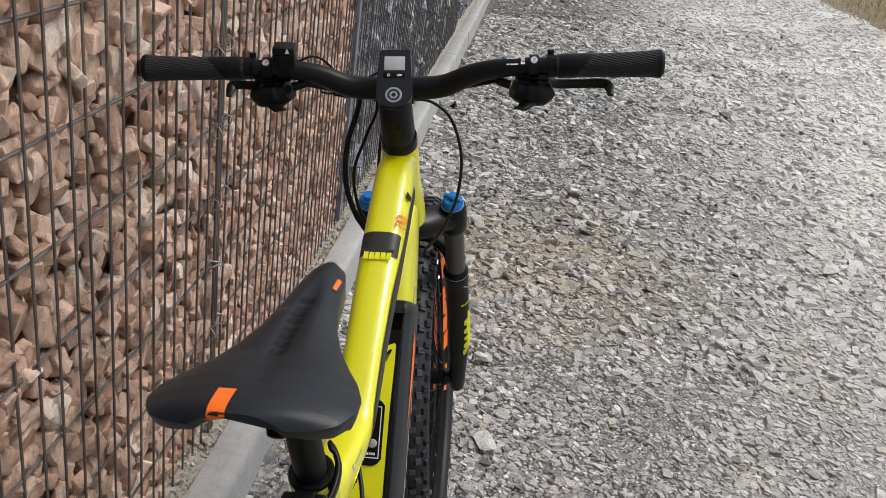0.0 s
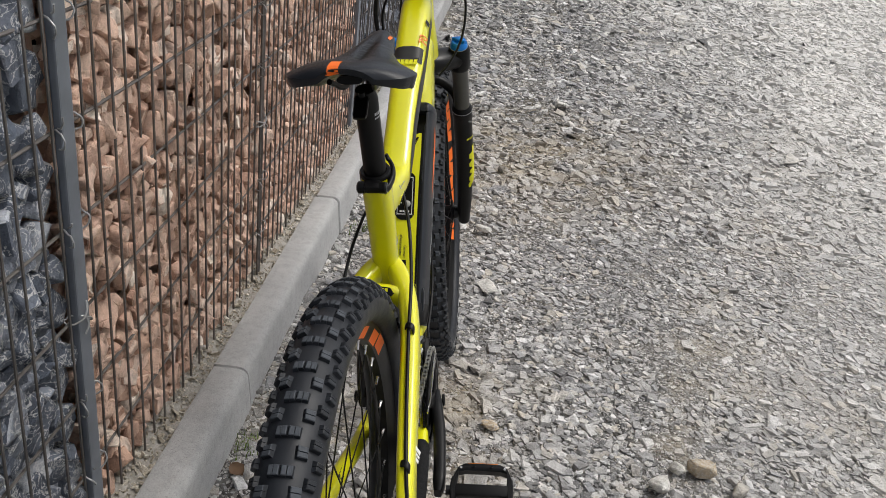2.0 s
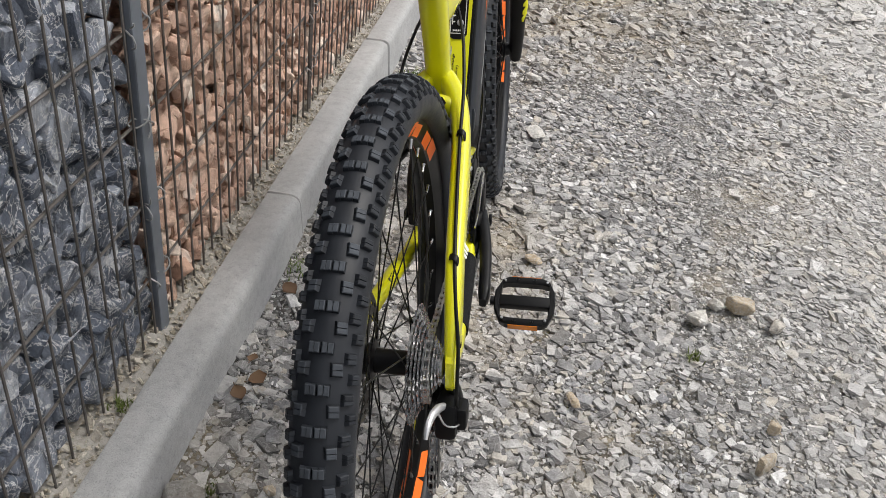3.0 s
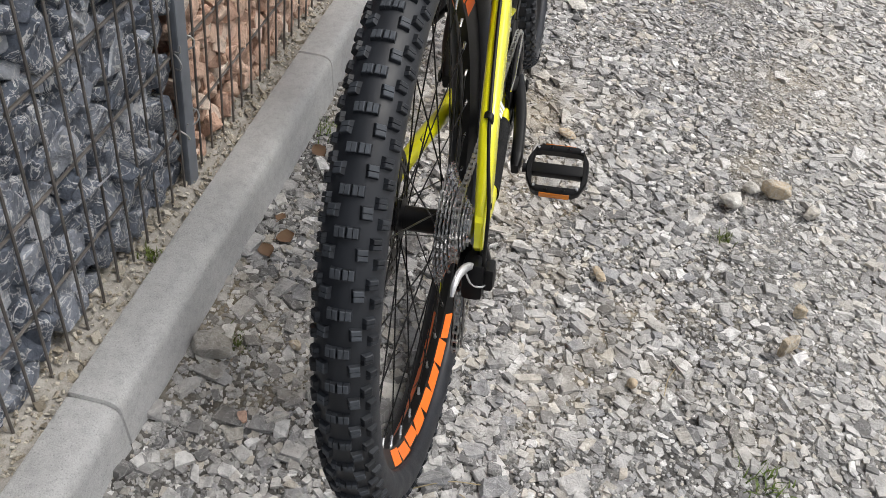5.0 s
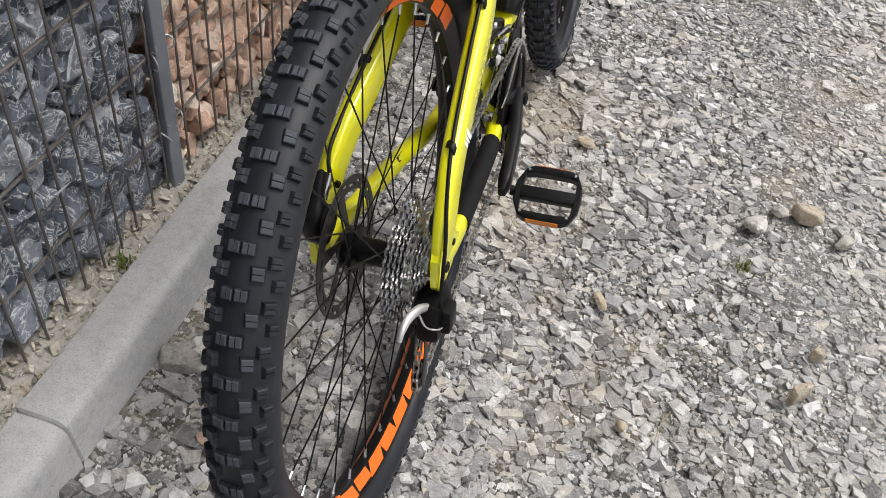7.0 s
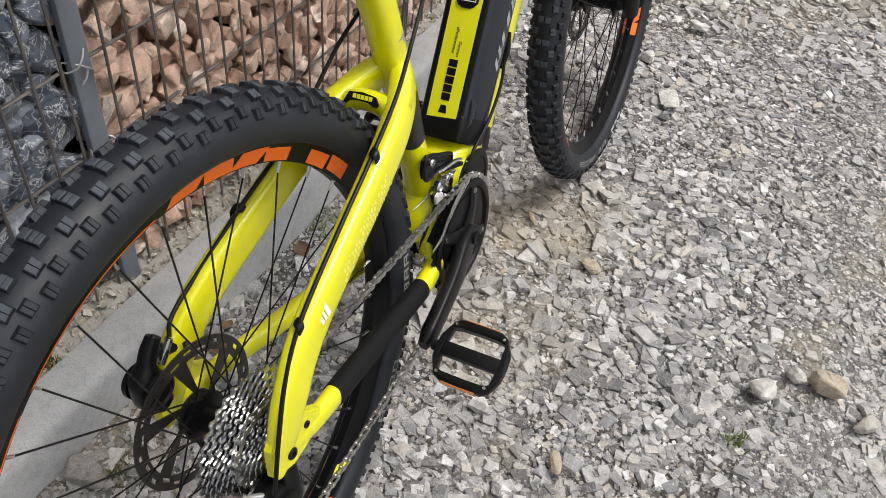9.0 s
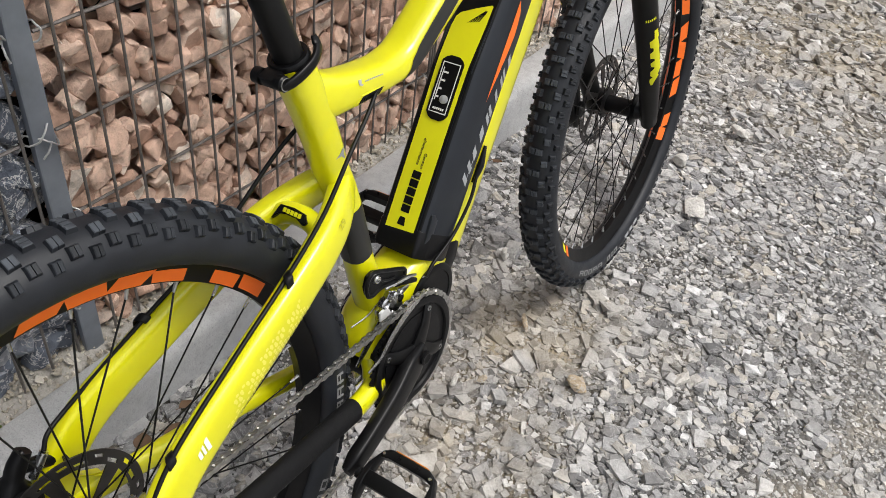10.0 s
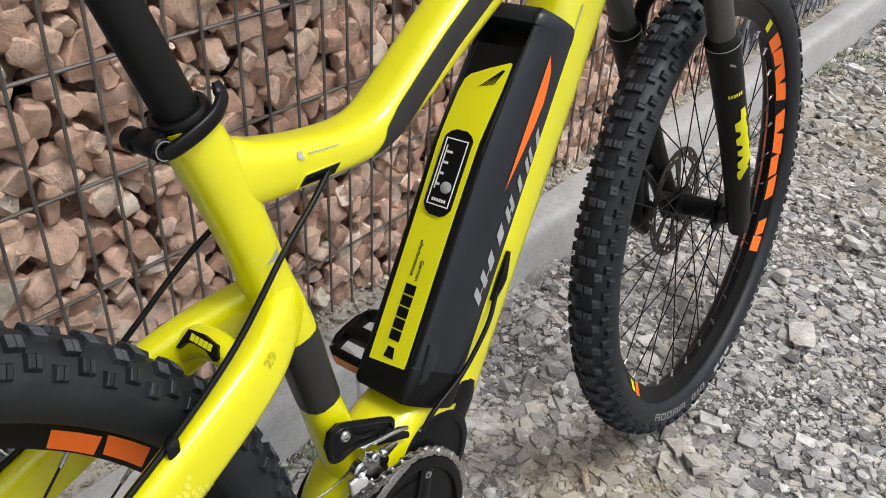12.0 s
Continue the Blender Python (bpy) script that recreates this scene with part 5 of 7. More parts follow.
def ring_plate(teeth, radius, inner, thick):
    bm = bmesh.new()
    n = teeth * 4
    rings = []
    for x in (-thick / 2, thick / 2):
        o = [bm.verts.new((x, (radius + (0.0022 if i % 4 < 2 else -0.0025)) * math.cos(2 * math.pi * i / n), (radius + (0.0022 if i % 4 < 2 else -0.0025)) * math.sin(2 * math.pi * i / n))) for i in range(n)]
        q = [bm.verts.new((x, inner * math.cos(2 * math.pi * i / n), inner * math.sin(2 * math.pi * i / n))) for i in range(n)]
        rings.append((o, q))
    (o0, i0), (o1, i1) = rings
    for i in range(n):
        j = (i + 1) % n
        for f in ((o0[i], o0[j], i0[j], i0[i]), (o1[j], o1[i], i1[i], i1[j]), (o0[j], o0[i], o1[i], o1[j]), (i0[i], i0[j], i1[j], i1[i])):
            bm.faces.new(f)
    bmesh.ops.recalc_face_normals(bm, faces=bm.faces)
    return bm


RING_R = 0.0885
crankset = bpart("chainring", ring_plate(44, RING_R, 0.060, 0.0035), BLACK, "black chainring", False, Matrix.Translation(BB + Vector((0.053, 0, 0))))
part("small_chainring", ring_plate(32, 0.065, 0.046, 0.003), CHAIN_STEEL, crankset, "", False, pose(-0.008, 0, 0))
part("spider_disc", lathe([(-0.002, 0.012), (0.004, 0.014), (0.005, 0.050), (0.003, 0.062), (-0.001, 0.062)], 48), BLACK_PLASTIC, crankset, "black spider disc")
part("guard_ring", lathe([(0.0, 0.072), (0.0035, 0.0735), (0.0045, 0.080), (0.0030, 0.0835), (0.0, 0.0835)], 56, closed=True), BLACK_PLASTIC, crankset, m=pose(0.002, 0, 0))
CR_ANG = math.atan2(-0.046, -0.175)
for k in range(4):
    a = CR_ANG + math.pi / 4 + k * math.pi / 2
    part("spider_arm", tube([(0.006, 0.012 * math.cos(a), 0.012 * math.sin(a)), (0.006, 0.045 * math.cos(a), 0.045 * math.sin(a)), (0.002, 0.072 * math.cos(a), 0.072 * math.sin(a))], [(0.005, 0.016), (0.0045, 0.010), (0.003, 0.009)], 10, 3.0, 3), BLACK, crankset)
    part("ring_bolt", lathe([(0.0, 0.0042), (0.0025, 0.0042), (0.0025, 0.002), (0.001, 0.002)], 12), STEEL, crankset, m=pose(0.0045, 0.066 * math.cos(a), 0.066 * math.sin(a)))
for s, base in ((1, 0.064), (-1, -0.064)):
    d = Vector((0, math.cos(CR_ANG), math.sin(CR_ANG))) * s
    out = Vector((s, 0, 0))
    p0 = BB + out * 0.062
    crank = bpart("crank_arm", tube([p0 - d * 0.012, p0 + d * 0.02 + out * 0.004, p0 + d * 0.07 + out * 0.014, p0 + d * 0.13 + out * 0.020, p0 + d * 0.166 + out * 0.022, p0 + d * 0.186 + out * 0.022], [(0.008, 0.014), (0.0115, 0.0215), (0.0105, 0.0190), (0.0100, 0.0168), (0.0100, 0.0160), (0.006, 0.010)], 20, 4.0, 5), BLACK, "black crank arm")
    part("crank_bolt", lathe([(0.0, 0.0105), (0.004, 0.0105), (0.005, 0.008), (0.003, 0.005)], 20), BLACK_PLASTIC, crank, m=Matrix.Translation(p0 + out * 0.012) @ pose(0, 0, 0, 0, 0, 0 if s > 0 else 180))
    pc = p0 + d * 0.177 + out * 0.030 + Vector((0, 0, -0.002))
    pitch = 24 if s > 0 else 12
    pm2 = Matrix.Translation(pc) @ pose(0, 0, 0, pitch, 0, 0) @ Matrix.Diagonal((s, 0.93, 1, 1))
    bm = bmesh.new()
    add_tube(bm, [(0.004, 0, 0), (0.018, 0, 0)], [0.0085, 0.007], 14, side=Vector((0, 1, 0)))
    # cage: straight front and back bars, a rounded outer end
    ring = [(0.032, 0.0405), (0.060, 0.041), (0.088, 0.0405), (0.0985, 0.036), (0.1035, 0.018), (0.1045, 0.0), (0.1035, -0.018), (0.0985, -0.036), (0.088, -0.0405), (0.060, -0.041), (0.032, -0.0405), (0.022, -0.036), (0.016, -0.016), (0.0145, 0.0), (0.016, 0.016), (0.022, 0.036)]
    rings = []
    for k, (x, y) in enumerate(ring):
        inward = Vector((0.060 - x, -y, 0)) if abs(y) < 0.036 else Vector((0, -y, 0))
        inward.normalize()
        wide = 0.0065 if abs(y) > 0.036 else 0.0050
        sec = [(-wide, -0.007), (-wide * 0.6, -0.009), (wide * 0.6, -0.009), (wide, -0.007), (wide, 0.007), (wide * 0.6, 0.009), (-wide * 0.6, 0.009), (-wide, 0.007)]
        rings.append([bm.verts.new(Vector((x, y, 0)) + inward * a + Vector((0, 0, b))) for a, b in sec])
    for a, b in zip(rings, rings[1:] + rings[:1]):
        for k in range(8):
            bm.faces.new((a[k], a[(k + 1) % 8], b[(k + 1) % 8], b[k]))
    add_box(bm, (0.016, -0.0105, -0.0085), (0.104, 0.0105, 0.0085), 0.004)
    bmesh.ops.recalc_face_normals(bm, faces=bm.faces)
    pedal = bpart("pedal", bm, BLACK_PLASTIC, "black flat platform pedal", True, pm2)
    for y in (-0.0475, 0.0475):
        part("reflector", box((0.036, y - 0.0012, -0.0075), (0.084, y + 0.0012, 0.0065), 0.0008), AMBER, pedal, "amber reflector")
    for x, y in ((0.026, -0.037), (0.095, -0.037), (0.026, 0.037), (0.095, 0.037), (0.046, 0.041), (0.074, 0.041), (0.046, -0.041), (0.074, -0.041)):
        part("pin", lathe([(0.0, 0.0022), (0.0035, 0.0022), (0.0035, 0.0)], 8, axis="Z"), STEEL if abs(y) < 0.039 else BLACK, pedal, m=pose(x, y, 0.0085))

# chain
CHX = 0.0475
PUL_U, PUL_L = Vector((0, -0.008, -0.083)), Vector((0, -0.026, -0.185))


def chain_path():
    pts = []
    cog_r = 0.0455
    for a in np.linspace(-80, 96, 40):
        pts.append((0.053, BB.y + RING_R * math.cos(radians(a)), BB.z + RING_R * math.sin(radians(a))))
    for a in np.linspace(88, 232, 24):
        pts.append((CHX, cog_r * math.cos(radians(a)), cog_r * math.sin(radians(a))))
    for a in np.linspace(60, -70, 10):
        pts.append((CHX + 0.002, PUL_U.y + 0.020 * math.cos(radians(a)), PUL_U.z + 0.020 * math.sin(radians(a))))
    for a in np.linspace(165, 275, 10):
        pts.append((CHX + 0.003, PUL_L.y + 0.020 * math.cos(radians(a)), PUL_L.z + 0.020 * math.sin(radians(a))))
    pts.append(pts[0])
    return [Vector(p) for p in pts]


def chain_bm():
    bm = bmesh.new()
    path = chain_path()
    dist, pos, left, out = 0.0, [], 0.0, []
    for a, b in zip(path, path[1:]):
        seg = (b - a).length
        while left <= seg:
            out.append(a + (b - a) * (left / seg))
            left += 0.0127
        left -= seg
    for i, (a, b) in enumerate(zip(out, out[1:])):
        t = (b - a).normalized()
        side = Vector((1, 0, 0))
        up = side.cross(t).normalized()
        w = 0.0033 if i % 2 else 0.0022
        for sx in (1, -1):
            ctr = side * sx * w
            ring = []
            for x in (-0.0005, 0.0005):
                ring.append([bm.verts.new(a + t * l + up * h + ctr + side * x) for l, h in ((-0.0038, 0), (-0.001, 0.0042), (0.0035, 0.0036), (0.0064, 0.0024), (0.0092, 0.0036), (0.0137, 0.0042), (0.0165, 0), (0.0137, -0.0042), (0.0092, -0.0036), (0.0064, -0.0024), (0.0035, -0.0036), (-0.001, -0.0042))])
            bm.faces.new(ring[0][::-1])
            bm.faces.new(ring[1])
            for k in range(12):
                bm.faces.new((ring[0][k], ring[0][(k + 1) % 12], ring[1][(k + 1) % 12], ring[1][k]))
        add_tube(bm, [a - side * 0.0042, a + side * 0.0042], [0.0024], 6, side=t)
    bmesh.ops.recalc_face_normals(bm, faces=bm.faces)
    return bm


chain = bpart("chain", chain_bm(), CHAIN_STEEL, "oily steel chain", False)
chain["kind"] = "stuff"

# rear derailleur
rd = bpart("rear_derailleur", tube([(0.076, -0.002, -0.022), (0.081, -0.008, -0.038), (0.084, -0.014, -0.056)], [(0.006, 0.012), (0.008, 0.013), (0.010, 0.014)], 14, 2.6, 4), BLACK, "black rear derailleur")
part("body", box((0.058, -0.040, -0.088), (0.088, 0.016, -0.034), 0.009, pose(0.0, 0.0, 0.0, -12)), BLACK_PLASTIC, rd)
part("link", box((0.050, -0.052, -0.070), (0.066, -0.004, -0.030), 0.006, pose(0, 0, 0, 14)), BLACK, rd)
part("side_block", box((0.082, -0.036, -0.074), (0.100, -0.006, -0.040), 0.006, pose(0, 0, 0, -8)), BLACK_PLASTIC, rd)
part("outer_knuckle", lathe([(0.0, 0.013), (0.010, 0.013), (0.014, 0.009), (0.014, 0.0)], 24), BLACK, rd, m=pose(0.080, -0.022, -0.055))
part("knuckle", lathe([(0.0, 0.016), (0.012, 0.016), (0.015, 0.012), (0.015, 0.0)], 24), BLACK, rd, m=pose(0.056, PUL_U.y, PUL_U.z))
part("cable_arm", tube([(0.072, -0.036, -0.034), (0.066, -0.054, -0.022), (0.061, -0.074, -0.016), (0.058, -0.092, -0.020), (0.057, -0.101, -0.030)], [(0.004, 0.004), (0.0045, 0.006), (0.0045, 0.0065), (0.004, 0.0055), (0.0025, 0.003)], 14, 2.4, 4), SILVER, rd, "polished silver cable arm")
part("cable_loop", tube([(0.066, -0.056, -0.030), (0.074, -0.058, -0.046), (0.086, -0.050, -0.056), (0.094, -0.034, -0.058)], 0.0014, 8, 2.0, 6), STEEL, rd)
for px in (0.0435, 0.0575):
    part("cage_plate", tube([(px, PUL_U.y, PUL_U.z + 0.016), (px, PUL_U.y + 0.004, PUL_U.z), (px, (PUL_U.y + PUL_L.y) / 2 + 0.004, (PUL_U.z + PUL_L.z) / 2), (px, PUL_L.y, PUL_L.z), (px, PUL_L.y - 0.004, PUL_L.z - 0.014)], [(0.001, 0.006), (0.001, 0.013), (0.001, 0.007), (0.001, 0.012), (0.001, 0.005)], 10, 2.4, 4), BLACK, rd)
for pl_ in (PUL_U, PUL_L):
    part("pulley", ring_plate(11, 0.0195, 0.005, 0.004), BLACK_PLASTIC, rd, "", False, pose(CHX + 0.003, pl_.y, pl_.z))
for y, z in ((-0.012, -0.050), (0.004, -0.064), (-0.020, -0.075)):
    part("screw", lathe([(0.0, 0.003), (0.002, 0.003), (0.002, 0.0)], 12), STEEL, rd, m=pose(0.0865, y, z))

# front derailleur
FD_M = pose(-0.011, -0.008, 0.002)
FD_OUT = [(-0.026, -0.014), (-0.035, -0.010), (-0.037, 0.004), (-0.031, 0.017), (-0.020, 0.019), (0.002, 0.007), (0.036, -0.012), (0.040, -0.020), (0.036, -0.026), (0.016, -0.021), (-0.008, -0.013)]
FD_AT = Matrix(((0, 0, 1, 0.040), (1, 0, 0, 0.443), (0, 1, 0, 0.076), (0, 0, 0, 1)))
fd = bpart("front_derailleur", slab(FD_OUT, -0.006, 0.001, 0.001, FD_AT), BLACK_PLASTIC, "black front derailleur bracket", True, FD_M)
fd_rim = [FD_AT @ Vector((x, y, 0.001)) for x, y in FD_OUT]
part("rim", tube(fd_rim + fd_rim[:2], 0.0030, 8, 2.0, 4), BLACK, fd)
part("web", tube([FD_AT @ Vector(p) for p in ((-0.020, 0.012, 0.001), (-0.004, -0.004, 0.002), (0.018, -0.014, 0.001))], [(0.0025, 0.0025)], 8, 2.0, 4), BLACK, fd)
part("bracket_bolt", lathe([(0.0, 0.0060), (0.003, 0.0060), (0.005, 0.0045), (0.005, 0.0026), (0.002, 0.0024)], 22), STEEL, fd, m=pose(0.041, 0.424, 0.084))
part("link_arm", tube([(0.042, 0.462, 0.052), (0.048, 0.478, 0.048), (0.052, 0.492, 0.042)], [(0.0035, 0.006), (0.004, 0.005), (0.003, 0.003)], 12, 2.6, 4), BLACK, fd, "black link arm")
part("cage_shield", tube([(0.044, 0.436, 0.046), (0.048, 0.448, 0.032), (0.050, 0.452, 0.012), (0.049, 0.446, -0.006)], [(0.004, 0.010), (0.005, 0.013), (0.004, 0.012), (0.003, 0.007)], 14, 2.8, 4), STEEL, fd, "polished steel cage shield")
part("pivot", lathe([(0.0, 0.0085), (0.007, 0.0085), (0.009, 0.006), (0.006, 0.0035)], 22), STEEL, fd, m=pose(0.042, 0.432, 0.040))
part("pivot", lathe([(0.0, 0.006), (0.007, 0.006), (0.008, 0.004), (0.008, 0.0)], 18), BLACK, fd, m=pose(0.046, 0.458, 0.034))
part("cable_end", tube([(0.036, 0.432, 0.036), (0.040, 0.404, 0.036), (0.036, 0.378, 0.034)], 0.0011, 8, 2.0, 5), STEEL, fd, "bare cable end")
part("cage", tube([(0.0465, 0.482, 0.036), (0.0465, 0.462, 0.034), (0.0465, 0.430, 0.020), (0.0455, 0.396, -0.006), (0.0445, 0.372, -0.026)], [(0.0010, 0.003), (0.0010, 0.007), (0.0010, 0.007), (0.0010, 0.006), (0.0010, 0.004)], 10, 3.0, 5), STEEL, fd, "polished steel cage")
part("cage", tube([(0.074, 0.470, 0.034), (0.0755, 0.448, 0.034), (0.0755, 0.424, 0.024), (0.075, 0.402, 0.009), (0.074, 0.385, -0.006), (0.072, 0.364, -0.014)], [(0.0011, 0.003), (0.0012, 0.0060), (0.0012, 0.0055), (0.0012, 0.0042), (0.0012, 0.0034), (0.0011, 0.0025)], 10, 3.0, 5), STEEL, fd)
for y, z, r in ((0.446, 0.048, 0.0048), (0.458, 0.044, 0.0040), (0.440, 0.020, 0.0042)):
    part("limit_screw", lathe([(0.0, r), (0.005, r), (0.0065, r * 0.7), (0.0065, r * 0.4), (0.004, r * 0.35)], 16), STEEL, fd, m=pose(0.049, y, z))
part("link_plate", slab([(-0.012, -0.006), (0.010, -0.010), (0.014, -0.002), (-0.004, 0.010), (-0.012, 0.008)], 0, 0.003, 0.0008), WHITE_PRINT, fd, "white painted link plate", m=Matrix(((0, 0, 1, 0.0475), (1, 0, 0, 0.430), (0, 1, 0, 0.026), (0, 0, 0, 1))))
part("top_edge", tube([(0.043, 0.440, 0.0575), (0.046, 0.462, 0.0545), (0.049, 0.482, 0.0530), (0.050, 0.494, 0.0480)], [(0.0015, 0.002), (0.0025, 0.002), (0.003, 0.002), (0.002, 0.002)], 10, 2.6, 4), STEEL, fd, "polished steel cage top")
part("cage_bridge", box((0.045, 0.352, -0.036), (0.060, 0.364, -0.024), 0.002), STEEL, fd)
part("cage_body", box((0.034, 0.424, 0.006), (0.050, 0.456, 0.030), 0.004), STEEL, fd)

# rear brake
cal = bpart("rear_brake_caliper", tube([(-0.062, -0.004, 0.116), (-0.063, -0.014, 0.104), (-0.063, -0.022, 0.092), (-0.064, -0.028, 0.076), (-0.064, -0.028, 0.052), (-0.062, -0.020, 0.030)], [(0.007, 0.008), (0.008, 0.010), (0.009, 0.009), (0.014, 0.019), (0.015, 0.020), (0.010, 0.012)], 16, 2.8, 4), BLACK, "black disc brake caliper")
part("caliper_cap", lathe([(0.0, 0.020), (0.006, 0.020), (0.008, 0.016), (0.006, 0.014), (0.006, 0.010), (0.009, 0.008), (0.009, 0.0)], 28), BLACK, cal, m=pose(-0.076, -0.028, 0.064, 0, 0, 180))
part("caliper_cap", lathe([(0.0, 0.020), (0.003, 0.020), (0.005, 0.017), (0.003, 0.0145), (0.003, 0.0115), (0.006, 0.010), (0.006, 0.0)], 28), BLACK_PLASTIC, cal, m=pose(-0.0505, -0.028, 0.064))
part("mount", tube([(-0.062, -0.022, 0.104), (-0.067, 0.004, 0.086), (-0.071, 0.034, 0.064)], [(0.006, 0.007)], 12, 2.6, 4), BLACK, cal)
part("hose_end", tube([(-0.060, 0.012, 0.100), (-0.062, 0.004, 0.088), (-0.063, -0.006, 0.076)], [0.0044, 0.0050, 0.0046], 14), STEEL, cal, "silver hose ferrule")
for y, z in ((-0.010, 0.110), (0.026, 0.066)):
    part("bolt", lathe([(0.0, 0.0045), (0.004, 0.0045), (0.004, 0.0)], 12, axis="Y"), BLACK, cal, m=pose(-0.060, y, z + 0.006))


def cable(name, pts, r=0.0025, material=CABLE, label="", m=None):
    return bpart(name, tube(pts, r, 10, 2.0, 8), material, label, True, m)


cable("gear_cable", [(0.0215, 0.447, 0.3285), (0.030, 0.420, 0.314), (0.040, 0.378, 0.292), (0.048, 0.320, 0.248), (0.0520, 0.256, 0.2105), (0.0600, 0.165, 0.1715), (0.0700, 0.070, 0.129), (0.0775, 0.022, 0.089), (0.0850, -0.010, 0.048), (0.0860, -0.028, 0.005), (0.086, -0.038, -0.026), (0.088, -0.030, -0.048)], label="black gear cable along the seatstay")
cable("brake_hose", [(-0.0215, 0.447, 0.3285), (-0.034, 0.400, 0.306), (-0.044, 0.350, 0.276), (-0.050, 0.295, 0.236), (-0.0535, 0.256, 0.2105), (-0.0620, 0.165, 0.1715), (-0.0680, 0.090, 0.1365), (-0.069, 0.044, 0.118), (-0.064, 0.022, 0.112), (-0.060, 0.012, 0.101)], label="black brake hose along the seatstay")
cable("derailleur_cable", [dpt(0.040, 0.455, -0.452), dpt(0.0445, 0.420, -0.448), dpt(0.046, 0.370, -0.430), dpt(0.046, 0.330, -0.402), (0.046, 0.500, 0.040)], label="black cable along the down tube")
bpart("cable_port", tube([dpt(0.036, 0.445, -0.456), dpt(0.0385, 0.470, -0.456), dpt(0.036, 0.498, -0.456)], [(0.003, 0.004), (0.0045, 0.006), (0.002, 0.003)], 12, 2.4, 3), BLACK_PLASTIC, "black cable port")
for s, x, y, z in ((1, 0.0510, 0.254, 0.2065), (1, 0.0670, 0.066, 0.1230), (-1, 0.0625, 0.153, 0.1630)):
    bpart("cable_clip", tube([(s * (x - 0.006), y + 0.006, z - 0.006), (s * (x - 0.001), y + 0.001, z + 0.006), (s * (x + 0.007), y - 0.003, z + 0.004), (s * (x + 0.008), y - 0.003, z - 0.010)], [(0.005, 0.0015)], 8, 2.6, 4, side=Vector((0, 0.9, 0.4))), BLACK_PLASTIC, "black cable clip")

# seat post, collar and saddle
SP_DIR = Vector((0, -0.305, 0.952)).normalized()
SP0 = Vector((0, 0.345, 0.398))
SP_M = Matrix.Translation(SP0) @ Vector((0, 0, 1)).rotation_difference(SP_DIR).to_matrix().to_4x4()
post = bpart("seatpost", lathe([(-0.04, 0.0156), (0.128, 0.0156), (0.132, 0.0140), (0.140, 0.0128)], 32, axis="Z"), MATT_BLACK, "matt black seatpost", True, SP_M)
bm = bmesh.new()
for z0, wts in ((0.106, (9, 7, 8, 7, 9, 8, 6, 9)), (0.1005, (5, 4, 6, 4, 5, 5, 4, 6))):
    a = 30
    for w in wts:
        hgt = 0.0042 if z0 > 0.104 else 0.0026
        add_lathe(bm, [(z0, 0.01575), (z0 + hgt, 0.01575)], 3, axis="Z", a0=a - 75, a1=a - 75 + w)
        a += w + 2.6
part("print", bm, GREY_PRINT, post, "pale printed line", False)
part("saddle_clamp", box((-0.009, -0.010, 0.136), (0.009, 0.026, 0.144), 0.006, pose(0, 0, 0, 17.8)), BLACK, post)
for y in (-0.022, 0.030):
    part("clamp_bolt", lathe([(0.118, 0.004), (0.150, 0.004), (0.150, 0.0)], 12, axis="Z"), BLACK, post, m=pose(0, y, 0))
collar = bpart("seat_collar", lathe([(-0.014, 0.0205), (-0.014, 0.0221), (0.000, 0.0221), (0.0025, 0.0205), (0.0025, 0.0165), (0.000, 0.0160), (-0.014, 0.0180)], 36, closed=True, axis="Z"), BLACK, "black quick-release seat collar", True, SP_M @ pose(0, 0, 0.0075))
part("clamp_ear", box((-0.011, -0.037, -0.011), (0.011, -0.019, 0.001), 0.004), BLACK, collar)
part("quick_release_nut", lathe([(0.0, 0.0085), (0.009, 0.0085), (0.011, 0.006), (0.011, 0.0)], 20), BLACK, collar, m=pose(-0.010, -0.030, -0.005, 0, 0, 180))
part("cam", lathe([(0.0, 0.0080), (0.008, 0.0080), (0.010, 0.0062), (0.010, 0.004), (0.006, 0.0035)], 22), BLACK, collar, m=pose(0.010, -0.030, -0.005))
part("cam_ring", lathe([(0.0, 0.0066), (0.0012, 0.0068), (0.0012, 0.0060), (0.0, 0.0058)], 24, closed=True), STEEL, collar, m=pose(0.0200, -0.030, -0.005))
part("cam_pin", lathe([(0.0, 0.0020), (0.002, 0.0020), (0.002, 0.0)], 14), BLACK, collar, m=pose(0.0195, -0.030, -0.005))
part("lever", tube([(0.017, -0.034, -0.008), (0.0220, -0.022, -0.008), (0.0245, -0.004, -0.007), (0.0230, 0.012, -0.006), (0.0180, 0.024, -0.003), (0.0140, 0.0275, 0.001), (0.0120, 0.0290, 0.007)], [(0.0030, 0.0050), (0.0033, 0.0056), (0.0033, 0.0058), (0.0032, 0.0056), (0.0030, 0.0052), (0.0028, 0.005), (0.002, 0.003)], 14, 2.6, 5, side=Vector((1, 0, 0.01))), BLACK, collar, "black quick-release lever")


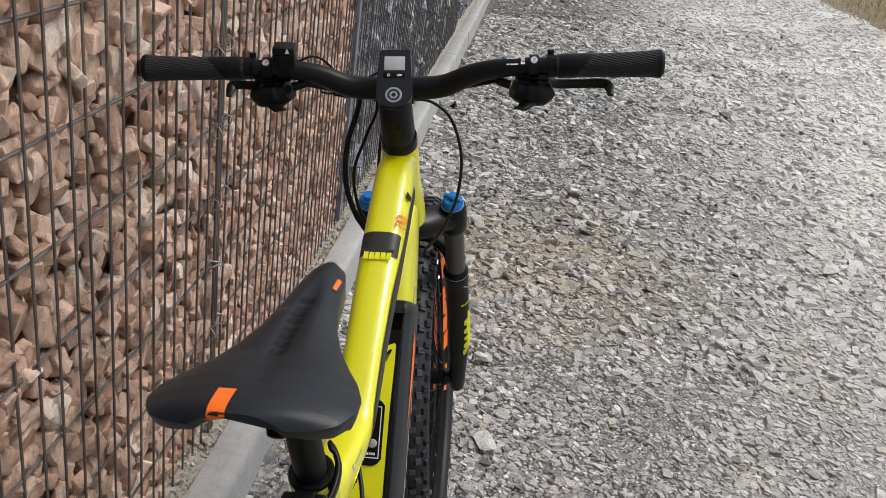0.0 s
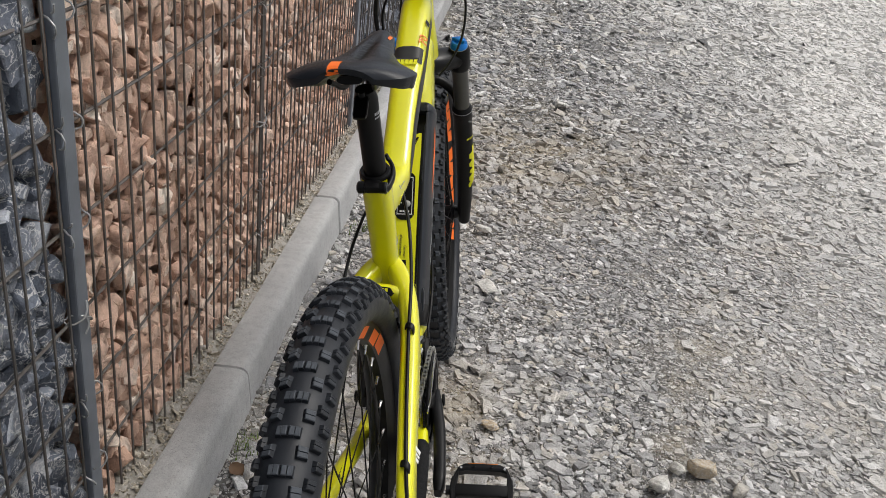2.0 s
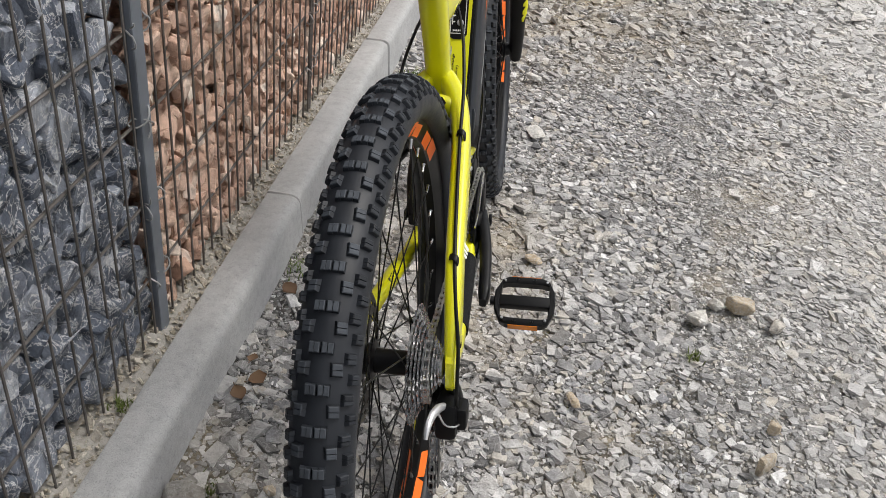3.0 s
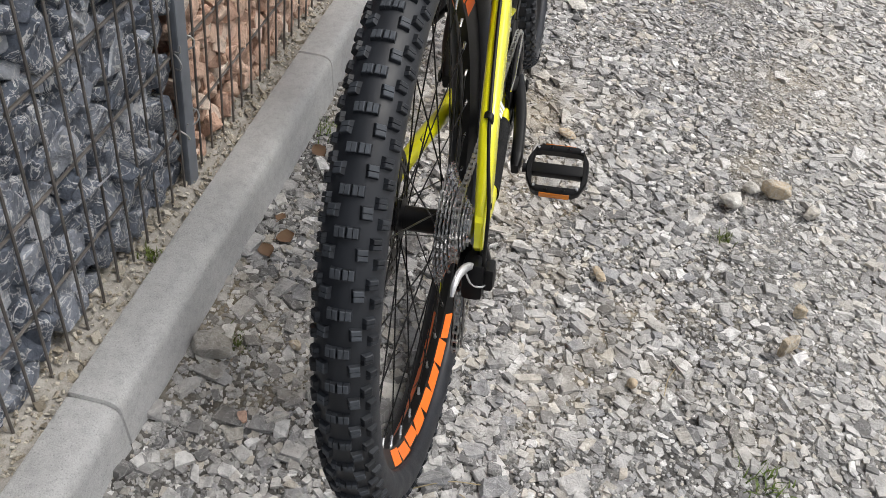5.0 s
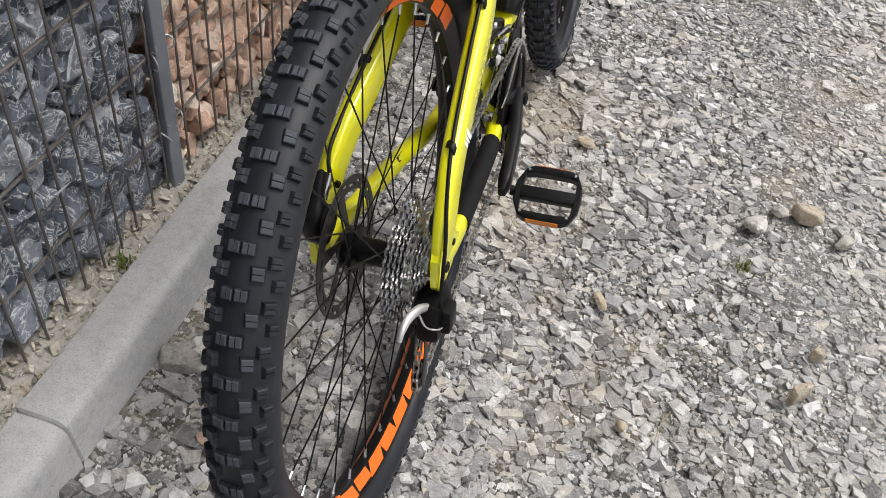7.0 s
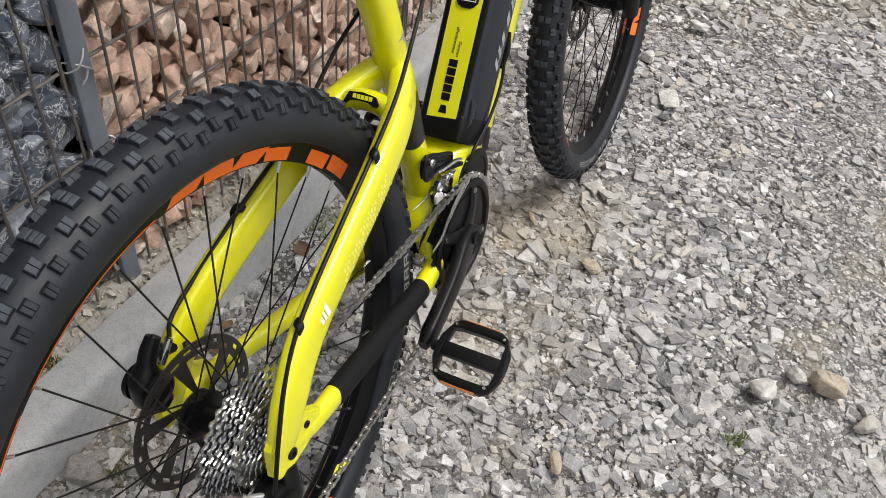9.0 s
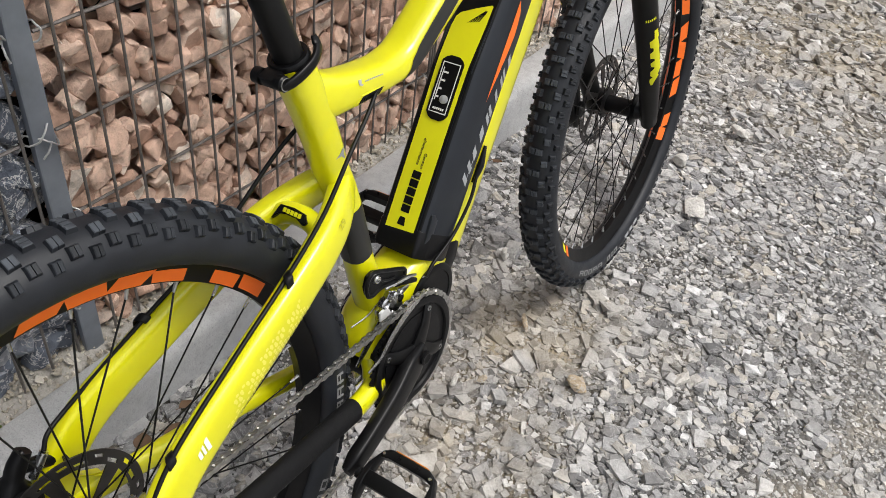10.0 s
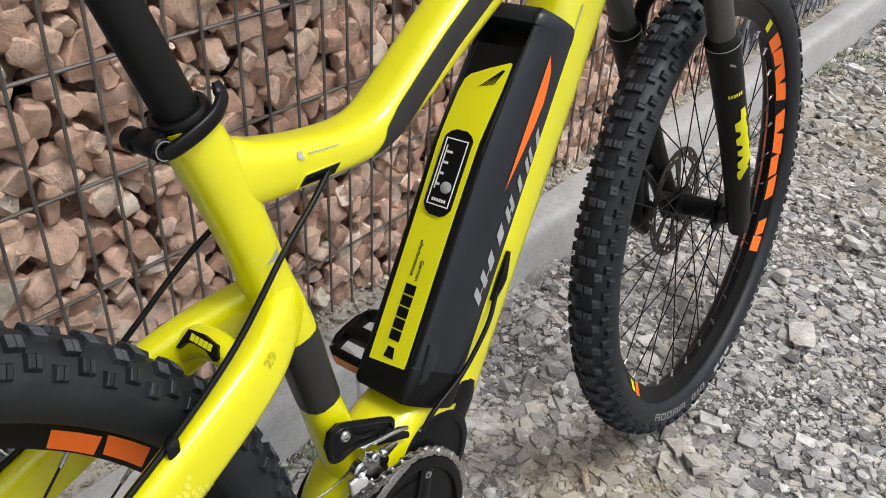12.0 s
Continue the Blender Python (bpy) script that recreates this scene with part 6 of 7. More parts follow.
def saddle_bm():
    secs = [(0.170, 0.030, 0.5880, 0.008), (0.174, 0.052, 0.5885, 0.013), (0.184, 0.068, 0.5890, 0.018), (0.202, 0.0765, 0.5885, 0.021), (0.222, 0.0760, 0.5860, 0.024), (0.246, 0.0680, 0.5820, 0.027), (0.270, 0.0560, 0.5780, 0.031), (0.295, 0.0440, 0.5775, 0.031), (0.325, 0.0335, 0.5780, 0.031), (0.360, 0.0265, 0.5790, 0.031), (0.395, 0.0225, 0.5795, 0.030), (0.422, 0.0195, 0.5785, 0.028), (0.438, 0.0150, 0.5765, 0.024), (0.447, 0.0085, 0.5735, 0.014)]
    ys = [q[0] for q in secs]
    bm = bmesh.new()
    rings = []
    for y in np.linspace(ys[0], ys[-1], 60):
        w, z, d = (np.interp(y, ys, [q[k] for q in secs]) for k in (1, 2, 3))
        ring = []
        for u in np.linspace(-1, 1, 25):
            x = math.sin(u * math.pi / 2)
            crown = 0.0105 * (1 - abs(x) ** 2.6) if w > 0.03 else 0.009 * (1 - abs(x) ** 2.2)
            groove = -0.0055 * math.exp(-(x * w / 0.0085) ** 2) * min(1, max(0, (y - 0.19) / 0.04)) * min(1, max(0, (0.405 - y) / 0.05))
            wing = -0.006 * abs(x) ** 3 * (w / 0.0765)
            ring.append(Vector((x * w, y, z + crown + groove + wing - 0.006)))
        low = [Vector((v.x * 0.93, v.y + (0.004 if y < 0.2 else 0), v.z - d * (0.75 if abs(v.x) > 0.5 * w or y < 0.21 else 0.6))) for v in ring[::-1]]
        rings.append([bm.verts.new(v) for v in ring + low])
    n = len(rings[0])
    for a, b in zip(rings, rings[1:]):
        for i in range(n):
            bm.faces.new((a[i], a[(i + 1) % n], b[(i + 1) % n], b[i]))
    bm.faces.new(rings[0][::-1])
    bm.faces.new(rings[-1])
    bmesh.ops.recalc_face_normals(bm, faces=bm.faces)
    bmesh.ops.smooth_vert(bm, verts=bm.verts, factor=0.5, use_axis_x=True, use_axis_y=True, use_axis_z=True)
    return bm


def saddle_patch(x0, x1, y0, y1, lift, material, name, label, shift=0.0, fold=False):
    """A sewn or printed patch that follows the saddle's top."""
    src = saddle_bm()
    src.faces.ensure_lookup_table()
    from mathutils.bvhtree import BVHTree
    tree = BVHTree.FromBMesh(src)
    bm = bmesh.new()
    grid = []
    for i in range(17):
        row = []
        for j in range(7):
            y = y0 + (y1 - y0) * i / 16
            x = x0 + (x1 - x0) * j / 6 + shift * i / 16
            up = Vector((0, 0, 1))
            if fold:
                # over the rounded back edge: rays turn from level to upright
                phi = radians(-12 + 102 * i / 16)
                up = Vector((0, -math.cos(phi), math.sin(phi)))
                hit = tree.ray_cast(Vector((x, 0.197, 0.571)) + up * 0.08, -up)[0]
            else:
                hit = tree.ray_cast(Vector((x, y, 0.75)), Vector((0, 0, -1)))[0]
            if hit is None:
                hit = tree.find_nearest(Vector((x, y, 0.580)))[0]
            row.append(bm.verts.new(hit + up * lift))
        grid.append(row)
    for i in range(16):
        for j in range(6):
            bm.faces.new((grid[i][j], grid[i][j + 1], grid[i + 1][j + 1], grid[i + 1][j]))
    src.free()
    return part(name, bm, material, saddle, label)


saddle = bpart("saddle", saddle_bm(), SADDLE, "black saddle with an orange stripe", True, pose(0.004, -0.005, 0))
saddle_patch(-0.0190, -0.0060, 0.1585, 0.194, 0.0007, ORANGE, "orange_stripe", "orange stripe at the back", fold=True)
saddle_patch(0.0155, 0.0190, 0.385, 0.408, 0.0009, ORANGE, "orange_patch", "small orange patch at the nose")
for sgn in (1, -1):
    part("rail", tube([(sgn * 0.012, 0.425, 0.556), (sgn * 0.018, 0.385, 0.552), (sgn * 0.019, 0.340, 0.547), (sgn * 0.019, 0.260, 0.547), (sgn * 0.024, 0.225, 0.560), (sgn * 0.026, 0.210, 0.566)], 0.0035, 10, 2.0, 6), BLACK, saddle, "", True)
part("underside", tube([(0, 0.200, 0.571), (0, 0.26, 0.564), (0, 0.33, 0.560), (0, 0.41, 0.561)], [(0.015, 0.005), (0.018, 0.007), (0.018, 0.008), (0.010, 0.007)], 16, 2.6, 4), BLACK_PLASTIC, saddle)
for k in range(8):
    y = 0.268 + 0.0125 * k
    saddle_patch(-0.0075, 0.0055, y, y + (0.0095 if k % 3 else 0.0070), 0.0003, CABLE, "embossed_print", "glossy dark lettering along the groove" if k == 0 else "", 0.001)

# fork
FORK_TOP, SEAL = 0.535, 0.345
A_FR = Vector((0, 1.211, -0.033))


def fpt(s, x=0.0, f=0.0):
    """A point s up the fork legs from the front axle."""
    return A_FR + ST_DIR * s + ST_FWD * f + Vector((x, 0, 0))


crown = bpart("fork_crown", tube([fpt(0.490, -0.067), fpt(0.494, -0.050, -0.010), fpt(0.506, -0.024, -0.032), fpt(0.512, 0, -0.042), fpt(0.506, 0.024, -0.032), fpt(0.494, 0.050, -0.010), fpt(0.490, 0.067)], [(0.022, 0.020), (0.023, 0.019), (0.026, 0.019), (0.028, 0.019), (0.026, 0.019), (0.023, 0.019), (0.022, 0.020)], 18, 2.6, 4, side=ST_FWD), BLACK, "black fork crown", True, STEER)
for s in (1, -1):
    sock = part("crown_socket", tube([fpt(0.462, 0.067 * s), fpt(0.468, 0.067 * s), fpt(0.510, 0.067 * s), fpt(0.516, 0.067 * s)], [0.0205, 0.0225, 0.0225, 0.0200], 26), BLACK, crown)
    bpart("stanchion", tube([fpt(SEAL - 0.06, 0.067 * s), fpt(0.47, 0.067 * s)], 0.0170, 28), STANCHION, "dark grey fork stanchion", True, STEER)
    leg = bpart("fork_leg", tube([fpt(-0.030, 0.0575 * s), fpt(-0.025, 0.0575 * s), fpt(0.010, 0.0590 * s), fpt(0.060, 0.0625 * s), fpt(0.18, 0.067 * s), fpt(0.300, 0.067 * s), fpt(0.328, 0.067 * s), fpt(0.333, 0.067 * s), fpt(0.345, 0.067 * s)], [(0.011, 0.013), (0.0150, 0.0190), (0.0165, 0.0205), (0.0180, 0.0210), 0.0205, 0.0212, 0.0218, 0.0226, 0.0222], 28), MATT_BLACK, "matt black lower fork leg", True, STEER)
    part("wiper_seal", tube([fpt(0.345, 0.067 * s), fpt(0.350, 0.067 * s), fpt(0.356, 0.067 * s)], [0.0226, 0.0222, 0.0182], 28), BLACK_PLASTIC, leg)
    part("seal_line", tube([fpt(0.3445, 0.067 * s), fpt(0.3458, 0.067 * s)], 0.0229, 28), GREY_PRINT, leg)
    leg_pts = [fpt(0.08 + 0.22 * k / 40, 0.067 * s) for k in range(41)]
    leg_rad = [0.0208, 0.0213]
    arcs = {1: (14, 62), -1: (118, 166)}[s]
    lo, hi = arcs
    mid = (lo + hi) / 2

    def leg_print(a, b, arc, material, label="", leg=leg, leg_pts=leg_pts, leg_rad=leg_rad):
        return wrap(leg_pts, leg_rad, a, b, arc, material, "print", leg, 2.0, label, 10, 0.0007)
    # the maker's mark as plain yellow shapes: three blocks and a tail
    zig = [(0.14, 20, 28), (0.18, 8, 32), (0.21, -4, 30), (0.235, -18, 14), (0.25, -10, 26), (0.30, -34, 24), (0.33, -34, 6), (0.345, -32, 2), (0.36, -32, 20), (0.40, -30, 20), (0.42, -34, 0), (0.44, -34, 0), (0.455, -32, 20), (0.51, -30, 20), (0.53, -34, 2), (0.56, -34, 2), (0.575, -32, 18), (0.64, -28, 18), (0.66, -34, -6), (0.74, -30, -8)]
    rows = [(f, mid + p, mid + q) if s > 0 else (f, mid - q, mid - p) for f, p, q in zig]
    shaped(leg_pts, leg_rad, rows, YELLOW_INK, "print", leg, 2.0, "yellow shapes on the fork leg", steps=90)
    for k in range(6):
        leg_print(0.865, 0.885, (mid - 22 + 9 * k, mid - 16 + 9 * k), YELLOW_INK)
    part("print", slab([(-0.006, -0.0018), (0.006, -0.0018), (0.006, 0.0018), (-0.006, 0.0018)], 0, 0.0005), GREY_PRINT, leg, m=facing(fpt(0.322, (0.067 + 0.0222 * 0.7) * s, -0.0222 * 0.72), (1 * s, 0, 0) if s > 0 else (1, 0, 0), ST_DIR))
part("arch", tube([fpt(0.318, -0.060, 0.014), fpt(0.362, -0.052, 0.030), fpt(0.392, -0.025, 0.036), fpt(0.398, 0, 0.037), fpt(0.392, 0.025, 0.036), fpt(0.362, 0.052, 0.030), fpt(0.318, 0.060, 0.014)], [(0.010, 0.010)], 14, 2.6, 5, side=ST_FWD), MATT_BLACK, leg, m=Matrix())
for s in (1, -1):
    cap = bpart("fork_cap", tube([fpt(0.515, 0.067 * s), fpt(0.520, 0.067 * s), fpt(0.527, 0.067 * s), fpt(0.530, 0.067 * s)], [0.0180, 0.0180, 0.0160, 0.0135], 30), BLUE, "blue anodised fork cap", True, STEER)
    part("cap_rim", tube([fpt(0.512, 0.067 * s), fpt(0.5165, 0.067 * s)], [0.0192, 0.0190], 30), GREY_PRINT, cap)
    if s > 0:
        part("lever", tube([fpt(0.531, 0.055, 0.006), fpt(0.533, 0.067, 0.0), fpt(0.533, 0.078, -0.008), fpt(0.535, 0.082, -0.014)], [(0.004, 0.003), (0.006, 0.004), (0.004, 0.0035), (0.003, 0.003)], 12, 2.6, 4), BLUE, cap, "blue lockout lever")
    else:
        part("lever", tube([fpt(0.530, -0.067), fpt(0.536, -0.067)], [0.010, 0.008], 18), BLUE, cap)
bpart("front_axle", lathe([(-0.062, 0.0105), (-0.060, 0.0125), (0.060, 0.0125), (0.064, 0.0095), (0.064, 0.0045), (0.060, 0.004)], 24), BLACK, "", True, STEER @ Matrix.Translation(A_FR))
fcal = bpart("front_brake_caliper", tube([fpt(0.115, -0.060, -0.052), fpt(0.090, -0.060, -0.074), fpt(0.055, -0.060, -0.083), fpt(0.020, -0.060, -0.080)], [(0.011, 0.010), (0.017, 0.018), (0.018, 0.018), (0.011, 0.010)], 16, 2.8, 4), BLACK, "black front disc brake caliper", True, STEER)
part("caliper_cap", lathe([(0.0, 0.014), (0.006, 0.014), (0.008, 0.010), (0.008, 0.0)], 22), BLACK, fcal, m=Matrix.Translation(fpt(0.072, -0.042, -0.080)))
part("mount", tube([fpt(0.118, -0.060, -0.050), fpt(0.100, -0.062, -0.020), fpt(0.095, -0.063, 0.0)], [(0.006, 0.009)], 12, 2.6, 3), BLACK, fcal)
part("bolt", lathe([(0.0, 0.005), (0.004, 0.005), (0.004, 0.0)], 12), STEEL, fcal, m=Matrix.Translation(fpt(0.052, -0.040, -0.084)))

# headset, stem, handlebar
bpart("headset_spacer", tube([hpt(0.688), hpt(0.690), hpt(0.704), hpt(0.706)], [0.0255, 0.0262, 0.0262, 0.0258], 28), BLACK, "black headset spacer", True, STEER)
BAR_C = Vector((0, 0.868, 0.647))
stem = bpart("stem", tube([hpt(0.706), hpt(0.708), hpt(0.730), hpt(0.764), hpt(0.770)], [(0.0220, 0.0255), (0.0232, 0.0265), (0.0228, 0.0262), (0.0220, 0.0255), (0.020, 0.023)], 26, 2.6), MATT_BLACK, "matt black stem", True, STEER)
part("neck", tube([hpt(0.742, 0.004), BAR_C + Vector((0, -0.012, -0.001)), BAR_C], [(0.019, 0.020), (0.019, 0.019), (0.021, 0.0205)], 20, 2.8, 4), MATT_BLACK, stem)
part("face_plate", tube([BAR_C + Vector((-0.023, 0, 0)), BAR_C + Vector((0.023, 0, 0))], [(0.0212, 0.0212)], 24, side=Vector((0, 1, 0))), MATT_BLACK, stem)
for s in (1, -1):
    part("pinch_bolt", tube([hpt(0.738 if s > 0 else 0.748, -0.0225, 0.006 * s), hpt(0.738 if s > 0 else 0.748, -0.0275, 0.006 * s)], 0.0036, 12), BLACK, stem)
bar_half = [(0.0, 0.868, 0.651), (0.030, 0.868, 0.651), (0.066, 0.865, 0.655), (0.104, 0.856, 0.672), (0.140, 0.849, 0.681), (0.180, 0.844, 0.685), (0.260, 0.834, 0.687), (0.345, 0.824, 0.6907)]
# the bar hangs a little lower on the left
droop = lambda x: 0.012 * x - 0.004
bar_pts = [(-x, y, z + droop(-x)) for x, y, z in bar_half[:0:-1]] + [(x, y, z + droop(x)) for x, y, z in bar_half]
BAR_R = [0.0112, 0.0112, 0.0114, 0.0128, 0.0140, 0.0155, 0.0159, 0.0159, 0.0159, 0.0155, 0.0140, 0.0128, 0.0114, 0.0112, 0.0112]
bar = bpart("handlebar", tube(bar_pts, BAR_R, 20, 2.0, 6, side=Vector((0, 1, 0))), MATT_BLACK, "matt black riser handlebar", True, STEER)


def on_bar(x):
    q = [b for b in bar_half]
    ax = abs(x)
    y = float(np.interp(ax, [b[0] for b in q], [b[1] for b in q]))
    z = float(np.interp(ax, [b[0] for b in q], [b[2] for b in q]))
    return Vector((x, y, z + droop(x)))


def grip_sleeve(s, L):
    """A smooth sleeve at the grip's inner end, cut off at a slant."""
    bm = bmesh.new()
    rings = []
    for k in range(6):
        ring = []
        for i in range(28):
            a = 2 * math.pi * i / 28
            reach = 0.026 + 0.030 * (0.5 + 0.5 * math.sin(a + 0.5))
            c = on_bar((L - 0.1295 + reach * k / 5) * s)
            ring.append(bm.verts.new(c + Vector((0, math.cos(a), math.sin(a))) * (0.0160 if 0 < k < 5 else 0.0150)))
        rings.append(ring)
    for a, b in zip(rings, rings[1:]):
        for i in range(28):
            bm.faces.new((a[i], a[(i + 1) % 28], b[(i + 1) % 28], b[i]))
    bmesh.ops.recalc_face_normals(bm, faces=bm.faces)
    return bm


for s, L in ((1, 0.346), (-1, 0.334)):
    grip = bpart("grip", tube([on_bar((L - 0.130) * s), on_bar((L - 0.126) * s), on_bar((L - 0.10) * s), on_bar((L - 0.05) * s), on_bar((L - 0.014) * s), on_bar((L - 0.002) * s)], [0.0146, 0.0152, 0.0152, 0.0156, 0.0170, 0.0180], 24, 2.0, 4, side=Vector((0, 1, 0))), GRIP, "ribbed dark rubber handlebar grip", True, STEER)
    part("sleeve", grip_sleeve(s, L), BLACK_PLASTIC, grip, "smooth black panel")
    part("end_cap", tube([on_bar((L - 0.003) * s), on_bar(L * s) + Vector((0.002 * s, 0, 0)), on_bar(L * s) + Vector((0.005 * s, 0, 0))], [0.0182, 0.0182, 0.0150], 24, side=Vector((0, 1, 0))), BLACK_PLASTIC, grip)
    part("grip_collar", tube([on_bar((L - 0.138) * s), on_bar((L - 0.131) * s)], 0.0150, 24, side=Vector((0, 1, 0))), BLACK, grip)
    c = on_bar(0.186 if s > 0 else -0.172)
    q = 0.85 if s > 0 else 0.45
    lev = bpart("brake_lever", tube([c + Vector((-0.016 * s, 0.012, -0.016)), c + Vector((-0.004 * s, 0.030, -0.026)), c + Vector((0.016 * s, 0.042, -0.030)), c + Vector((0.030 * s, 0.046, -0.032))], [(0.009, 0.010), (0.012, 0.013), (0.011, 0.012), (0.007, 0.008)], 16, 2.6, 4), BLACK, "black brake lever", True, STEER)
    part("lever_blade", tube([c + Vector((0.016 * s, 0.046, -0.031)), c + Vector((0.036 * s, 0.056, -0.036)), c + (0.036 + 0.034 * q) * s * Vector((1, 0, 0)) + Vector((0, 0.058, -0.036)), c + (0.036 + 0.070 * q) * s * Vector((1, 0, 0)) + Vector((0, 0.056, -0.035)), c + (0.036 + 0.082 * q) * s * Vector((1, 0, 0)) + Vector((0, 0.052, -0.038)), c + (0.036 + 0.085 * q) * s * Vector((1, 0, 0)) + Vector((0, 0.040, -0.048))], [(0.006, 0.007), (0.0040, 0.0070), (0.0034, 0.0065), (0.0034, 0.0070), (0.0034, 0.0070), (0.0028, 0.004)], 12, 2.6, 5, side=Vector((0, 1, 0))), BLACK, lev)
    part("clamp", tube([c + Vector((-0.006 * s, 0, 0)), c + Vector((0.006 * s, 0, 0))], [0.0152], 22, side=Vector((0, 1, 0))), BLACK, lev)
    part("clamp_screw", lathe([(0.0, 0.0046), (0.003, 0.0046), (0.003, 0.0024), (0.001, 0.002)], 14, axis="Z"), SILVER, lev, m=Matrix.Translation(c + Vector((0, -0.012, 0.0095))) @ pose(0, 0, 0, 52))
    part("reservoir", box((-0.024, -0.011, -0.010), (0.020, 0.011, 0.010), 0.005, Matrix.Translation(c + Vector((0.002 * s, 0.020, -0.020)))), BLACK, lev)
    sh = bpart("gear_shifter", tube([c + Vector((-0.026 * s, 0.000, -0.030)), c + Vector((-0.010 * s, 0.004, -0.036)), c + Vector((0.012 * s, 0.004, -0.036)), c + Vector((0.026 * s, 0.004, -0.030))], [(0.014, 0.012), (0.022, 0.017), (0.022, 0.017), (0.012, 0.010)], 18, 2.6, 4, side=Vector((0, 1, 0))), BLACK_PLASTIC, "black gear shifter below the bar", True, STEER)
    part("thumb_lever", tube([c + Vector((0.0, -0.010, -0.044)), c + Vector((-0.014 * s, -0.022, -0.050)), c + Vector((-0.024 * s, -0.026, -0.050))], [(0.008, 0.003), (0.008, 0.003), (0.004, 0.002)], 12, 2.6, 4), BLACK, sh)
    part("barrel", tube([c + Vector((-0.030 * s, 0.004, -0.026)), c + Vector((-0.046 * s, 0.006, -0.022)), c + Vector((-0.050 * s, 0.006, -0.021))], [0.0062, 0.0055, 0.0038], 14, side=Vector((0, 1, 0))), BLACK_PLASTIC, sh)
    part("shifter_clamp", tube([c + Vector((0.018 * s, 0, 0.0)), c + Vector((0.026 * s, 0, 0.001))], [0.0150], 22, side=Vector((0, 1, 0))), BLACK, sh)
    part("clamp_bolt", lathe([(0.0, 0.0045), (0.008, 0.0045), (0.008, 0.0)], 12, axis="Z"), BLACK, sh, m=Matrix.Translation(c + Vector((0.022 * s, 0.004, 0.013))))
# white warning print by the right clamp
bars("print", bar, facing(on_bar(0.158) + Vector((0, -0.0068, 0.0092)), (1, -0.1, 0.05), (0, 0.8, 0.6)), [0.003, 0.011], 0.012, WHITE_PRINT, 0.0012, 0, 0.0005, "small white printed marks")
bars("print", bar, facing(on_bar(0.1715) + Vector((0, -0.0068, 0.0092)), (0, 0.8, 0.6), (-1, 0.1, -0.05)), [0.0036, 0.0014, 0.0014, 0.0030], 0.0055, WHITE_PRINT, 0.0010)
bars("print", bar, facing(on_bar(0.1545) + Vector((0, -0.0072, 0.0099)), (1, -0.1, 0.05), (0, 0.8, 0.6)), [0.0014], 0.006, BLACK, 0.001)
bars("print", bar, facing(on_bar(0.1545) + Vector((0, -0.0072, 0.0100)), (0, 0.8, 0.6), (-1, 0.1, -0.05)), [0.0014], 0.006, BLACK, 0.001)
# remote of the motor on the left
rem_c = on_bar(-0.150)
rem = bpart("motor_remote", box((-0.015, -0.014, -0.010), (0.015, 0.016, 0.020), 0.004, Matrix.Translation(rem_c + Vector((0, 0.0, 0.014))) @ pose(0, 0, 0, 8, 4, 6)), BLACK_PLASTIC, "black remote control for the motor", True, STEER)
part("button", box((-0.012, -0.0175, -0.001), (0.009, -0.0130, 0.006), 0.0012, Matrix.Translation(rem_c + Vector((0, 0, 0.016)))), BLACK, rem)
part("mark", slab([(-0.003, -0.003), (0.003, -0.003), (0, 0.004)], 0, 0.0006), WHITE_PRINT, rem, m=facing(rem_c + Vector((0.008, -0.0152, 0.027)), (1, 0, 0), (0, 0.2, 1)))
part("remote_clamp", tube([rem_c + Vector((-0.008, 0, 0)), rem_c + Vector((0.008, 0, 0))], [0.0150], 20, side=Vector((0, 1, 0))), BLACK, rem)

# display on the stem
DISP_M = facing((0, 0.838, 0.6625), (1, 0, 0), (0, 0.50, 0.866)) @ Matrix.Diagonal((1, 0.93, 1, 1))
disp_out = [(-0.0245, -0.012), (-0.0230, -0.026), (-0.0150, -0.037), (0.0, -0.040), (0.0150, -0.037), (0.0230, -0.026), (0.0245, -0.012), (0.0215, 0.030), (0.0205, 0.044), (0.0180, 0.047), (-0.0180, 0.047), (-0.0205, 0.044), (-0.0215, 0.030)]
disp = bpart("display", slab(disp_out, -0.010, 0.004, 0.0015), GREY_PLASTIC, "black handlebar display with a grey screen", True, STEER @ DISP_M)
part("screen", box((-0.0140, 0.0160, 0.0), (0.0140, 0.0365, 0.0046), 0.0006), SCREEN, disp, "pale grey screen")
part("button_panel", box((-0.0150, 0.0045, 0.0), (0.0150, 0.0125, 0.0048), 0.0008), BLACK, disp)
part("power_mark", lathe([(0.0046, 0.0012), (0.0050, 0.0012), (0.0050, 0.0022), (0.0046, 0.0022)], 16, closed=True, axis="Z"), WHITE_PRINT, disp, m=pose(-0.0075, 0.0085, 0.0002))
part("lamp_mark", box((0.0045, 0.0070, 0.0048), (0.0105, 0.0100, 0.0052)), WHITE_PRINT, disp)
part("top_cap", lathe([(0.0040, 0.0115), (0.0046, 0.0112), (0.0046, 0.0085), (0.0020, 0.0078), (0.0020, 0.0)], 28, axis="Z"), GREY_PRINT, disp, "grey ring round the stem bolt", m=pose(0, -0.0205, 0))
part("stem_bolt", lathe([(0.0015, 0.0060), (0.0042, 0.0058), (0.0042, 0.0028), (0.0022, 0.0026), (0.0022, 0.0)], 20, axis="Z"), STEEL, disp, m=pose(0, -0.0205, 0))
part("recess", lathe([(0.0021, 0.0078), (0.0022, 0.0)], 24, axis="Z"), BLACK, disp, m=pose(0, -0.0205, 0.0003))

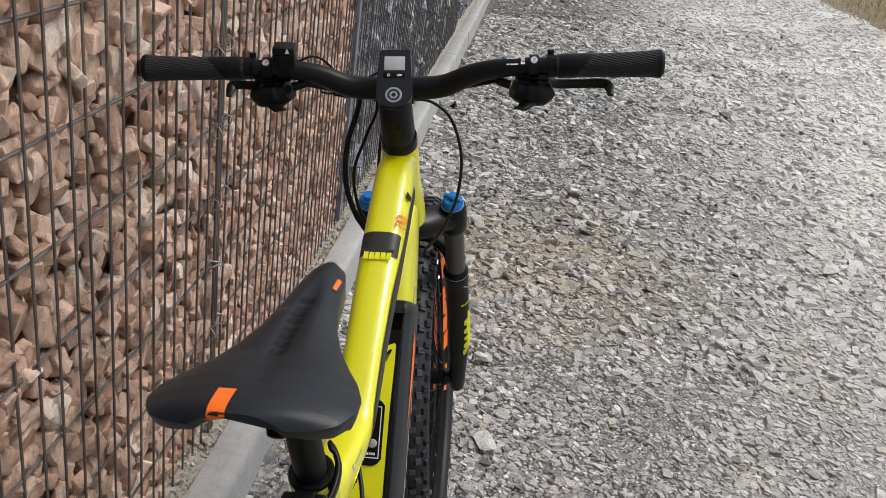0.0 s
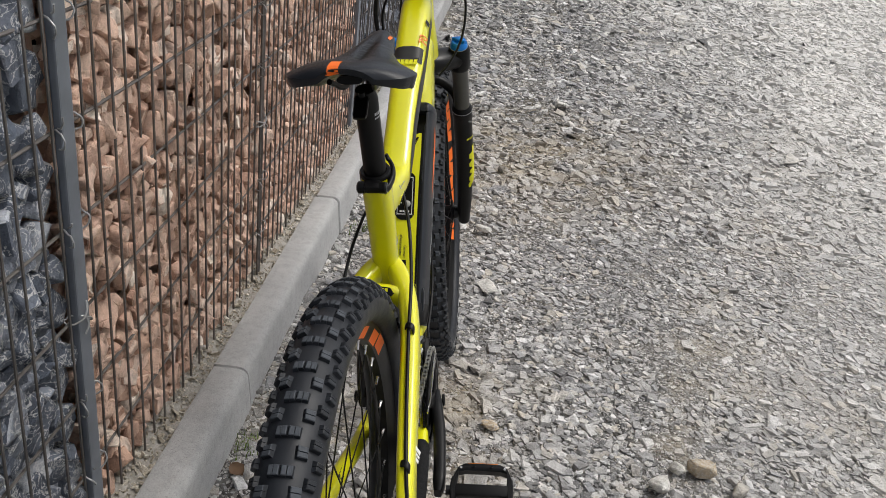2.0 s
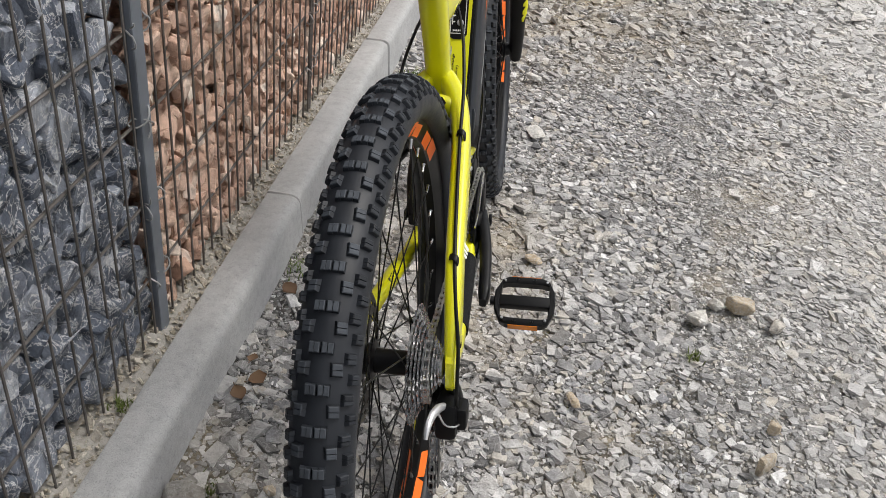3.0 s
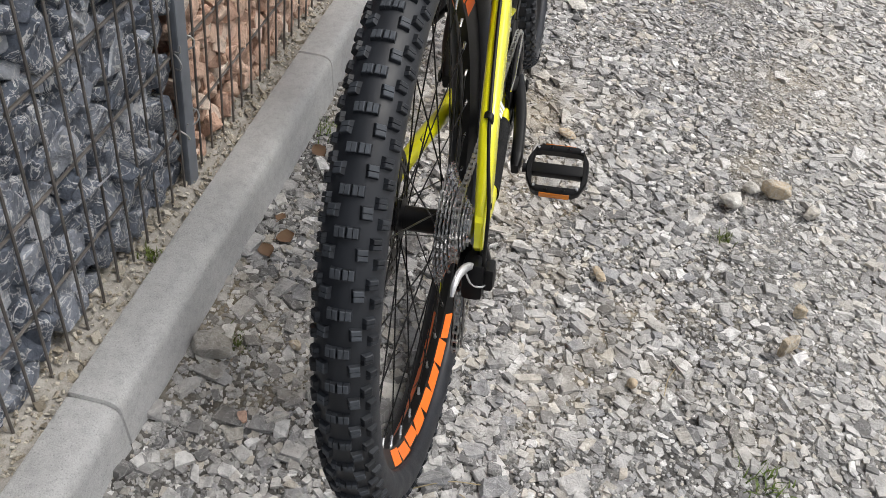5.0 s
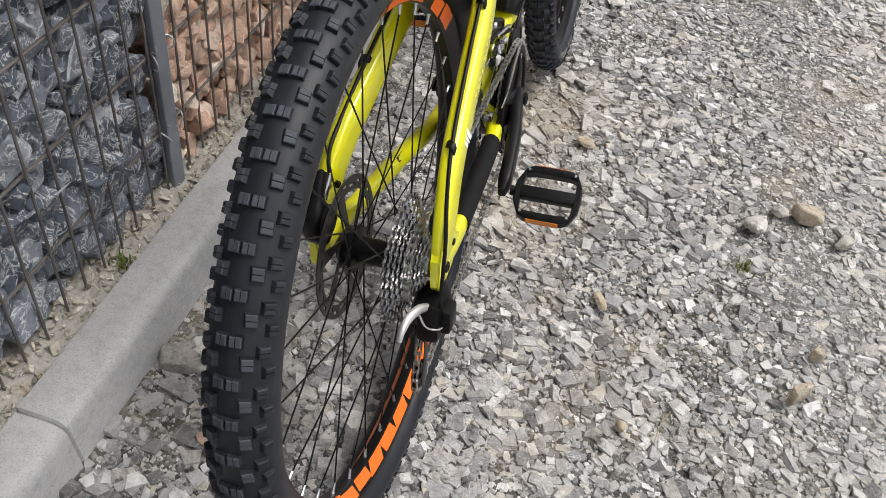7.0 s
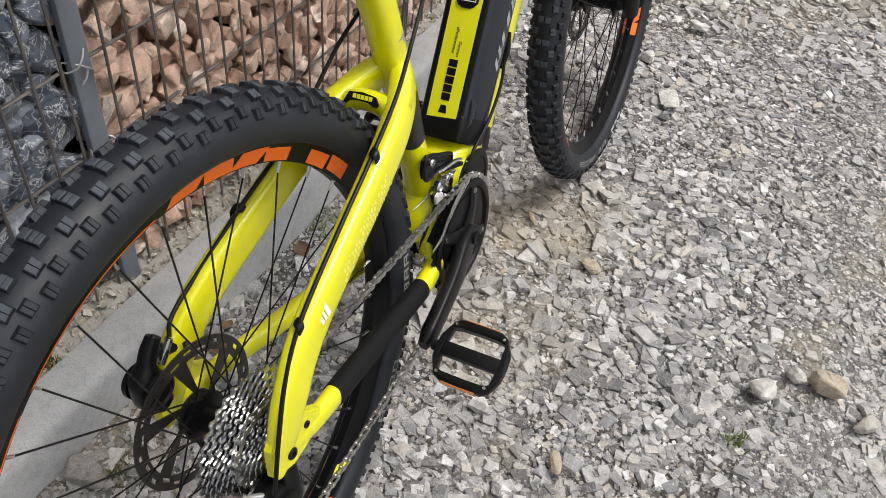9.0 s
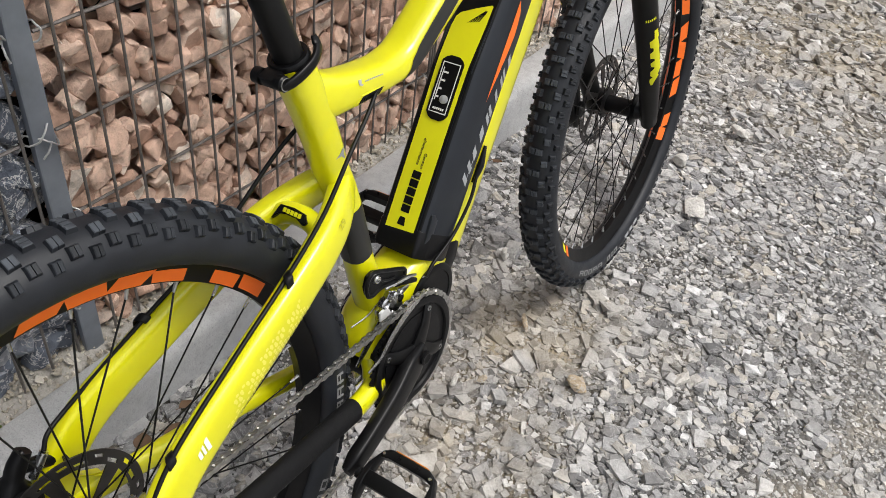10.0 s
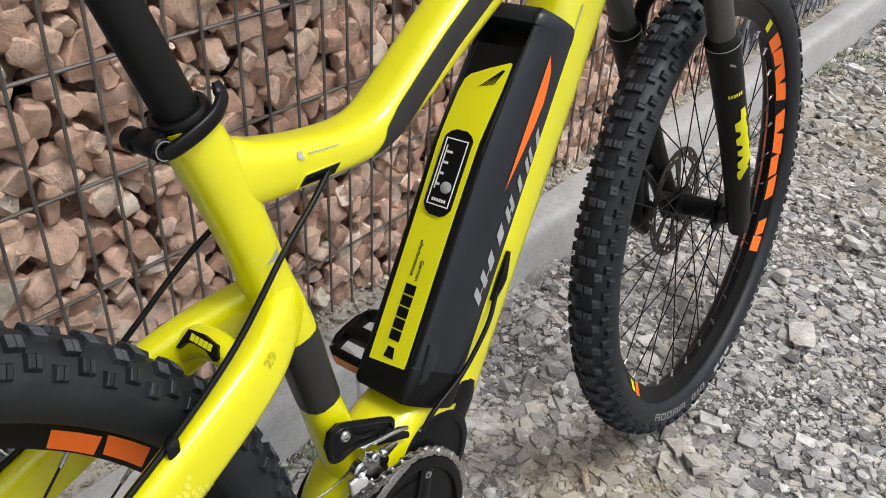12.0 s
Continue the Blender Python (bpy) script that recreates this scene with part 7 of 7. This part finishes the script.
# hoses and cables in front of the head tube
cl, cr = on_bar(-0.172), on_bar(0.186)
for name, pts, r in (
    ("front_brake_hose", [cr + Vector((-0.050, 0.006, -0.022)), (0.085, 0.880, 0.645), (0.040, 0.905, 0.632), (0.000, 0.925, 0.620), (-0.030, 0.935, 0.580), (-0.045, 0.950, 0.500), (-0.050, 0.985, 0.420), (-0.060, 1.030, 0.330), (-0.066, 1.085, 0.200), (-0.066, 1.120, 0.075)], 0.0024),
    ("gear_cable", [cr + Vector((-0.052, 0.012, -0.020)), (0.070, 0.890, 0.640), (0.030, 0.915, 0.625), (0.010, 0.925, 0.618), (0.040, 0.935, 0.612), (0.070, 0.935, 0.585), (0.085, 0.925, 0.530), (0.078, 0.905, 0.470), (0.055, 0.885, 0.425), (0.032, 0.872, 0.400)], 0.0024),
    ("rear_brake_hose", [cl + Vector((0.050, 0.006, -0.022)), (-0.080, 0.880, 0.640), (-0.060, 0.895, 0.628), (-0.066, 0.905, 0.600), (-0.082, 0.905, 0.555), (-0.086, 0.895, 0.500), (-0.070, 0.880, 0.452), (-0.045, 0.868, 0.425), (-0.028, 0.862, 0.410)], 0.0042),
    ("front_gear_cable", [cl + Vector((0.052, 0.012, -0.020)), (-0.070, 0.890, 0.652), (-0.045, 0.900, 0.640), (-0.035, 0.905, 0.610), (-0.055, 0.910, 0.565), (-0.075, 0.905, 0.510), (-0.065, 0.885, 0.458), (-0.038, 0.866, 0.428)], 0.0024),
    ("motor_cable", [rem_c + Vector((0.014, 0.004, 0.010)), (-0.110, 0.868, 0.690), (-0.085, 0.885, 0.662), (-0.078, 0.900, 0.640), (-0.100, 0.898, 0.632), (-0.112, 0.885, 0.640), (-0.090, 0.880, 0.650), (-0.055, 0.890, 0.642), (-0.030, 0.900, 0.640)], 0.0017),
    ("display_cable", [(-0.018, 0.875, 0.672), (-0.045, 0.895, 0.655), (-0.070, 0.895, 0.640), (-0.095, 0.888, 0.634), (-0.075, 0.895, 0.628), (-0.040, 0.905, 0.622), (-0.025, 0.910, 0.600)], 0.0017),
):
    cable(name, pts, r, label="looping black cable at the handlebar", m=STEER)

# ---- loose gravel ----
CHIPS = open_below(rock_shapes(48, 51, 0, (1.10, 0.76, 0.40), 0, 0.42))
LUMPS = open_below(rock_shapes(64, 52, 1, (1.18, 0.84, 0.42), 0, 0.52))
rg = random.Random(77)


def scatter(shapes, count, x0, x1, y0, y1, r_lo, r_hi, tilt=0.30, sink=0.10, keep=None):
    out = []
    for _ in range(count):
        x, y = rg.uniform(x0, x1), rg.uniform(y0, y1)
        if keep and not keep(x, y):
            continue
        r = r_lo * (r_hi / r_lo) ** (rg.random() ** 1.7)
        out.append((rg.randrange(len(shapes)), turn(rg, tilt) * r, np.array((x, y, rough_ground(x, y) + r * sink))))
    return out


def clear(x, y):
    return x > -0.487 - 0.0073 * y


def packed(shapes, pitch, x0, x1, y0, y1, spread, tilt=0.22, sink=0.05):
    """Stones laid close beside one another, of uneven size, with gaps between them."""
    out = []
    for a in range(int((y1 - y0) / (pitch * 0.87))):
        for b in range(int((x1 - x0) / pitch)):
            x = x0 + (b + 0.5 * (a % 2)) * pitch + rg.gauss(0, pitch * 0.24)
            y = y0 + a * pitch * 0.87 + rg.gauss(0, pitch * 0.24)
            if not clear(x, y):
                continue
            # finer and deeper in the soil where the drive is trodden down
            n = noise.noise((x * 3.1, y * 3.1, 5.0)) + 0.6 * noise.noise((x * 9.0, y * 9.0, 2.0))
            r = pitch * min(1.7, max(0.25, math.exp(rg.gauss(-0.62 + 0.35 * n, spread))))
            out.append((rg.randrange(len(shapes)), turn(rg, tilt) * r, np.array((x, y, rough_ground(x, y) + r * (sink + 0.35 * n)))))
    return out


chips = scatter(CHIPS, 46000, -0.50, 1.3, -0.35, 2.1, 0.0020, 0.0048, 0.3, 0.10, clear)
chips += scatter(CHIPS, 14000, -0.50, 3.2, 2.4, 5.2, 0.005, 0.012, keep=clear)
chips += packed(CHIPS, 0.020, 1.9, 3.2, -0.35, 2.6, 0.45) + packed(CHIPS, 0.022, -0.50, 3.2, 2.6, 5.0, 0.45)
chips += packed(CHIPS, 0.034, -0.50, 5.0, 5.0, 9.0, 0.40) + packed(CHIPS, 0.034, 3.2, 5.0, -0.35, 5.0, 0.40) + packed(CHIPS, 0.032, -0.50, 3.2, -2.6, -0.35, 0.40)
# thinning out past the trodden part
for x0, x1, y0, y1, n in ((1.75, 3.2, -0.35, 2.6, 5000), (-0.50, 3.2, -1.6, -0.35, 6000), (3.2, 5.0, -1.6, 5.2, 2500), (-0.50, 5.0, -4.0, -1.6, 2500)):
    chips += scatter(CHIPS, n, x0, x1, y0, y1, 0.006, 0.016, keep=clear)
gravel = thing("gravel_chips", many("gravel_chips", CHIPS, chips, GREY_GRAVEL), None, "loose carpet of small grey limestone chips", "gravel", kind="stuff")
lumps = packed(LUMPS, 0.0112, -0.50, 1.3, -0.35, 2.1, 0.42, 0.17, -0.02)
lumps += packed(LUMPS, 0.0150, -0.50, 1.3, 2.1, 2.6, 0.45) + packed(LUMPS, 0.0150, 1.3, 1.9, -0.35, 2.6, 0.45)
lumps += scatter(LUMPS, 2600, -0.50, 1.75, -0.35, 2.6, 0.008, 0.017, 0.16, 0.06, clear)
lumps += scatter(LUMPS, 500, -0.50, 0.05, -0.35, 1.9, 0.012, 0.024, 0.22, 0.15, clear)
lumps += scatter(LUMPS, 3200, -0.50, 3.2, 2.6, 6.0, 0.010, 0.026, 0.25, 0.25, clear)
lumps += scatter(LUMPS, 9000, -0.50, 5.0, 6.0, 13.0, 0.012, 0.034, 0.2, 0.12, clear)
thing("gravel_stones", many("gravel_stones", LUMPS, lumps, GREY_GRAVEL), None, "scattered larger pieces of grey crushed limestone", "gravel", kind="stuff")
grit = []
for _ in range(4600):
    x, y = rg.uniform(-0.65, -0.576), rg.uniform(-0.6, 3.6)
    r = rg.uniform(0.0016, 0.0050) if rg.random() < 0.93 else rg.uniform(0.005, 0.011)
    grit.append((rg.randrange(len(CHIPS)), turn(rg, 0.5) * r, np.array((x - 0.0073 * y, y, 0.111 + 0.3 * max(0.0, -0.588 - x) + r * 0.2))))
thing("mortar_grit", many("mortar_grit", CHIPS, grit, rock_material("sandy_grit", [(0.0, (0.30, 0.26, 0.20)), (0.5, (0.44, 0.39, 0.31)), (1.0, (0.58, 0.54, 0.47))], 0.0, (1, 1, 1))), None, "sandy grit and crumbs on the mortar strip", "grit", kind="stuff")


# ---- single stones that stand out ----
def lone_stone(x, y, size, material, label, seed, points=15):
    shape = rock_shapes(1, seed, 18 if points > 15 else 12, (1.0, 1.0, 0.85), 0.09, 0.45)[0]
    v = shape[0] / np.abs(shape[0]).max(axis=0) * np.array(size) * 0.95
    me = raw("stone", v.tolist(), shape[1].tolist(), material)
    a = random.Random(seed)
    thing("stone", me, None, label, "stone", m=pose(x, y, rough_ground(x, y) + size[2] * 0.55 + (0.012 if y > 1.5 else 0.008), a.uniform(-6, 6), a.uniform(-6, 6), a.uniform(0, 360)))


for q in (
    (0.414, 0.890, (0.033, 0.030, 0.026), PALE_ROCK, "rounded pale stone lying on the gravel", 3, 24),
    (0.464, 0.945, (0.022, 0.016, 0.014), PALE_ROCK, "small pale stone beside a rounded one", 4, 16),
    (0.514, 0.955, (0.034, 0.026, 0.020), BROWN_ROCK, "pale and brown angular stone on the gravel", 6, 14),
    (0.590, 0.905, (0.036, 0.024, 0.014), GREY_GRAVEL, "flat grey stone on the gravel", 8, 13),
    (0.505, 0.492, (0.031, 0.027, 0.027), BROWN_ROCK, "ochre brown stone lying on the gravel", 9, 13),
    (0.163, 0.585, (0.034, 0.026, 0.018), BROWN_ROCK, "tan flat angular stone on the gravel", 10, 12),
    (0.535, 0.590, (0.016, 0.020, 0.014), BROWN_ROCK, "small beige stone on the gravel", 12, 13),
    (0.235, 0.335, (0.016, 0.013, 0.010), BROWN_ROCK, "small yellowish stone on the gravel", 13, 13),
    (1.235, 3.045, (0.150, 0.060, 0.016), PALE_ROCK, "long flat pale slab on the drive", 14, 15),
    (0.266, 3.640, (0.060, 0.032, 0.014), PALE_ROCK, "flat pale stone on the drive", 15, 14),
    (1.409, 3.743, (0.040, 0.028, 0.014), PALE_ROCK, "flat pale stone on the drive", 16, 14),
    (-0.028, 2.102, (0.050, 0.036, 0.016), PALE_ROCK, "flat pale stone near the front wheel", 17, 14),
    (0.012, 1.700, (0.048, 0.030, 0.009), PALE_ROCK, "flat pale grey stone near the front wheel", 18, 14),
    (-0.099, 1.870, (0.030, 0.028, 0.018), PALE_ROCK, "pale block beside the front wheel", 19, 13),
    (0.404, 2.397, (0.040, 0.028, 0.010), PALE_ROCK, "flat pale grey stone on the drive", 20, 13),
    (-0.250, 1.262, (0.023, 0.020, 0.018), PALE_ROCK, "white stone beside the front wheel", 22, 18),
    (-0.456, 0.215, (0.026, 0.040, 0.026), GREY_GRAVEL, "grey block of stone against the kerb", 33, 14),
    (-0.326, 0.265, (0.016, 0.013, 0.010), BROWN_ROCK, "small cream stone by the kerb", 24, 13),
    (-0.357, 0.104, (0.014, 0.010, 0.008), RED_ROCK, "small red stone by the rear wheel", 25, 13),
    (-0.430, 1.020, (0.030, 0.024, 0.020), PALE_ROCK, "pale stone behind the crank by the kerb", 26, 15),
    (-0.094, 0.936, (0.022, 0.017, 0.014), BROWN_ROCK, "rounded tan stone under the crank", 41, 18),
    (-0.131, 0.901, (0.027, 0.020, 0.014), PALE_ROCK, "squarish pale stone under the crank", 42, 13),
    (0.052, 1.038, (0.034, 0.022, 0.012), BROWN_ROCK, "flat tan stone in front of the pedal", 43, 14),
    (-0.112, 1.120, (0.030, 0.010, 0.008), BROWN_ROCK, "narrow tan stone beside the front wheel", 44, 13),
    (-0.020, 1.510, (0.026, 0.020, 0.012), GREY_GRAVEL, "flat grey stone under the fork", 27, 13),
):
    lone_stone(*q)


# ---- weeds, moss, leaves and straw ----
def blades(cx, cy, count, height, spread, seed, base=None):
    rnd = random.Random(seed)
    vs, fs = [], []
    for _ in range(count):
        x, y = cx + rnd.gauss(0, spread), cy + rnd.gauss(0, spread)
        z = (rough_ground(x, y) if base is None else base)
        h, a, w = height * rnd.uniform(0.5, 1.2), rnd.uniform(0, 6.28), rnd.uniform(0.0008, 0.0018)
        lean = rnd.uniform(0.2, 0.8) * h
        dx, dy = math.cos(a), math.sin(a)
        b = len(vs)
        for t, k in ((0, 1.0), (0.5, 0.9), (1.0, 0.1)):
            px, py, pz = x + dx * lean * t * t, y + dy * lean * t * t, z + h * t * (1 - 0.25 * t)
            vs += [(px - dy * w * k, py + dx * w * k, pz), (px + dy * w * k, py - dx * w * k, pz)]
        fs += [(b, b + 1, b + 3, b + 2), (b + 2, b + 3, b + 5, b + 4)]
    return vs, fs


def tuft(cx, cy, count, height, spread, seed, material, label, category="weed"):
    vs, fs = blades(cx, cy, count, height, spread, seed)
    tagged(new("weed_tuft", raw("weed_tuft", vs, fs, material)), label, category, kind="stuff")


tuft(0.402, 0.771, 70, 0.018, 0.009, 1, MOSS, "small green tuft of moss between the stones", "moss")
tuft(-0.428, 0.246, 70, 0.014, 0.012, 2, MOSS, "small green moss cushion between the stones", "moss")
tuft(0.454, 0.200, 40, 0.030, 0.020, 3, GRASS, "sparse green weed in the gravel")
tuft(-0.470, 0.880, 70, 0.024, 0.020, 4, GRASS, "green grass growing at the foot of the kerb")
tuft(-0.490, 3.22, 110, 0.030, 0.035, 5, GRASS, "green grass growing at the foot of the kerb")
tuft(-0.460, 3.42, 130, 0.032, 0.060, 6, GRASS, "green grass growing at the foot of the kerb")
tuft(-0.430, 2.05, 60, 0.030, 0.020, 7, GRASS, "green grass growing at the foot of the kerb")
vs, fs = blades(-0.598, 0.300, 60, 0.020, 0.008, 8, 0.112)
tagged(new("moss_cushion", raw("moss_cushion", vs, fs, MOSS)), "green moss at the foot of the dark gabion", "moss", kind="stuff")


def dead_leaf(x, y, z, size, seed):
    rnd = random.Random(seed)
    bm = bmesh.new()
    rows = []
    for i in range(7):
        t = i / 6
        w = size * 0.42 * math.sin(math.pi * min(1, t * 0.97 + 0.02)) ** 0.8 * rnd.uniform(0.85, 1.15)
        rows.append([bm.verts.new((s * w, size * (t - 0.5), size * (0.10 * s * s + 0.12 * (t - 0.5) ** 2 + rnd.uniform(-0.02, 0.02)))) for s in (-1, -0.5, 0, 0.5, 1)])
    for a, b in zip(rows, rows[1:]):
        for i in range(4):
            bm.faces.new((a[i], a[i + 1], b[i + 1], b[i]))
    add_tube(bm, [(0, -size * 0.5, 0.001), (0, -size * 0.75, 0.003)], [0.0007], 5)
    thing("dead_leaf", bm, LEAF, "curled dead brown leaf by the kerb", "leaf", "dead leaves", smooth=True, m=pose(x, y, z, rnd.uniform(-15, 15), rnd.uniform(-15, 15), rnd.uniform(0, 360)))


for k, (x, y, sz) in enumerate(((-0.460, 0.790, 0.040), (-0.455, 0.462, 0.034), (-0.435, 0.512, 0.036), (-0.462, 0.560, 0.026), (-0.455, 1.55, 0.030))):
    dead_leaf(x, y, rough_ground(x, y) + 0.012, sz, 60 + k)
for k, (x, y, a, ln) in enumerate(((-0.02, 0.06, 20, 0.11), (0.03, 0.03, -35, 0.08), (0.30, 0.36, 75, 0.07))):
    z = rough_ground(x, y) + 0.011
    thing("straw", tube([(-ln / 2, 0, 0), (0, ln * 0.06, 0.004), (ln / 2, 0, 0)], 0.0008, 6, 2.0, 4, side=Vector((0, 0, 1))), DRY_GRASS, "thin dry straw on the gravel", "straw", "straws", smooth=True, m=pose(x, y, z, 0, 0, a))

# ---- the far side of the drive: a dry bank and a concrete wall ----
bank_v, bank_f = [], []
bx, by = [3.75, 3.9, 4.1, 4.4, 4.7, 5.0, 5.2], list(np.arange(5.0, 30.0, 0.25))
for y in by:
    for i, x in enumerate(bx):
        h = (0.0, 0.05, 0.10, 0.15, 0.17, 0.16, 0.10)[i]
        bank_v.append((x + 0.06 * noise.noise((y * 1.3, i, 0)), y, ground_z(x, y) - 0.02 + h + 0.05 * noise.noise((x * 3, y * 3, 5)) * (i > 0)))
for a in range(len(by) - 1):
    for i in range(6):
        k = a * 7 + i
        bank_f.append((k, k + 1, k + 8, k + 7))
BANK = concrete_material("dry_earth", (0.30, 0.25, 0.17), (0.55, 0.5, 0.42))
tagged(new("bank", raw("bank", bank_v, bank_f, BANK, True)), "low earth bank with dry grass beside the drive", "bank", kind="structure")
rb = random.Random(8)
vs, fs = [], []
for _ in range(9000):
    x, y = rb.uniform(3.8, 5.2), rb.uniform(6.0, 16.0)
    z = ground_z(x, y) + 0.13 * min(1, (x - 3.75) / 0.5) - 0.02
    h, a, w = rb.uniform(0.03, 0.10), rb.uniform(0, 6.28), rb.uniform(0.003, 0.007)
    dx, dy, b = math.cos(a), math.sin(a), len(vs)
    vs += [(x - dy * w, y + dx * w, z), (x + dy * w, y - dx * w, z), (x + dx * h * 0.8, y + dy * h * 0.8, z + h)]
    fs.append((b, b + 1, b + 2))
tagged(new("dry_grass", raw("dry_grass", vs, fs, DRY_GRASS)), "matted straw-coloured dry grass on the bank", "grass", kind="stuff")
far_wall = new("low_wall")
tagged(far_wall, "pale grey concrete wall behind the dry bank", "wall", kind="structure")
for k in range(8):
    part("panel", box((5.25, 4.0 + 2.5 * k + 0.01, 0.3), (5.43, 6.5 + 2.5 * k - 0.01, 1.5), 0.01), CONCRETE, far_wall, smooth=False)
    part("pier", box((5.20, 4.0 + 2.5 * k - 0.08, 0.3), (5.48, 4.0 + 2.5 * k + 0.08, 1.55), 0.01), CONCRETE, far_wall, smooth=False)

# ---- single stones of the gabions, on shared meshes ----
single_mesh = {}
for wall, places, material in LATER:
    for k, rot, c in places:
        key = (k, material.name)
        if key not in single_mesh:
            me = raw("stone", BIG_ROCKS[k][0].tolist(), BIG_ROCKS[k][1].tolist(), material, True)
            me.set_sharp_from_angle(angle=radians(34))
            single_mesh[key] = me
        r = Matrix(rot.tolist())
        part("stone", single_mesh[key], None, wall, m=Matrix.Translation(Vector(c.tolist())) @ r.to_4x4())
